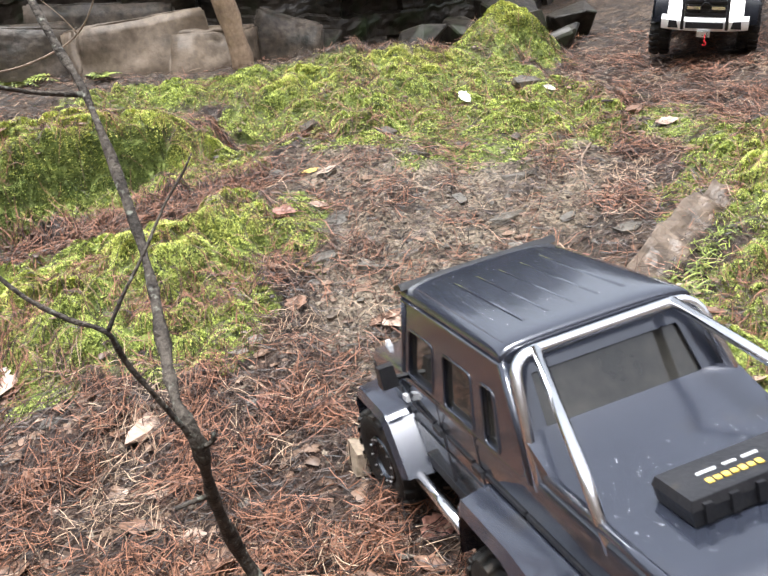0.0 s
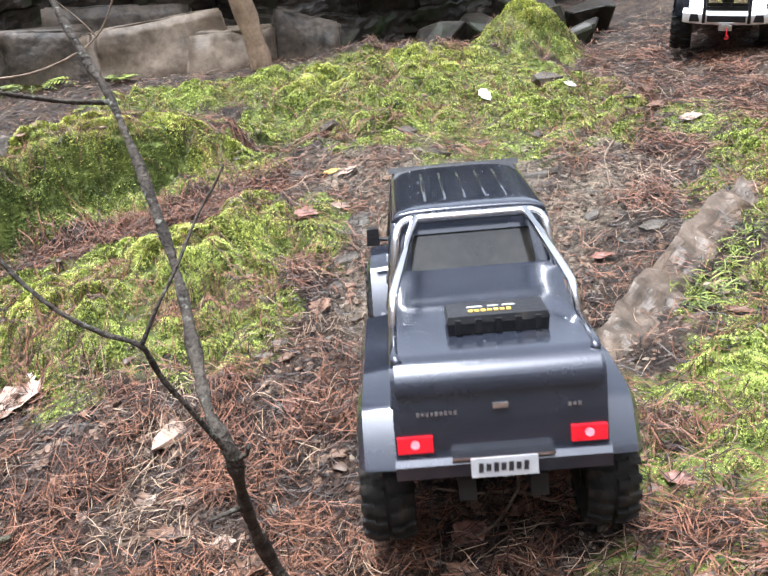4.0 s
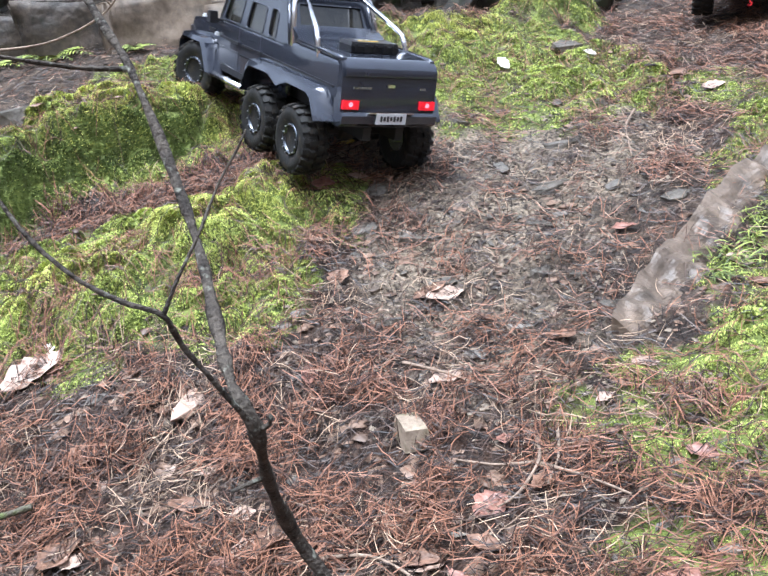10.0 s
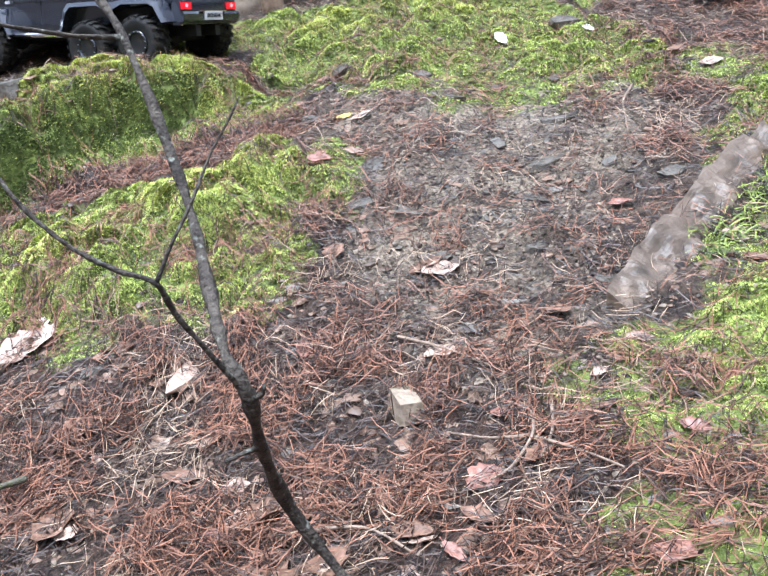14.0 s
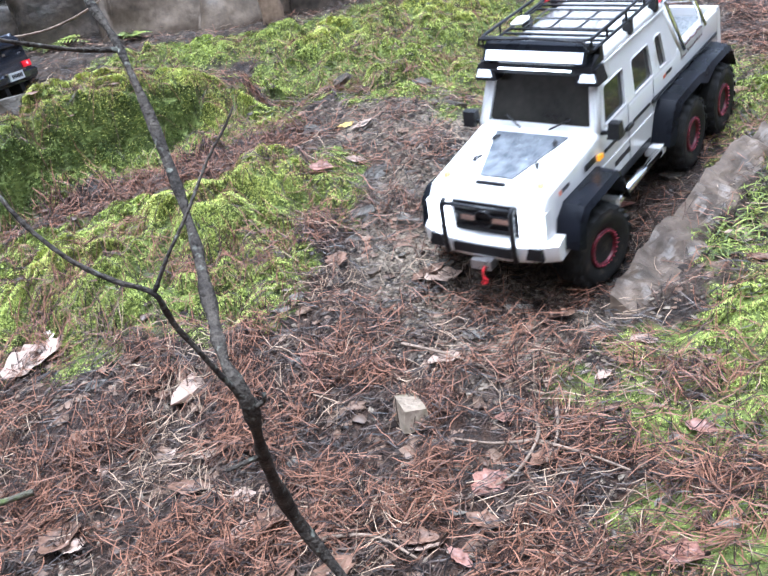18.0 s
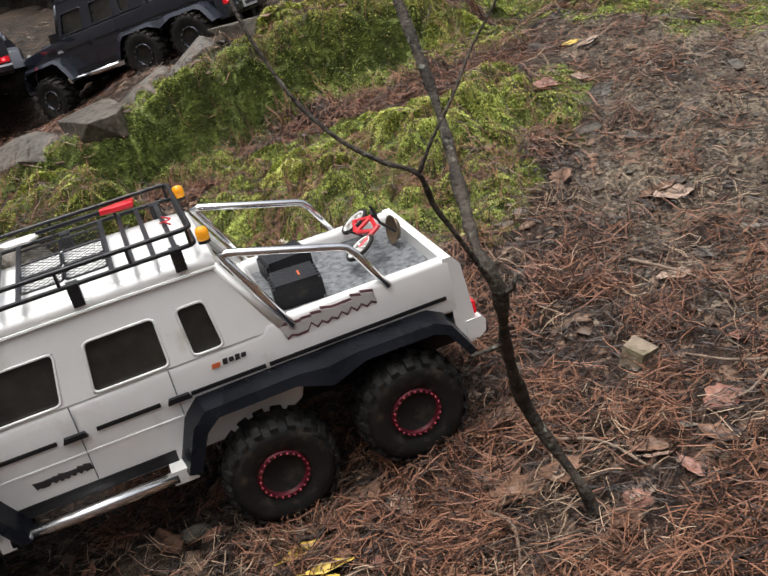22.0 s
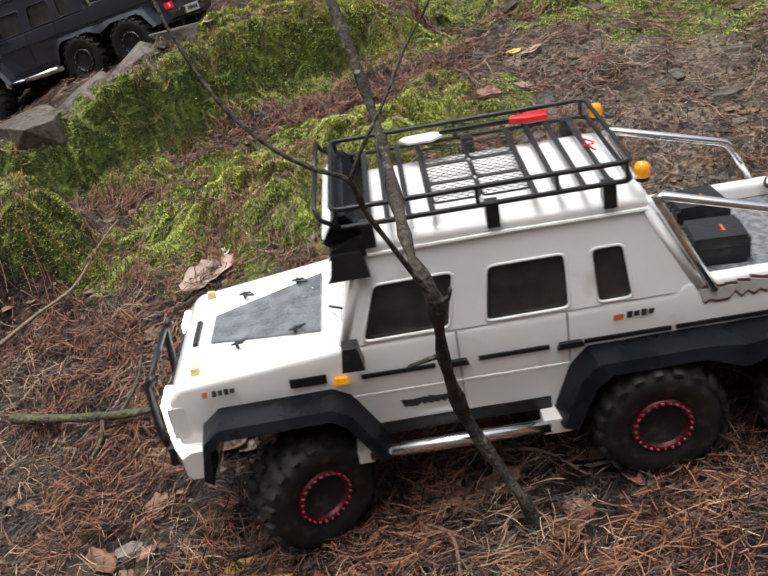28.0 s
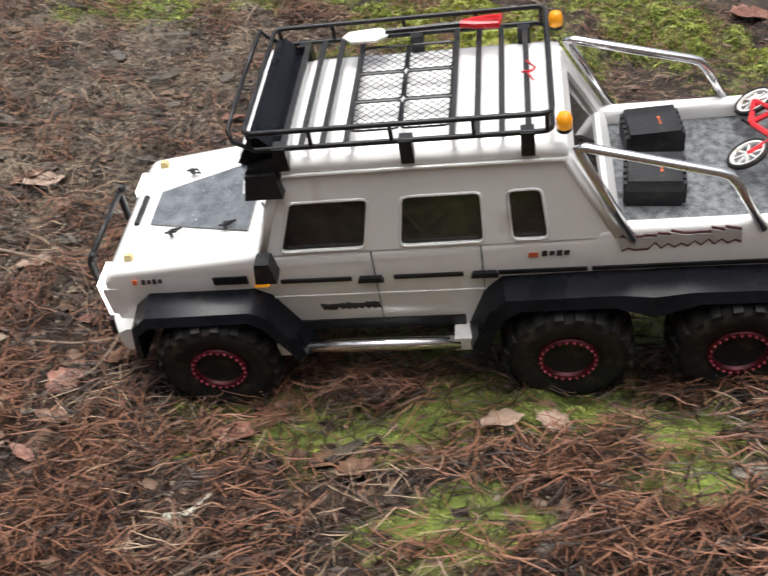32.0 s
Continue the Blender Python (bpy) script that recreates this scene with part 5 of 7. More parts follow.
lathe(bm, [(0.0, 0.0), (0.010, 0.001), (0.014, 0.005), (0.0152, 0.0052), (0.0108, -0.0006), (0.0, -0.0014)], 18)
tube(bm, [(0.014, 0.004, 0), (0.030, 0.005, 0)], 0.0014, 5)
pan = tagged(part("camp_pan", bm, SPOON, None, smooth=True), "tiny worn brass camping pan leaning in the bed", "pan")
LOAD_WHITE.append((pan, pose(-0.497, -0.018, 0.188, 12, 0, -85)))
BLOCK_WAY = [(0, 0.010, 0.864, 0.4580, -6, 4, 12), (19.0, 0.010, 0.864, 0.4580, -6, 4, 12), (19.5, 0.002, 0.812, 0.4415, 78, 10, -38), (32, 0.002, 0.812, 0.4415, 78, 10, -38)]

# ---- stones, leaves, sapling, cliff ----
def rock_mesh(name, seed, lx, ly, lz, points=16, slabby=0.0):
    """An angular stone: the hull of random points, with chipped edges."""
    rnd = random.Random(seed)
    bm = bmesh.new()
    for _ in range(points):
        x, y, z = rnd.uniform(-1, 1), rnd.uniform(-1, 1), rnd.uniform(-1, 1)
        if slabby:
            z = math.copysign(1 - 0.25 * rnd.random(), z)
            k = max(0.2, math.hypot(x, y))
            x, y = x / k * rnd.uniform(0.75, 1.05), y / k * rnd.uniform(0.75, 1.05)
        bm.verts.new((x * lx / 2, y * ly / 2, z * lz / 2))
    hull = bmesh.ops.convex_hull(bm, input=bm.verts)
    bmesh.ops.delete(bm, geom=[v for v in bm.verts if not v.link_faces], context='VERTS')
    bmesh.ops.bevel(bm, geom=bm.edges[:], offset=min(lx, ly, lz) * 0.06, segments=1, affect='EDGES', clamp_overlap=True)
    return bm


def slope(x, y):
    e = 0.02
    n = Vector((float(ground_z(x - e, y) - ground_z(x + e, y)), float(ground_z(x, y - e) - ground_z(x, y + e)), 2 * e)).normalized()
    return n


def on_ground(x, y, turn, sink=0.0, tilt=(0, 0)):
    q = Vector((0, 0, 1)).rotation_difference(slope(x, y)).to_matrix().to_4x4()
    return Matrix.Translation((x, y, float(ground_z(x, y)) - sink)) @ q @ pose(0, 0, 0, tilt[0], tilt[1], turn)


def stones(rows, material, label, group, seed):
    for k, (x, y, size, wide, turn) in enumerate(rows):
        h = size * (0.26 if k % 3 else 0.40)
        ob = part("stone", rock_mesh("stone", seed + k, size, size * wide, h, 14, slabby=1.0), material, None)
        tagged(ob, label, "stone", group)
        ob.matrix_basis = on_ground(x, y, turn, h * 0.10, ((seed + k * 37) % 17 - 8, (seed + k * 53) % 19 - 9))


def leaf_mesh(seed, size, wide, curl):
    """A dry leaf: a pointed, lobed outline, folded along its midrib and curled, with thickness."""
    rnd = random.Random(seed)
    bm = bmesh.new()
    n = 9
    top, low = [], []
    for side in (0, 1):
        rows = []
        for i in range(n + 1):
            t = i / n
            half = wide * size * 0.5 * (math.sin(math.pi * min(1, t * 0.92 + 0.06)) ** 0.8) * (1 + 0.18 * math.sin(t * 21 + seed))
            x = (t - 0.5) * size
            z = curl * size * (0.5 * (2 * t - 1) ** 2 + 0.12 * math.sin(t * 9 + seed))
            row = []
            for j in (-1, -0.5, 0, 0.5, 1):
                row.append(bm.verts.new((x, j * half, z + abs(j) * half * (0.25 + curl) + 0.12 * half * math.sin(j * 4 + t * 7 + seed) - side * 0.0004)))
            rows.append(row)
        for a, b in zip(rows[:-1], rows[1:]):
            for k in range(4):
                bm.faces.new((a[k], a[k + 1], b[k + 1], b[k]) if not side else (a[k], b[k], b[k + 1], a[k + 1]))
        (top, low)[side].extend(rows)
    for a, b in zip(range(n), range(1, n + 1)):
        for k in (0, 4):
            bm.faces.new((top[a][k], top[b][k], low[b][k], low[a][k]))
    tube(bm, [(-0.5 * size, 0, curl * size * 0.5), (-0.68 * size, 0.03 * size, curl * size * 0.5 + 0.001)], 0.0006, 4)
    return bm


def leaves(rows, material, label, group, seed, curl):
    for k, (x, y, size, wide, turn) in enumerate(rows):
        ob = part("dead_leaf", leaf_mesh(seed + k, size, max(0.35, wide), curl * (0.6 + 0.2 * (k % 4))), material, None, smooth=True)
        tagged(ob, label, "leaf", group)
        ob.matrix_basis = on_ground(x, y, turn, -0.004, ((seed + k * 29) % 21 - 10, (seed + k * 41) % 15 - 7))


SHALE_STONES = ((-0.092, 1.654, 0.072, 0.80, -25),
    (0.015, 1.447, 0.073, 0.75, 12),
    (-0.024, 1.328, 0.052, 0.70, -1),
    (0.053, 1.295, 0.075, 0.40, -14),
    (0.272, 1.419, 0.089, 0.40, 23),
    (0.319, 1.548, 0.068, 0.60, 10),
    (0.207, 1.496, 0.034, 0.80, -3),
    (0.076, 1.176, 0.045, 0.80, -16),
    (0.211, 1.162, 0.045, 0.50, 21),
    (0.254, 1.149, 0.033, 0.50, 8),
    (0.282, 1.081, 0.034, 0.60, -5),
    (-0.047, 1.890, 0.053, 0.60, -18),
    (-0.009, 1.628, 0.038, 0.50, 19),
    (0.436, 2.048, 0.086, 0.50, 6),
    (0.121, 1.826, 0.073, 0.40, -7),
    (0.157, 1.679, 0.044, 0.50, -20),
    (0.360, 1.370, 0.031, 0.60, 17),
    (-0.114, 0.837, 0.040, 0.50, 4),
    (-0.167, 0.778, 0.024, 0.60, -9),
    (-0.202, 0.885, 0.036, 0.50, -22),
    (-0.376, 1.041, 0.040, 0.50, 15),
    (0.179, 0.610, 0.022, 0.60, 2),
    (0.234, 1.302, 0.047, 0.50, -11),
    (0.250, 1.742, 0.040, 0.50, -24),
    (0.433, 1.306, 0.055, 0.50, 13),
    (0.126, 0.778, 0.043, 0.35, 0),
    (0.280, 0.524, 0.061, 0.5, 5),)
PALE_STONES = ((0.095, 1.010, 0.044, 0.60, -15),
    (-0.118, 1.014, 0.027, 0.70, 22),
    (0.024, 0.975, 0.019, 0.70, 9),
    (-0.017, 0.973, 0.023, 0.50, -4),
    (-0.055, 1.140, 0.021, 0.70, 33),
    (-0.037, 1.002, 0.017, 0.70, 20),
    (0.158, 1.047, 0.040, 0.40, 7),
    (0.042, 0.697, 0.022, 0.60, -6),
    (0.258, 0.752, 0.020, 0.70, 31),
    (0.302, 0.731, 0.024, 0.70, 18),
    (0.219, 0.800, 0.034, 0.40, 5),
    (0.155, 0.638, 0.011, 0.80, -8),
    (0.219, 0.663, 0.024, 0.60, 29),
    (0.166, 0.632, 0.011, 0.80, 16),
    (0.291, 0.750, 0.017, 0.70, 3),
    (0.119, 1.167, 0.019, 0.70, -10),
    (0.150, 1.155, 0.017, 0.60, 27),
    (0.266, 1.334, 0.032, 0.50, 14),
    (0.037, 1.320, 0.040, 0.40, 1),
    (-0.145, 1.125, 0.035, 0.50, -12),
    (-0.120, 1.143, 0.029, 0.60, 25),
    (0.012, 0.747, 0.012, 0.70, 12),
    (-0.076, 0.769, 0.016, 0.70, -1),
    (0.258, 0.614, 0.027, 0.50, -14),
    (0.507, 0.320, 0.034, 1, 0),
    (0.347, 0.306, 0.047, 0.5, 10),
    (-0.429, 0.633, 0.045, 0.6, 10),)
BROWN_LEAVES = ((-0.065, 1.213, 0.034, 0.9, 80),
    (-0.223, 0.807, 0.047, 0.5, 5),
    (-0.350, 0.769, 0.051, 0.8, 60),
    (0.202, 1.007, 0.039, 0.5, -20),
    (0.057, 1.155, 0.053, 0.55, 30),
    (-0.104, 0.633, 0.055, 0.7, 20),
    (-0.117, 0.613, 0.035, 0.9, 70),
    (-0.253, 0.640, 0.047, 0.7, 60),
    (-0.527, 1.013, 0.046, 0.6, 0),
    (0.004, 0.669, 0.038, 0.5, -10),
    (0.014, 0.528, 0.024, 0.5, 10),
    (0.603, 1.816, 0.041, 0.7, 0),
    (0.026, 0.839, 0.021, 0.6, 0),
    (0.052, 0.508, 0.023, 0.6, 40),
    (-0.336, 1.073, 0.026, 0.7, 10),
    (-0.500, 0.881, 0.042, 0.7, 40),)
PALE_LEAVES = ((-0.479, 1.120, 0.083, 0.6, 35),
    (-0.453, 1.142, 0.056, 0.6, 30),
    (0.057, 0.950, 0.040, 0.8, 0),
    (-0.003, 0.608, 0.019, 1, 70),
    (-0.167, 0.780, 0.028, 0.7, 10),
    (-0.207, 0.864, 0.033, 0.5, 0),
    (-0.261, 0.892, 0.025, 0.5, 60),
    (0.011, 0.656, 0.027, 0.4, 10),
    (-0.388, 0.819, 0.034, 0.5, 20),
    (0.280, 0.931, 0.034, 0.6, 10),
    (-0.011, 1.630, 0.039, 0.5, 10),
    (-0.028, 1.506, 0.033, 0.6, 0),
    (0.423, 0.247, 0.018, 1, 80),
    (-0.101, 0.724, 0.043, 0.4, 15),
    (-0.334, 0.753, 0.026, 0.8, 0),
    (-0.007, 0.605, 0.019, 1, 60),
    (0.075, 1.143, 0.054, 0.5, 20),
    (0.632, 1.710, 0.044, 0.5, 0),)
RED_LEAVES = ((-0.084, 1.459, 0.040, 0.7, -20),
    (0.341, 1.240, 0.036, 0.7, 10),
    (-0.174, 0.556, 0.032, 0.5, 5),
    (1.328, 1.383, 0.100, 0.5, 10),
    (-0.277, 0.616, 0.033, 0.8, 0),
    (0.116, 0.580, 0.019, 0.5, 0),
    (-0.179, 1.612, 0.052, 0.3, 0),
    (0.108, 0.826, 0.026, 0.6, 0),)
YELLOW_LEAVES = ((-0.040, 1.661, 0.044, 0.3, -15),
    (-0.305, 0.584, 0.041, 0.25, 50),
    (-0.269, 0.556, 0.044, 0.25, 25),
    (-0.274, 0.542, 0.031, 0.4, 20),)
WHITE_LEAVES = ((0.284, 1.946, 0.041, 0.5, 110),
    (-0.466, 1.163, 0.028, 0.6, 60),
    (0.476, 2.002, 0.027, 0.6, 0),)
BARK_PIECE = ((-0.248, 1.002, 0.070, 0.5, 65),)

stones(SHALE_STONES, STONE, "grey angular shale stone set in the track", "shale stones", 11)
stones(PALE_STONES, STONE_PALE, "pale weathered slate stone lying on the ground", "pale stones", 211)
leaves(BROWN_LEAVES, LEAF_BROWN, "curled brown dead leaf on the litter", "dead leaves", 31, 0.22)
leaves(PALE_LEAVES, LEAF_PALE, "pale pinkish dead leaf on the litter", "dead leaves", 71, 0.15)
leaves(RED_LEAVES, LEAF_RED, "wet reddish dead leaf on the ground", "dead leaves", 101, 0.15)
leaves(YELLOW_LEAVES, LEAF_YELLOW, "narrow yellow dead leaf on the litter", "dead leaves", 131, 0.1)
leaves(WHITE_LEAVES, LEAF_WHITE, "bleached white leaf on moss", "dead leaves", 151, 0.1)
for x, y, size, wide, turn in BARK_PIECE:
    ob = part("bark_piece", rock_mesh("bark", 5, size * 1.3, size * 0.45, 0.008, 18, 1.0), LEAF_PALE, None)
    tagged(ob, "flat piece of pale brown bark on needles", "bark")
    ob.matrix_basis = on_ground(x, y, turn, -0.004, (0, 6))

more = random.Random(90)
rows = [(more.gauss(0.16, 0.15), more.uniform(0.95, 1.75), more.uniform(0.012, 0.028), more.uniform(0.45, 0.9), more.uniform(0, 180)) for _ in range(60)]
stones(rows[:36], STONE, "small grey shale stone bedded in the muddy track", "shale stones", 611)
stones(rows[36:], STONE_BROWN, "small brown mudstone bedded in the muddy track", "brown stones", 711)
rows = [(more.uniform(-0.65, 0.65), more.uniform(0.42, 1.12), more.uniform(0.018, 0.042), more.uniform(0.4, 0.9), more.uniform(0, 360)) for _ in range(64)]
leaves(rows[:34], LEAF_BROWN, "crumpled brown dead leaf on the litter", "dead leaves", 811, 0.25)
leaves(rows[34:52], LEAF_RED, "wet reddish dead leaf on the ground", "dead leaves", 871, 0.2)
leaves(rows[52:], LEAF_PALE, "pale pinkish dead leaf on the litter", "dead leaves", 911, 0.15)
leaves([(-0.13, 0.66, 0.052, 0.7, 30), (-0.07, 0.64, 0.046, 0.8, 100), (-0.15, 0.60, 0.040, 0.6, 160), (-0.02, 0.56, 0.034, 0.7, 60)], LEAF_BROWN, "large curled brown dead leaf below the sapling", "dead leaves", 941, 0.3)

bm = rock_mesh("block", 77, 0.040, 0.064, 0.030, 22, 0.0)
bmesh.ops.delete(bm, geom=bm.verts[:], context='VERTS')
box(bm, -0.015, 0.015, -0.026, 0.026, -0.011, 0.012, (0.003, 0.004))
split_block = tagged(part("split_stone_block", bm, STONE_TAN, None, bevel=0.003), "small tan split stone block lying in needles", "stone")

# slab of mudstone beside the track, with moss growing over it
bm = bmesh.new()
SLAB_LEFT = ((0.258, 1.002), (0.294, 1.072), (0.352, 1.132), (0.423, 1.211), (0.510, 1.305), (0.600, 1.382))
SLAB_RIGHT = ((0.315, 0.978), (0.372, 1.000), (0.425, 1.060), (0.492, 1.140), (0.565, 1.230), (0.655, 1.335))
grid = []
for i in range(61):
    f = i / 60 * (len(SLAB_LEFT) - 1)
    k = min(int(f), len(SLAB_LEFT) - 2)
    f -= k
    lx, ly = [SLAB_LEFT[k][q] * (1 - f) + SLAB_LEFT[k + 1][q] * f for q in (0, 1)]
    rx, ry = [SLAB_RIGHT[k][q] * (1 - f) + SLAB_RIGHT[k + 1][q] * f for q in (0, 1)]
    row = []
    for j in range(27):
        g = max(0.0, (j - 2) / 24)
        x, y = lx + (rx - lx) * g, ly + (ry - ly) * g
        x += 0.010 * noise.noise(Vector((y * 25, x * 9, 1)))
        ledge = 0.009 * math.floor(3 * (0.5 + 0.5 * noise.noise(Vector((x * 13, y * 13, 7))))) / 3
        z = float(ground_z(x, y)) + 0.006 + ledge + 0.006 * noise.noise(Vector((x * 14, y * 14, 0))) + 0.0025 * noise.noise(Vector((x * 60, y * 60, 0))) + 0.012 - 0.042 * g
        if j < 2 or i in (0, 60):
            z = float(ground_z(x, y)) - 0.03
        row.append(bm.verts.new((x - 0.004 * (j == 0), y, z)))
    grid.append(row)
for a, b in zip(grid[:-1], grid[1:]):
    for j in range(26):
        bm.faces.new((a[j], a[j + 1], b[j + 1], b[j]))
tagged(part("rock_slab", bm, SLAB_ROCK, None), "sloping brown mudstone slab edged with moss", "rock")

# grey stones bedded in the crest of the mossy ledge
LEDGE = ((-0.95, 1.47, 0.17, 0.7, 20), (-0.86, 1.47, 0.15, 0.7, -10), (-0.79, 1.53, 0.18, 0.6, 35), (-0.86, 1.57, 0.16, 0.7, 15), (-0.70, 1.59, 0.19, 0.55, 38), (-0.76, 1.66, 0.18, 0.6, 40), (-0.62, 1.68, 0.17, 0.5, 38),
         (-1.05, 1.46, 0.16, 0.8, 0), (-0.95, 1.57, 0.16, 0.7, 25), (-0.54, 1.83, 0.15, 0.5, 40), (-1.12, 1.52, 0.16, 0.9, 10), (-0.66, 1.74, 0.16, 0.6, 30))
for k, (x, y, size, wide, turn) in enumerate(LEDGE):
    ob = part("ledge_stone", rock_mesh("ledge", 300 + k, size, size * wide, size * 0.34, 20, 1.0), STONE, None)
    tagged(ob, "flat grey stone bedded in the mossy ledge", "stone", "ledge stones")
    ob.matrix_basis = on_ground(x, y, turn, size * 0.085)

# boulder under moss beside the ledge
bm = rock_mesh("boulder", 421, 0.27, 0.20, 0.24, 26, 0.0)
bmesh.ops.triangulate(bm, faces=bm.faces[:])
bmesh.ops.subdivide_edges(bm, edges=[e for e in bm.edges if e.calc_length() > 0.03], cuts=3, use_grid_fill=True)
for v in bm.verts:
    v.co += 0.010 * noise.noise(v.co * 16) * v.co.normalized() + 0.004 * noise.noise(v.co * 60) * v.co.normalized()
boulder = tagged(part("mossy_boulder", bm, STONE, None), "dark grey boulder with bright moss on top", "boulder")
boulder.matrix_basis = pose(-0.825, 1.150, 0.425, 6, -4, 12)

# sapling
sapling = tagged(empty("sapling"), "bare leaning grey sapling with thin branches", "sapling")
TRUNK = ((-0.038, 0.578, 0.415), (-0.052, 0.580, 0.475), (-0.089, 0.594, 0.543), (-0.095, 0.546, 0.631), (-0.090, 0.501, 0.702), (-0.102, 0.513, 0.728), (-0.113, 0.556, 0.749), (-0.127, 0.613, 0.779), (-0.146, 0.666, 0.822), (-0.177, 0.729, 0.888), (-0.201, 0.765, 0.920), (-0.238, 0.824, 0.977), (-0.273, 0.887, 1.042), (-0.33, 1.0, 1.25))
LIMB = ((-0.090, 0.501, 0.702), (-0.106, 0.487, 0.743), (-0.119, 0.479, 0.774), (-0.123, 0.468, 0.798), (-0.143, 0.472, 0.806), (-0.166, 0.478, 0.819), (-0.187, 0.486, 0.838), (-0.201, 0.494, 0.856), (-0.221, 0.510, 0.889), (-0.238, 0.536, 0.923), (-0.256, 0.567, 0.968))
SHOOT = ((-0.123, 0.468, 0.798), (-0.113, 0.476, 0.816), (-0.101, 0.485, 0.834), (-0.088, 0.506, 0.857), (-0.076, 0.513, 0.873), (-0.070, 0.518, 0.883))
SIDE = ((-0.177, 0.729, 0.888), (-0.201, 0.710, 0.894), (-0.219, 0.691, 0.902), (-0.241, 0.663, 0.914), (-0.271, 0.648, 0.927))


def limb(name, pts, r0, r1, material, parent, label="", rough=0.08):
    """A tapered, slightly knotted branch along the points."""
    pts = [Vector(p) for p in pts]
    fine = []
    for i in range(len(pts) - 1):
        p0, p1, p2, p3 = pts[max(i - 1, 0)], pts[i], pts[i + 1], pts[min(i + 2, len(pts) - 1)]
        for k in range(5):
            t = k / 5
            fine.append(0.5 * (2 * p1 + (p2 - p0) * t + (2 * p0 - 5 * p1 + 4 * p2 - p3) * t * t + (3 * p1 - p0 - 3 * p2 + p3) * t ** 3))
    fine.append(pts[-1])
    n = len(fine)
    rad = [(r0 + (r1 - r0) * i / (n - 1)) * (1 + rough * math.sin(i * 1.7) + rough * math.sin(i * 0.63 + 1)) for i in range(n)]
    bm = bmesh.new()
    tube(bm, fine, r0, 10, taper=rad)
    for v in bm.verts:
        v.co += Vector((noise.noise(v.co * 150), noise.noise(v.co * 150 + Vector((9, 0, 0))), 0)) * r1 * 0.42
    return part(name, bm, material, parent, label, smooth=True)


limb("trunk", TRUNK, 0.0057, 0.0024, BARK, sapling, "grey bark with lichen spots", 0.17)
limb("branch", LIMB, 0.0019, 0.0009, BARK, sapling)
limb("branch", SHOOT, 0.0012, 0.0005, BARK, sapling)
limb("branch", SIDE, 0.0021, 0.0012, BARK, sapling)
limb("branch", ((-0.095, 0.540, 0.640), (-0.106, 0.530, 0.642), (-0.118, 0.526, 0.640)), 0.0024, 0.0012, BARK, sapling)
limb("branch", ((-0.090, 0.501, 0.700), (-0.081, 0.497, 0.706), (-0.079, 0.496, 0.713)), 0.0022, 0.0012, BARK, sapling)

# fallen branch and twigs
fallen = tagged(empty("fallen_branch"), "mossy fallen branch with side twigs", "branch")
limb("bough", ((-0.66, 0.86, 0.40), (-0.595, 0.846, 0.405), (-0.523, 0.831, 0.415), (-0.464, 0.834, 0.418), (-0.40, 0.845, 0.425)), 0.0065, 0.0035, BARK_MOSS, fallen)
limb("side_twig", ((-0.53, 0.832, 0.412), (-0.525, 0.790, 0.398), (-0.542, 0.703, 0.388)), 0.0030, 0.0015, BARK_MOSS, fallen)
limb("side_twig", ((-0.51, 0.832, 0.414), (-0.503, 0.880, 0.425), (-0.514, 0.934, 0.432)), 0.0025, 0.0012, BARK_MOSS, fallen)
fallen = tagged(empty("dead_twig"), "thin dead forked twig leaning on the bank", "twig")
limb("stem", ((-0.78, 1.02, 0.40), (-0.72, 1.07, 0.43), (-0.68, 1.12, 0.445), (-0.667, 1.196, 0.47), (-0.65, 1.25, 0.49)), 0.0032, 0.0012, TWIG, fallen)
limb("fork", ((-0.69, 1.10, 0.442), (-0.72, 1.10, 0.42), (-0.72, 1.06, 0.41)), 0.002, 0.001, TWIG, fallen)
TWIGS = (((0.137, 0.822), (0.130, 0.775), (0.105, 0.740), (0.080, 0.709)), ((0.130, 0.775), (0.165, 0.742), (0.200, 0.700)), ((0.130, 0.778), (0.091, 0.781), (0.05, 0.80)), ((0.465, 1.631), (0.43, 1.56), (0.418, 1.50), (0.406, 1.44)),
         ((0.01, 1.00), (0.06, 0.95), (0.12, 0.90)), ((-0.10, 0.70), (-0.04, 0.68), (0.0, 0.64)), ((-0.14, 0.60), (-0.11, 0.56), (-0.10, 0.50)), ((0.16, 0.83), (0.15, 0.78), (0.13, 0.74)))
for row in TWIGS:
    bm_pts = [(x, y, float(ground_z(x, y)) + 0.008 + 0.004 * (i % 2)) for i, (x, y) in enumerate(row)]
    tw = limb("twig", bm_pts, 0.0022, 0.0011, TWIG, None)
    tagged(tw, "bent dry twig on the litter", "twig", "dry twigs")
splinter = limb("wood_splinter", [(x, y, float(ground_z(x, y)) + 0.006) for x, y in ((0.135, 0.478), (0.153, 0.485), (0.172, 0.494))], 0.0035, 0.0015, LEAF_WHITE, None)
tagged(splinter, "pale yellow wood splinter on needles", "splinter")

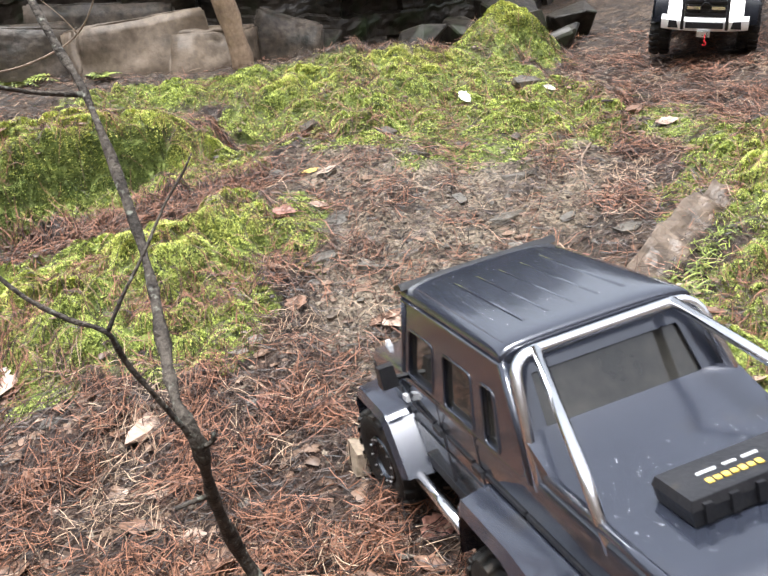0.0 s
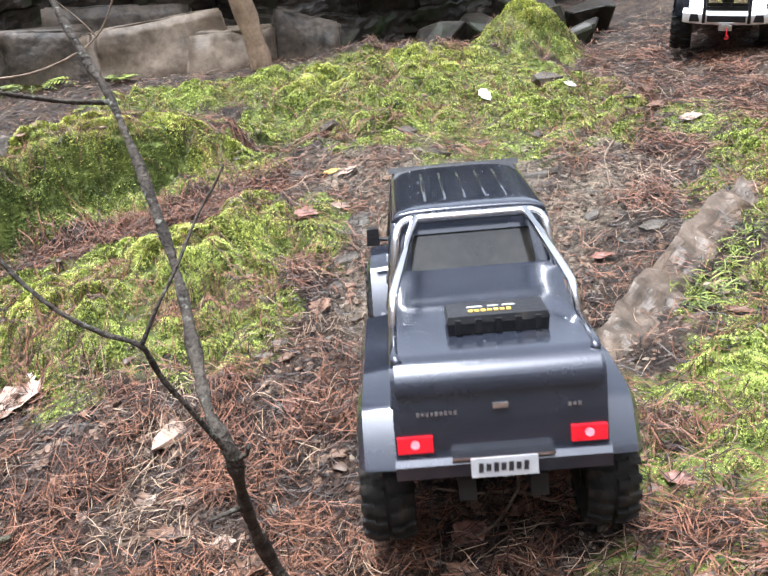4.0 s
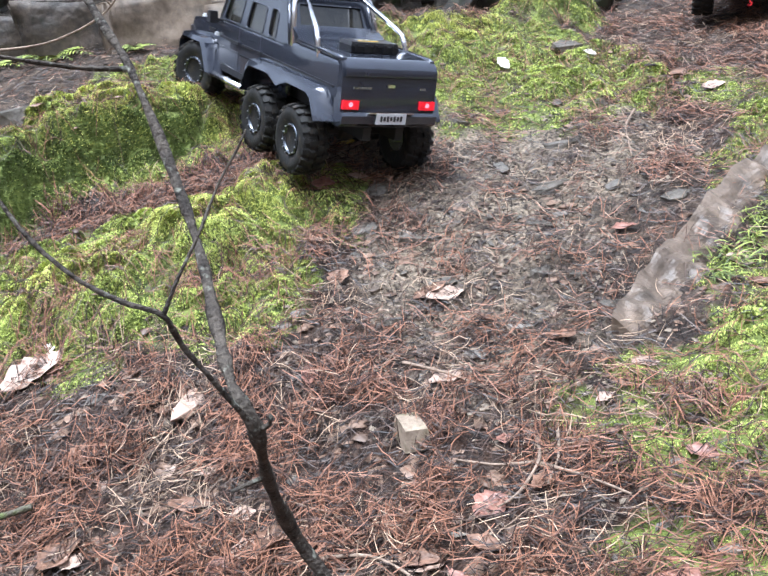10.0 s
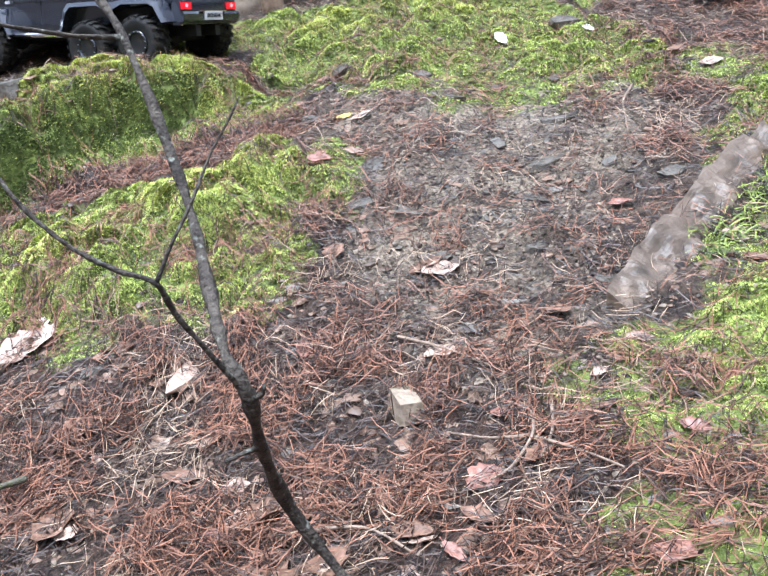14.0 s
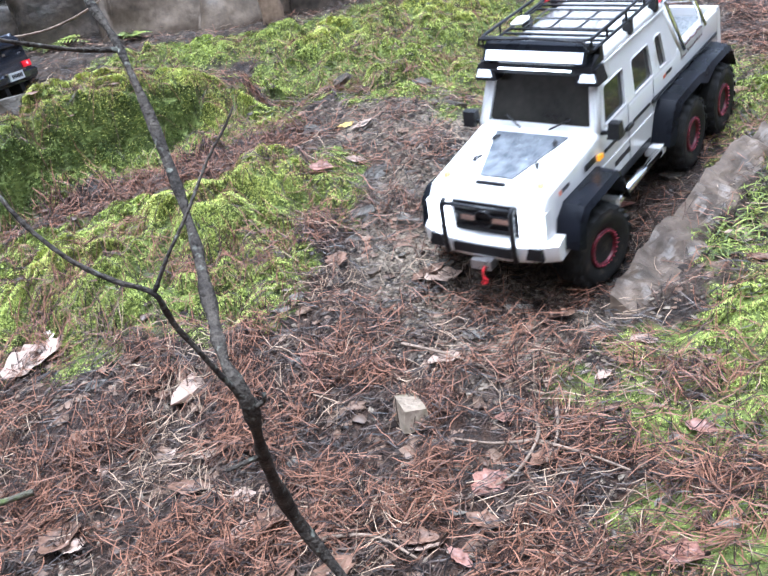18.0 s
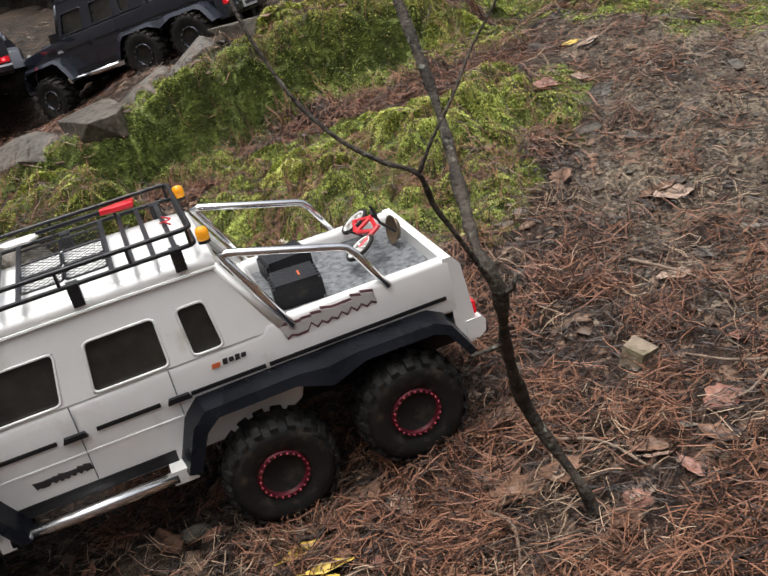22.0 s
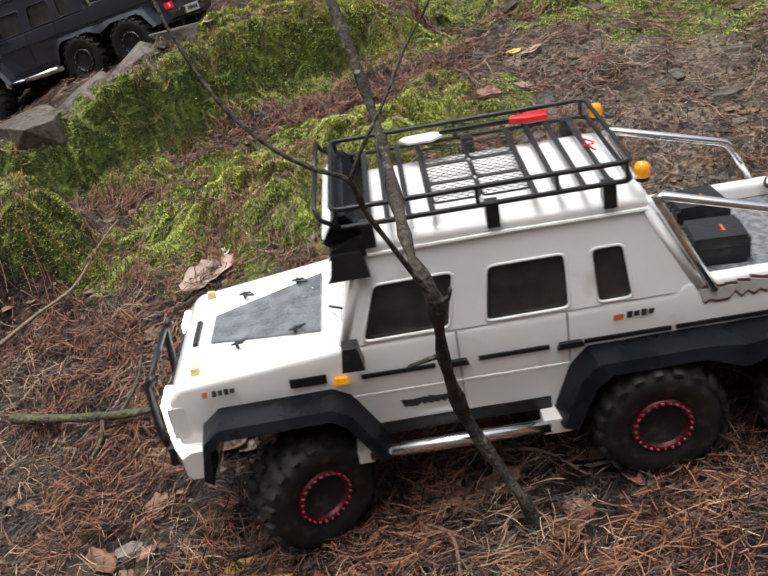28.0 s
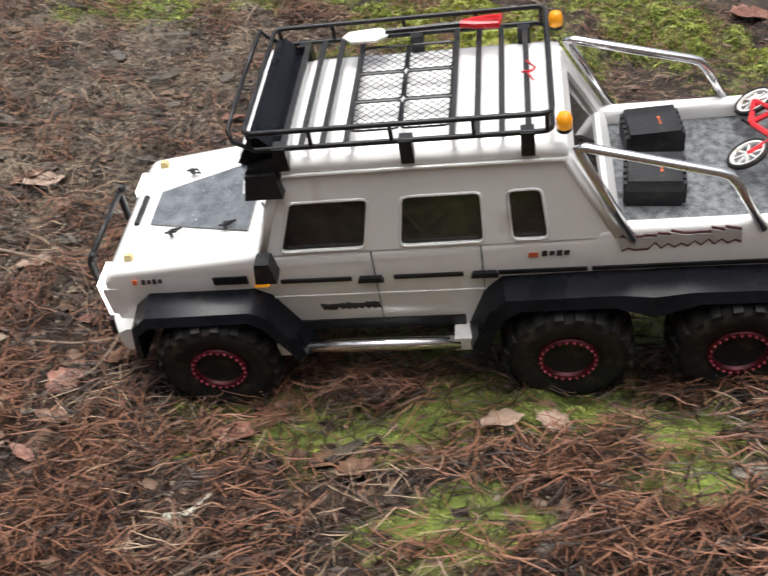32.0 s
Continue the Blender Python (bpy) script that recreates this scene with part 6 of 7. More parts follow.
# cliff behind: layered wall along a bent line
LINE = ((-9.0, 5.5), (-3.0, 3.5), (-1.5, 2.86), (-0.70, 2.60), (-0.15, 2.56), (0.16, 2.72), (0.50, 2.95), (0.78, 3.5), (1.3, 4.2), (4.0, 5.5), (9.0, 8.0))
lens = [0.0]
for a, b in zip(LINE[:-1], LINE[1:]):
    lens.append(lens[-1] + math.hypot(b[0] - a[0], b[1] - a[1]))
us = np.concatenate([np.linspace(0, 7.2, 60), np.linspace(7.25, 11.0, 300), np.linspace(11.1, lens[-1], 60)])
hs = np.concatenate([np.linspace(-0.2, 0.36, 84), np.linspace(0.38, 0.56, 8)])
foot = ground_z(np.interp(us, lens, [p[0] for p in LINE]), np.interp(us, lens, [p[1] for p in LINE]))
cx = np.interp(us, lens, [p[0] for p in LINE])
cy = np.interp(us, lens, [p[1] for p in LINE])
verts = []
for h in hs:
    for u, x, y, z0 in zip(us, cx, cy, foot):
        layer_no = math.floor(h * 14 + 1.2 * noise.noise(Vector((u * 0.7, 0, 3))) + 0.15 * u)
        step = 0.036 * (noise.cell(Vector((layer_no * 1.0, math.floor(u * 5 + layer_no * 0.37), 0.5))) - 0.5)
        d = step + 0.05 * noise.noise(Vector((u * 2.2, h * 3, 0))) + 0.018 * noise.noise(Vector((u * 9, h * 14, 2))) + 0.006 * noise.noise(Vector((u * 40, h * 60, 4)))
        verts.append((x - 0.2 * d, y + d + 0.10 * min(max(0.0, h), 0.10) - 0.10 * max(0.0, h - 0.10), z0 + h))
nu, nh = len(us), len(hs)
idx = np.arange(nu * nh).reshape(nh, nu)
quads = np.stack([idx[:-1, :-1], idx[:-1, 1:], idx[1:, 1:], idx[1:, :-1]], -1).reshape(-1, 4)
me = bpy.data.meshes.new("cliff")
me.from_pydata(verts, [], quads.tolist())
me.materials.append(CLIFF)
tagged(new("cliff", me), "dark wet layered rock face behind the bank", "cliff", kind="structure")
def cliff_slab(seed, w, h):
    """A squarish block with uneven corners, worn edges and a cracked face."""
    rnd = random.Random(seed)
    bm = bmesh.new()
    for v in box(bm, -w / 2, w / 2, -0.045, 0.045, -h / 2, h / 2, (w * 0.05, 0.006)):
        v.co += Vector((rnd.uniform(-0.15, 0.15) * w, rnd.uniform(-0.020, 0.020), rnd.uniform(-0.22, 0.22) * h))
    bmesh.ops.bevel(bm, geom=bm.edges[:], offset=0.007, segments=2, affect='EDGES', clamp_overlap=True)
    bmesh.ops.triangulate(bm, faces=bm.faces[:])
    for longest in (0.08, 0.04, 0.02):
        bmesh.ops.subdivide_edges(bm, edges=[e for e in bm.edges if e.calc_length() > longest], cuts=1)
        bmesh.ops.triangulate(bm, faces=bm.faces[:])
    for v in bm.verts:
        crack = abs(noise.noise(Vector((v.co.x * 7 + seed, v.co.z * 4, 0))))
        v.co.y += 0.016 * noise.noise(v.co * 10 + Vector((seed, 0, 0))) + (0.012 if crack < 0.06 else 0.0) + 0.007 * noise.noise(v.co * 38)
    return bm


SLABS = ((-0.72, 2.50, 0.30, 0.16, 8), (-0.46, 2.44, 0.34, 0.15, 4), (-0.28, 2.42, 0.20, 0.14, -3), (-0.58, 2.53, 0.36, 0.22, 2), (-0.86, 2.56, 0.22, 0.14, 14), (-0.10, 2.50, 0.18, 0.16, -8), (-1.05, 2.62, 0.26, 0.18, 18))
for k, (x, y, w, h, turn) in enumerate(SLABS):
    ob = part("cliff_slab", cliff_slab(500 + k, w, h), CLIFF_TAN if k in (1, 2) else CLIFF_SLAB, None, smooth=True)
    tagged(ob, "smooth tan rock slab at the foot of the cliff" if k in (1, 2) else "cracked wet brown rock slab at the foot of the cliff", "rock", "cliff slabs")
    ob.matrix_basis = pose(x, y, float(ground_z(x, y)) + h * 0.25, -18, 3 * (k % 3) - 3, turn)
DARK_ROCKS = ((0.62, 2.55, 0.16), (0.50, 2.62, 0.20), (0.70, 2.72, 0.18), (0.58, 2.80, 0.24), (0.40, 2.66, 0.18), (0.25, 2.55, 0.16), (-0.02, 2.55, 0.14))
for k, (x, y, w) in enumerate(DARK_ROCKS):
    ob = part("cliff_boulder", rock_mesh("boulder", 540 + k, w, w * 0.8, w * 0.7, 18, 0.0), CLIFF, None)
    tagged(ob, "dark broken boulder below the cliff", "rock", "cliff boulders")
    ob.matrix_basis = on_ground(x, y, 40 * k, -w * 0.15)
pine = tagged(empty("pine_tree"), "straight pine trunk with flaking pale bark", "tree")
limb("trunk", ((-0.185, 2.30, 0.60), (-0.20, 2.305, 0.70), (-0.235, 2.31, 0.90), (-0.30, 2.33, 1.4), (-0.42, 2.36, 2.4), (-0.5, 2.4, 3.4)), 0.030, 0.016, BARK_PINE, pine, "", 0.05)
for k in range(8):
    a = k * 2.4
    z = 1.9 + 0.18 * k
    x = -0.36 - 0.06 * (z - 1.9)
    limb("branch", ((x, 2.35, z), (x + 0.25 * math.cos(a), 2.35 + 0.25 * math.sin(a), z + 0.05), (x + 0.5 * math.cos(a), 2.35 + 0.5 * math.sin(a), z - 0.03)), 0.008, 0.002, BARK_PINE, pine)
bare = tagged(empty("thin_branch"), "thin bare grey branch hanging before the cliff", "branch")
limb("stem", ((-0.95, 2.25, 0.72), (-0.72, 2.10, 0.735), (-0.60, 2.05, 0.76), (-0.50, 2.02, 0.81), (-0.44, 2.0, 0.90), (-0.42, 2.0, 1.0)), 0.003, 0.0014, TWIG, bare)
limb("shoot", ((-0.50, 2.02, 0.81), (-0.53, 2.02, 0.85), (-0.58, 2.02, 0.90)), 0.0016, 0.0008, TWIG, bare)


def fern(x, y, fronds, size, seed, label):
    """A small fern: arching stems with paired leaflets."""
    rnd = random.Random(seed)
    f = tagged(empty("fern"), label, "fern")
    z0 = float(ground_z(x, y)) + 0.004
    for k in range(fronds):
        a = 2 * math.pi * k / fronds + rnd.uniform(-0.4, 0.4)
        ln = size * rnd.uniform(0.7, 1.15)
        bm = bmesh.new()
        pts = [Vector((x + math.cos(a) * ln * t, y + math.sin(a) * ln * t, z0 + ln * (0.75 * t - 0.65 * t * t))) for t in (0, 0.25, 0.5, 0.75, 1.0)]
        tube(bm, pts, 0.0008, 4)
        side = Vector((-math.sin(a), math.cos(a), 0))
        along = Vector((math.cos(a), math.sin(a), 0))
        for i in range(1, 14):
            t = i / 14
            p = Vector((x + math.cos(a) * ln * t, y + math.sin(a) * ln * t, z0 + ln * (0.75 * t - 0.65 * t * t) + 0.0006))
            w = ln * 0.26 * math.sin(math.pi * (0.15 + 0.82 * t))
            for s in (1, -1):
                q = [p - along * 0.002, p + side * s * w * 0.6 - along * 0.001 + Vector((0, 0, -0.1 * w)), p + side * s * w + along * 0.004 + Vector((0, 0, -0.25 * w)), p + side * s * w * 0.5 + along * 0.006]
                bm.faces.new([bm.verts.new(c) for c in q])
        part("frond", bm, FERN, f)
    return f



def grass_tuft(x, y, blades, size, seed):
    """A tuft of thin arching blades."""
    rnd = random.Random(seed)
    bm = bmesh.new()
    for _ in range(blades):
        a, ln = rnd.uniform(0, 2 * math.pi), size * rnd.uniform(0.5, 1.2)
        fx, fy = x + rnd.gauss(0, size * 0.45), y + rnd.gauss(0, size * 0.45)
        z0 = float(ground_z(fx, fy)) + 0.006
        w, rise = rnd.uniform(0.0008, 0.0015), rnd.uniform(0.3, 0.9)
        row = []
        for k in range(4):
            t = k / 3
            c = Vector((fx + math.cos(a) * ln * t, fy + math.sin(a) * ln * t, z0 + ln * (rise * t - 0.55 * t * t)))
            side = Vector((-math.sin(a), math.cos(a), 0.3)) * w * (1 - 0.8 * t)
            row.append((bm.verts.new(c + side), bm.verts.new(c - side)))
        for p, q in zip(row[:-1], row[1:]):
            bm.faces.new((p[0], p[1], q[1], q[0]))
    tagged(part("grass_tuft", bm, FERN, None), "small green grass tuft growing on the slab", "grass", "grass tufts")


for k, (x, y, blades, size) in enumerate(((0.452, 1.128, 90, 0.030), (0.485, 1.160, 80, 0.028), (0.425, 1.095, 60, 0.024), (0.520, 1.205, 70, 0.026), (0.400, 1.140, 40, 0.018), (0.55, 1.235, 60, 0.024))):
    grass_tuft(x, y, blades, size, 60 + k)
fern(-0.78, 2.42, 8, 0.13, 3, "green fern below the cliff")
fern(-0.95, 2.46, 7, 0.12, 4, "green fern below the cliff")
fern(-0.55, 2.36, 6, 0.05, 5, "green fern below the cliff")

# ---- loose cover that nobody could count ----
rng = np.random.default_rng(7)


def sampled(values, step=GSTEP):
    """A quick nearest look-up of values that stand on the dense part of the ground's grid."""
    i0, j0 = int(np.searchsorted(gx, -1.7 + 1e-6)), int(np.searchsorted(gy, 1e-6))

    def at(x, y):
        i = np.clip(np.round((x + 1.7) / step).astype(int) + i0, 0, len(gx) - 1)
        j = np.clip(np.round(y / step).astype(int) + j0, 0, len(gy) - 1)
        return values[j, i]
    return at


moss_at, needle_at, track_at = sampled(cm), sampled(cn), sampled(ct)
broad = GZ.copy()
for _ in range(12):
    broad[1:-1, 1:-1] = (broad[:-2, 1:-1] + broad[2:, 1:-1] + broad[1:-1, :-2] + broad[1:-1, 2:]) / 4
grade_y, grade_x = np.gradient(broad, gy, gx)
grade_at = sampled(np.hypot(grade_x, grade_y))
slope_x, slope_y = sampled(grade_x), sampled(grade_y)
cushion_at = sampled(cushion(GX, GY))


def scatter(count, weight, x0=-1.6, x1=1.4, y0=0.18, y1=2.75):
    """Random places, thinned by a weight between 0 and 1."""
    out = np.zeros((0, 2))
    while len(out) < count:
        p = np.stack([rng.uniform(x0, x1, count * 2), rng.uniform(y0, y1, count * 2)], 1)
        keep = rng.uniform(0, 1, len(p)) < weight(p[:, 0], p[:, 1])
        out = np.concatenate([out, p[keep]])
    return out[:count]


def stuff(name, verts, faces, material, label, category):
    d = bpy.data.meshes.new(name)
    n, k = faces.shape
    d.vertices.add(len(verts))
    d.vertices.foreach_set("co", verts.astype(np.float32).reshape(-1))
    d.loops.add(n * k)
    d.loops.foreach_set("vertex_index", faces.astype(np.int32).reshape(-1))
    d.polygons.add(n)
    d.polygons.foreach_set("loop_start", np.arange(0, n * k, k, dtype=np.int32))
    d.update(calc_edges=True)
    d.materials.append(material)
    return tagged(new(name, d), label, category, kind="stuff")


def strands(name, count, weight, length, width, lift, material, label):
    """Fallen needles: thin bent strips lying on the ground."""
    p = scatter(count, weight)
    n = len(p)
    yaw = rng.uniform(0, 2 * math.pi, n) + 0.0
    ln = rng.uniform(0.55, 1.25, n) * length
    bend = rng.normal(0, 0.2, n)
    base = rng.uniform(0.0005, lift, n)
    tip = np.clip(rng.normal(0, 0.3, n) * lift, -0.005, 0.005)
    vs = []
    for k in range(4):
        t = k / 3 - 0.5
        a = yaw + bend * t
        x = p[:, 0] + np.cos(a) * ln * t
        y = p[:, 1] + np.sin(a) * ln * t
        z = ground_z(x, y) + np.maximum(0.0008, base + tip * t * 2)
        w = width * (1.0 if 0 < k < 3 else 0.55)
        ox, oy = -np.sin(a) * w / 2, np.cos(a) * w / 2
        vs.append(np.stack([x + ox, y + oy, z], 1))
        vs.append(np.stack([x - ox, y - oy, z + width * 0.5], 1))
    v = np.stack(vs, 1).reshape(-1, 3)
    b = np.arange(n)[:, None] * 8
    f = np.concatenate([b + np.array([2 * k, 2 * k + 1, 2 * k + 3, 2 * k + 2]) for k in range(3)])
    return stuff(name, v, f, material, label, "pine needles")


def sprigs(name, count, weight, height, width, material, label):
    """Moss: three small blades to a sprig, leaning out from the slope that they grow on."""
    p = scatter(count, weight)
    n = len(p)
    z0 = ground_z(p[:, 0], p[:, 1])
    clump = 0.45 + 0.85 * cushion_at(p[:, 0], p[:, 1])
    fine = np.clip(np.hypot(p[:, 0], p[:, 1]) / 1.25, 0.45, 1.0)
    out = np.stack([-slope_x(p[:, 0], p[:, 1]), -slope_y(p[:, 0], p[:, 1]), np.full(n, 0.8)], 1)
    out /= np.linalg.norm(out, axis=1)[:, None]
    foot = np.stack([p[:, 0], p[:, 1], z0 - 0.001], 1)
    vs = []
    for k in range(3):
        a = rng.uniform(0, 2 * math.pi, n)
        h = height * fine * clump * rng.uniform(0.5, 1.4, n)
        lean = rng.uniform(0.6, 1.6, n) * h
        w = width * fine * rng.uniform(0.6, 1.3, n) / 2
        side = np.stack([-np.sin(a) * w, np.cos(a) * w, np.zeros(n)], 1)
        way = np.stack([np.cos(a) * lean, np.sin(a) * lean, np.zeros(n)], 1)
        way = way - out * np.sum(way * out, 1)[:, None]
        vs += [foot + side, foot - side, foot + way + out * h[:, None]]
    v = np.stack(vs, 1).reshape(-1, 3)
    b = np.arange(n)[:, None] * 9
    f = np.concatenate([b + np.array([3 * k, 3 * k + 1, 3 * k + 2]) for k in range(3)])
    return stuff(name, v, f, material, label, "moss")


def chips(name, count, weight, lo, hi, flat, material, label, category):
    """Small angular bits half sunk in the ground."""
    p = scatter(count, weight)
    n = len(p)
    z0 = ground_z(p[:, 0], p[:, 1])
    s = lo + (hi - lo) * rng.uniform(0, 1, n) ** 3
    a = rng.uniform(0, 2 * math.pi, n)
    vs = []
    for cx, cy, cz in ((-1, -1, -0.3), (1, -1, -0.3), (1, 1, -0.3), (-1, 1, -0.3), (-0.7, -0.7, 1), (0.7, -0.7, 1), (0.7, 0.7, 1), (-0.7, 0.7, 1)):
        x = (cx + rng.normal(0, 0.25, n)) * s / 2
        y = (cy * 0.7 + rng.normal(0, 0.25, n)) * s / 2
        z = (cz + rng.normal(0, 0.35, n)) * s * flat
        vs.append(np.stack([p[:, 0] + x * np.cos(a) - y * np.sin(a), p[:, 1] + x * np.sin(a) + y * np.cos(a), z0 + z], 1))
    v = np.stack(vs, 1).reshape(-1, 3)
    b = np.arange(n)[:, None] * 8
    f = np.concatenate([b + np.array(q) for q in ((4, 5, 6, 7), (0, 1, 5, 4), (1, 2, 6, 5), (2, 3, 7, 6), (3, 0, 4, 7))])
    return stuff(name, v, f, material, label, category)


def near(x, y):
    return np.clip(1.6 - 0.55 * np.hypot(x, y), 0.25, 1.0)


# Steep faces take the darker moss that stands in for their shade.
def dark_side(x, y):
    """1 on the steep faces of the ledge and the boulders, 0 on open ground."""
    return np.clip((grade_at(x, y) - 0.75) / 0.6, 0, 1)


thin_at = sampled(blobs(GX, GY, THIN_MOSS) * (1 - blobs(GX, GY, MOSS_SPOTS)))


def bare(x, y):
    return 1 - 0.85 * np.clip(moss_at(x, y), 0, 1)


strands("needle_litter", 66000, lambda x, y: (0.08 + needle_at(x, y)) * near(x, y) * (1 - 0.8 * dark_side(x, y)) * np.clip(1.7 * clumps(x, y) - 0.45, 0.03, 1) * bare(x, y), 0.034, 0.0009, 0.017, NEEDLE, "rust-red fallen pine needles")
strands("wet_needle_litter", 60000, lambda x, y: (0.28 + 0.5 * needle_at(x, y)) * near(x, y) * (1 - 0.8 * dark_side(x, y)) * (0.25 + 0.75 * clumps(y + 3, x)) * bare(x, y), 0.030, 0.0009, 0.009, NEEDLE_DARK, "dark wet fallen pine needles")
strands("dry_needle_litter", 17000, lambda x, y: (0.16 + 0.6 * needle_at(x, y)) * near(x, y) * (1 - 0.8 * dark_side(x, y)) * np.clip(2 * clumps(x + 5, y) - 0.6, 0.05, 1) * bare(x, y), 0.032, 0.0008, 0.015, NEEDLE_DRY, "pale straw-coloured dry pine needles")
strands("needles_on_moss", 17000, lambda x, y: np.clip(moss_at(x, y), 0, 1) * near(x, y) * np.clip(1.25 - 1.2 * cushion_at(x, y), 0.05, 1) * (0.1 + clumps(x + 0.3, y)) * (1 - 0.95 * dark_side(x, y)), 0.034, 0.0009, 0.010, NEEDLE, "loose pine needles caught in the moss")
# Bright sprigs thin out on steep faces; darker ones paint shade there.
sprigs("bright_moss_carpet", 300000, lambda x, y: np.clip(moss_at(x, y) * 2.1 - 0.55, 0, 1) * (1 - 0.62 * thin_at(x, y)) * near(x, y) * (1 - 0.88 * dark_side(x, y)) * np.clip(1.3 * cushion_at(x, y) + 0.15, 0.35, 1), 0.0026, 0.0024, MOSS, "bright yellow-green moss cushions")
# Thicker in creases, so the dark colour paints their shade too.
sprigs("dark_shade_moss_carpet", 150000, lambda x, y: np.clip(moss_at(x, y) * 1.6 - 0.1, 0, 1) * near(x, y) * (0.15 + 0.85 * dark_side(x, y)) * (1.1 - 0.6 * cushion_at(x, y)), 0.0028, 0.0026, MOSS_SHADE, "dark green moss on the banks, its colour also painting their shade")
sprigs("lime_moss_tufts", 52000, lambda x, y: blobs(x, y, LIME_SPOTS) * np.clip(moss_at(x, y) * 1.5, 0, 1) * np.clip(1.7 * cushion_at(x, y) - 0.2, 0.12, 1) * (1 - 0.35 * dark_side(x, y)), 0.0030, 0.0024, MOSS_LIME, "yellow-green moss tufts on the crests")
strands("gully_needle_litter", 9000, lambda x, y: blobs(x, y, NEEDLE_SPOTS[:2]) * (0.3 + clumps(x, y)), 0.030, 0.0010, 0.014, NEEDLE, "orange pine needles drifted into the hollows")
chips("track_gravel", 26000, lambda x, y: (0.16 + track_at(x, y)) * near(x, y) * (1 - moss_at(x, y)) * (0.15 + clumps(x, y + 2)), 0.002, 0.009, 0.26, GRIT, "small stones and grit of the track", "gravel")
chips("leaf_fragments", 14000, lambda x, y: (0.25 + 0.4 * needle_at(x, y) + 0.2 * track_at(x, y)) * near(x, y) * (1 - 0.9 * moss_at(x, y)) * (0.15 + clumps(x + 8, y)), 0.004, 0.020, 0.09, FLAKE, "scraps of dead leaf and bark", "leaf scraps")

# ---- ways of the moving things: seconds, place, turn ----
WHITE_WAY = [
    (0, 0.8804, 2.1962, 0.6322, -3.76, 6.20, -112.78),
    (14.8, 0.8804, 2.1962, 0.6322, -3.76, 6.20, -112.78),
    (16.5, 0.5614, 1.5526, 0.5750, -0.30, 8.14, -125.44),
    (17, 0.4399, 1.4390, 0.5400, 2.36, 8.28, -121.26),
    (17.5, 0.3066, 1.2854, 0.4966, 0.18, 9.64, -123.61),
    (18, 0.1921, 1.1538, 0.4788, -0.96, 8.19, -127.72),
    (18.5, 0.0776, 1.0399, 0.4713, -2.90, 3.06, -131.51),
    (19, -0.0107, 0.9643, 0.4653, 0.35, -1.37, -129.42),
    (19.5, -0.1292, 0.8635, 0.4650, -0.81, -2.63, -134.02),
    (20, -0.2720, 0.7418, 0.4467, -1.38, -0.06, -138.88),
    (20.5, -0.4204, 0.6716, 0.4008, 0.76, 4.02, -139.77),
    (21, -0.5626, 0.6069, 0.3870, 0.75, 5.65, -146.66),
    (21.5, -0.6316, 0.5761, 0.3982, 1.87, 2.36, -149.34),
    (22, -0.6367, 0.5767, 0.3962, 1.73, 2.54, -150.31),
    (22.5, -0.6383, 0.5764, 0.3952, 1.24, 2.87, -150.74),
    (23, -0.6261, 0.5907, 0.3896, -0.38, 4.10, -153.76),
    (23.5, -0.6052, 0.6261, 0.3916, -2.08, 4.23, -158.58),
    (24, -0.5798, 0.6851, 0.3875, -5.81, 5.40, -164.33),
    (24.5, -0.5397, 0.7043, 0.3960, -7.89, 5.95, -169.39),
    (26.5, -0.3842, 0.6576, 0.3985, -1.55, 6.40, -165.34),
    (27, -0.3411, 0.6783, 0.3975, 0.72, 6.13, -171.38),
    (27.5, -0.3006, 0.6999, 0.4069, -0.26, 4.58, -173.24),
    (28, -0.2551, 0.6986, 0.4322, -2.51, 0.52, -170.90),
    (28.5, -0.1859, 0.7483, 0.4325, -6.35, 0.55, -176.95),
    (29, -0.1333, 0.7601, 0.4488, -3.55, 0.68, -182.72),
    (29.5, -0.0451, 0.7855, 0.4498, -7.70, 2.92, -188.64),
    (30, 0.0350, 0.7920, 0.4549, -7.66, 4.95, -193.30),
    (30.5, 0.1106, 0.7837, 0.4593, -11.57, 6.98, -198.80),
    (31, 0.1850, 0.7752, 0.4569, -12.11, 9.80, -203.34),
    (31.5, 0.2436, 0.7593, 0.4692, -14.35, 9.58, -205.90),
    (32, 0.2665, 0.7525, 0.4692, -16.72, 9.24, -206.25),
]
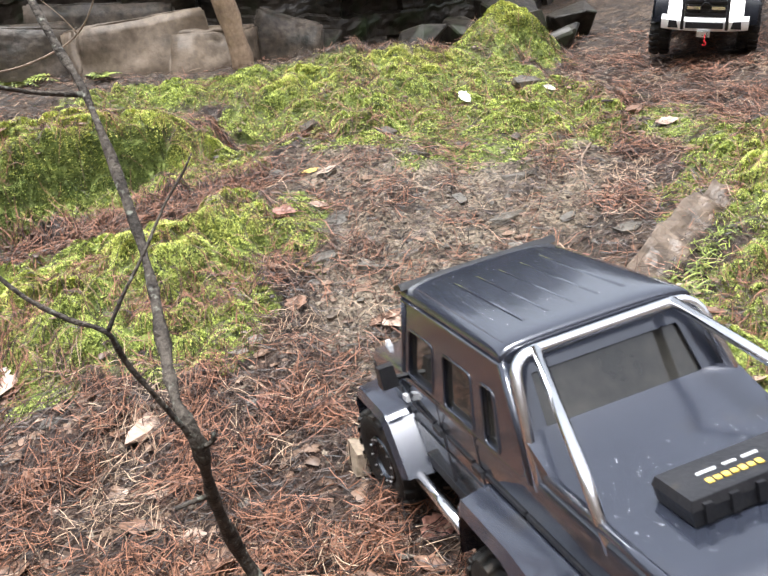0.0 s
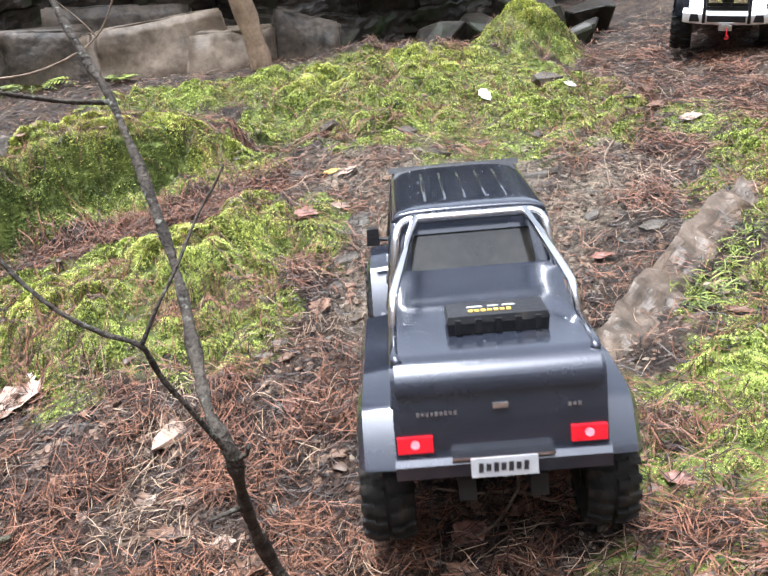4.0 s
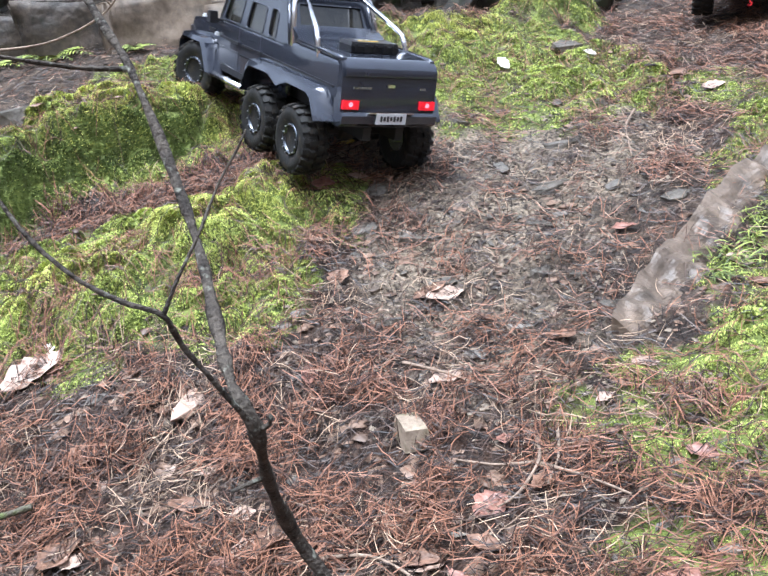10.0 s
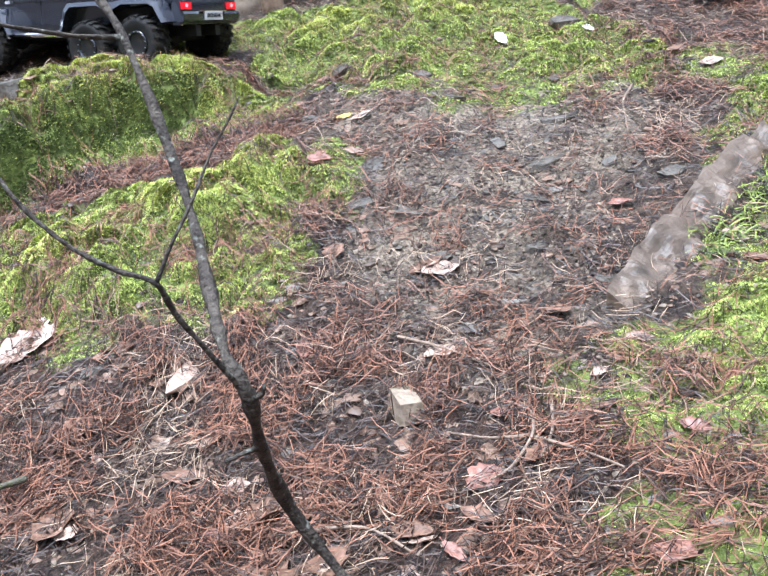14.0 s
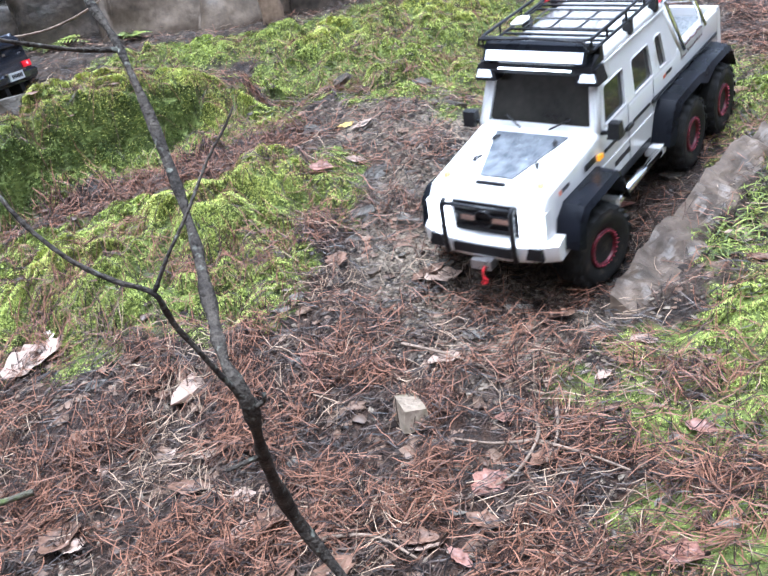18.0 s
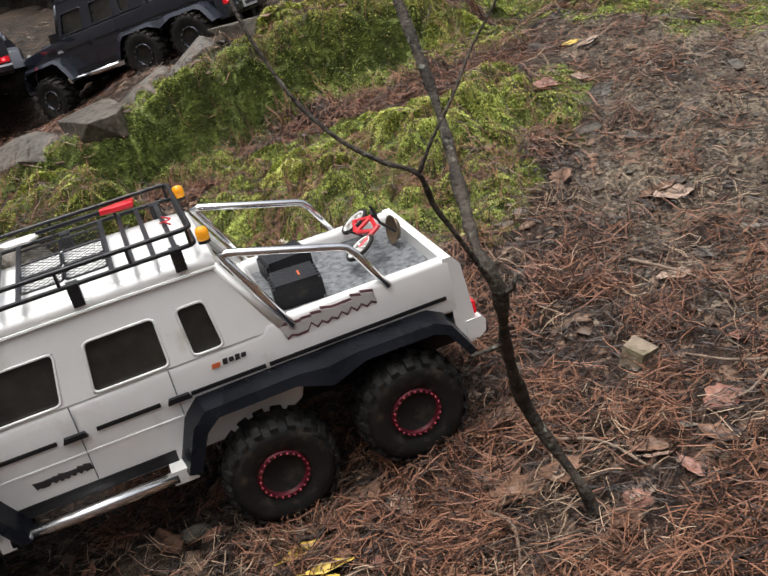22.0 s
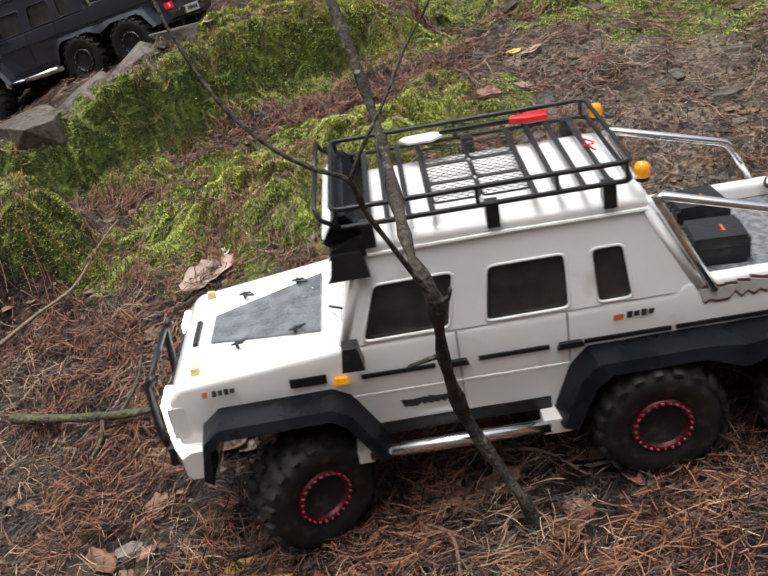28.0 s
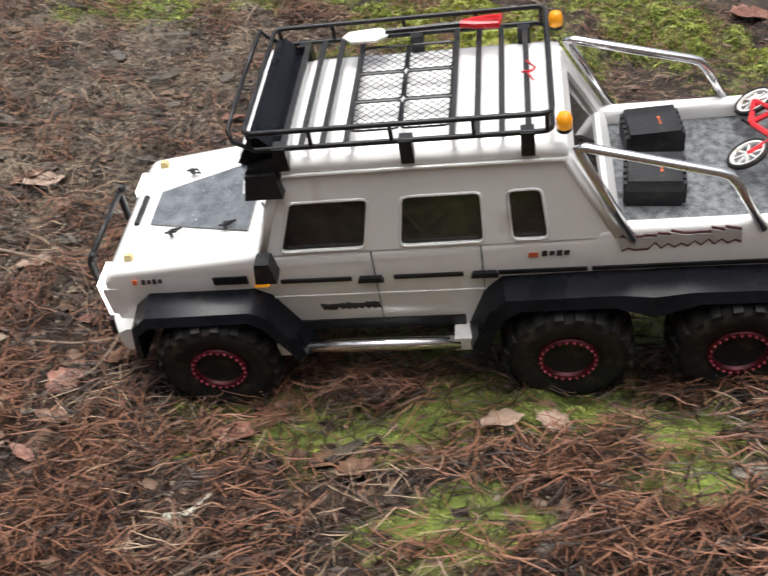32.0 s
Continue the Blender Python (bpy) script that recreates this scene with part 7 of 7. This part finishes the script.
BLACK_WAY = [
    (0, 0.1504, 0.8241, 0.4333, -7.53, 9.04, 103.21),
    (0.5, 0.1019, 0.8891, 0.4307, -6.60, 7.83, 105.61),
    (1, 0.0871, 0.9413, 0.4351, -5.13, 6.80, 103.69),
    (1.5, 0.0816, 0.9644, 0.4361, -4.13, 5.75, 102.44),
    (2, 0.0821, 0.9668, 0.4345, -4.32, 5.79, 102.44),
    (2.5, 0.0808, 0.9708, 0.4358, -3.93, 5.48, 102.09),
    (4.5, 0.1274, 1.2220, 0.4513, 2.70, 4.35, 84.83),
    (5, 0.1111, 1.2903, 0.4543, 5.53, 3.36, 85.45),
    (5.5, 0.0906, 1.3488, 0.4783, 5.46, -0.27, 88.32),
    (6, 0.0785, 1.4141, 0.4997, 3.43, -3.33, 89.29),
    (6.5, 0.0692, 1.4739, 0.5207, 5.80, -5.69, 89.53),
    (7, 0.0730, 1.5179, 0.5292, 8.34, -6.37, 86.94),
    (7.5, 0.0577, 1.5824, 0.5352, 10.65, -6.09, 89.10),
    (8, 0.0173, 1.6528, 0.5413, 12.29, -5.29, 93.77),
    (8.5, -0.0332, 1.7130, 0.5655, 13.08, -6.10, 99.72),
    (9, -0.0946, 1.7635, 0.5787, 8.42, -5.00, 105.40),
    (9.5, -0.1552, 1.8276, 0.5992, 11.37, -5.16, 110.74),
    (10, -0.2479, 1.8718, 0.6071, 12.23, -4.93, 118.56),
    (10.5, -0.3455, 1.9444, 0.6216, 11.50, -3.60, 129.04),
    (11, -0.4382, 2.0204, 0.6284, 12.97, -1.64, 135.98),
    (11.5, -0.4630, 2.0404, 0.6292, 12.71, -2.03, 137.77),
    (12, -0.4988, 2.0218, 0.6292, 13.23, -0.93, 140.90),
    (12.5, -0.5507, 2.0779, 0.6313, 11.97, 0.23, 143.14),
    (13, -0.6137, 2.0856, 0.6344, 8.90, 0.09, 146.18),
    (13.5, -0.6759, 2.1174, 0.6344, 9.12, -0.64, 148.90),
    (14, -0.7479, 2.1810, 0.6099, 9.83, 1.50, 148.92),
    (14.5, -0.8364, 2.2269, 0.5776, 6.14, 3.50, 152.36),
    (17, -1.2110, 2.1110, 0.4550, 2.43, 11.61, 167.63),
    (32, -1.2110, 2.1110, 0.4550, 2.43, 11.61, 167.63),
]
WHITE_STEER = ((0, 0), (16, 0), (17.5, -12), (19, -18), (20, -12), (22.5, -10), (24, 30), (26.5, 26), (28, 30), (29, 32), (30.5, 30), (31.3, 20), (32, 3))
BLACK_STEER = ((0, 8), (2, 15), (4.5, -4), (6, 6), (7.5, 20), (9.5, 24), (11, 15), (14, 5), (17, -6), (32, -6))


def keyed(rows):
    return [(r[0], pose(*r[1:])) for r in rows]


def spring(m, x, side):
    """How far a wheel rises or drops on its suspension to meet the ground."""
    foot = m @ Vector((x, side * 0.096, HUB_Z - WHEEL_R))
    return max(-0.016, min(0.006 if x > -0.1 else 0.012, float(ground_z(foot.x, foot.y)) - foot.z))


def rolling(rows, wheels, steer):
    """Turns each wheel by the way that its truck has gone, steers it about its kingpin and lets it follow the ground."""
    turn, out, last = 0.0, [], None
    for t, *p in rows:
        m = pose(*p)
        if last is not None:
            d = m.translation - last.translation
            turn += d.dot((last.to_3x3() @ Vector((1, 0, 0)))) / WHEEL_R
        out.append((t, turn, m))
        last = m
    for k, w in enumerate(wheels):
        x, side = AXLES[k // 2], 1 if k % 2 == 0 else -1
        arm = side * (0.096 - KINGPIN) if k < 2 else 0.0
        keys, prev = [], None
        for t, a, m in out:
            s = float(np.interp(t, [q[0] for q in steer], [q[1] for q in steer])) if k < 2 else 0.0
            z = HUB_Z + spring(m, x, side)
            steps = 1 if prev is None else int(abs(a - prev[1]) / 1.2) + 1
            for i in range(1, steps + 1):
                f = i / steps
                t0, a0, s0, z0 = prev or (t, a, s, z)
                keys.append((t0 + (t - t0) * f, Matrix.Translation((x, side * 0.096 - arm, z0 + (z - z0) * f)) @ Matrix.Rotation(radians(s0 + (s - s0) * f), 4, 'Z') @ Matrix.Translation((0, arm, 0)) @ Matrix.Rotation(a0 + (a - a0) * f, 4, 'Y')))
            prev = (t, a, s, z)
        walk(w, keys)


def motions():
    for thing, rows, wheels, steer in ((white_truck, WHITE_WAY, white_wheels, WHITE_STEER), (black_truck, BLACK_WAY, black_wheels, BLACK_STEER)):
        walk(thing, keyed(rows))
        rolling(rows, wheels, steer)
    for thing, offset in LOAD_WHITE:
        walk(thing, [(t, m @ offset) for t, m in keyed(WHITE_WAY)])
    for thing, offset in LOAD_BLACK:
        walk(thing, [(t, m @ offset) for t, m in keyed(BLACK_WAY)])
    walk(split_block, keyed(BLOCK_WAY))


motions()
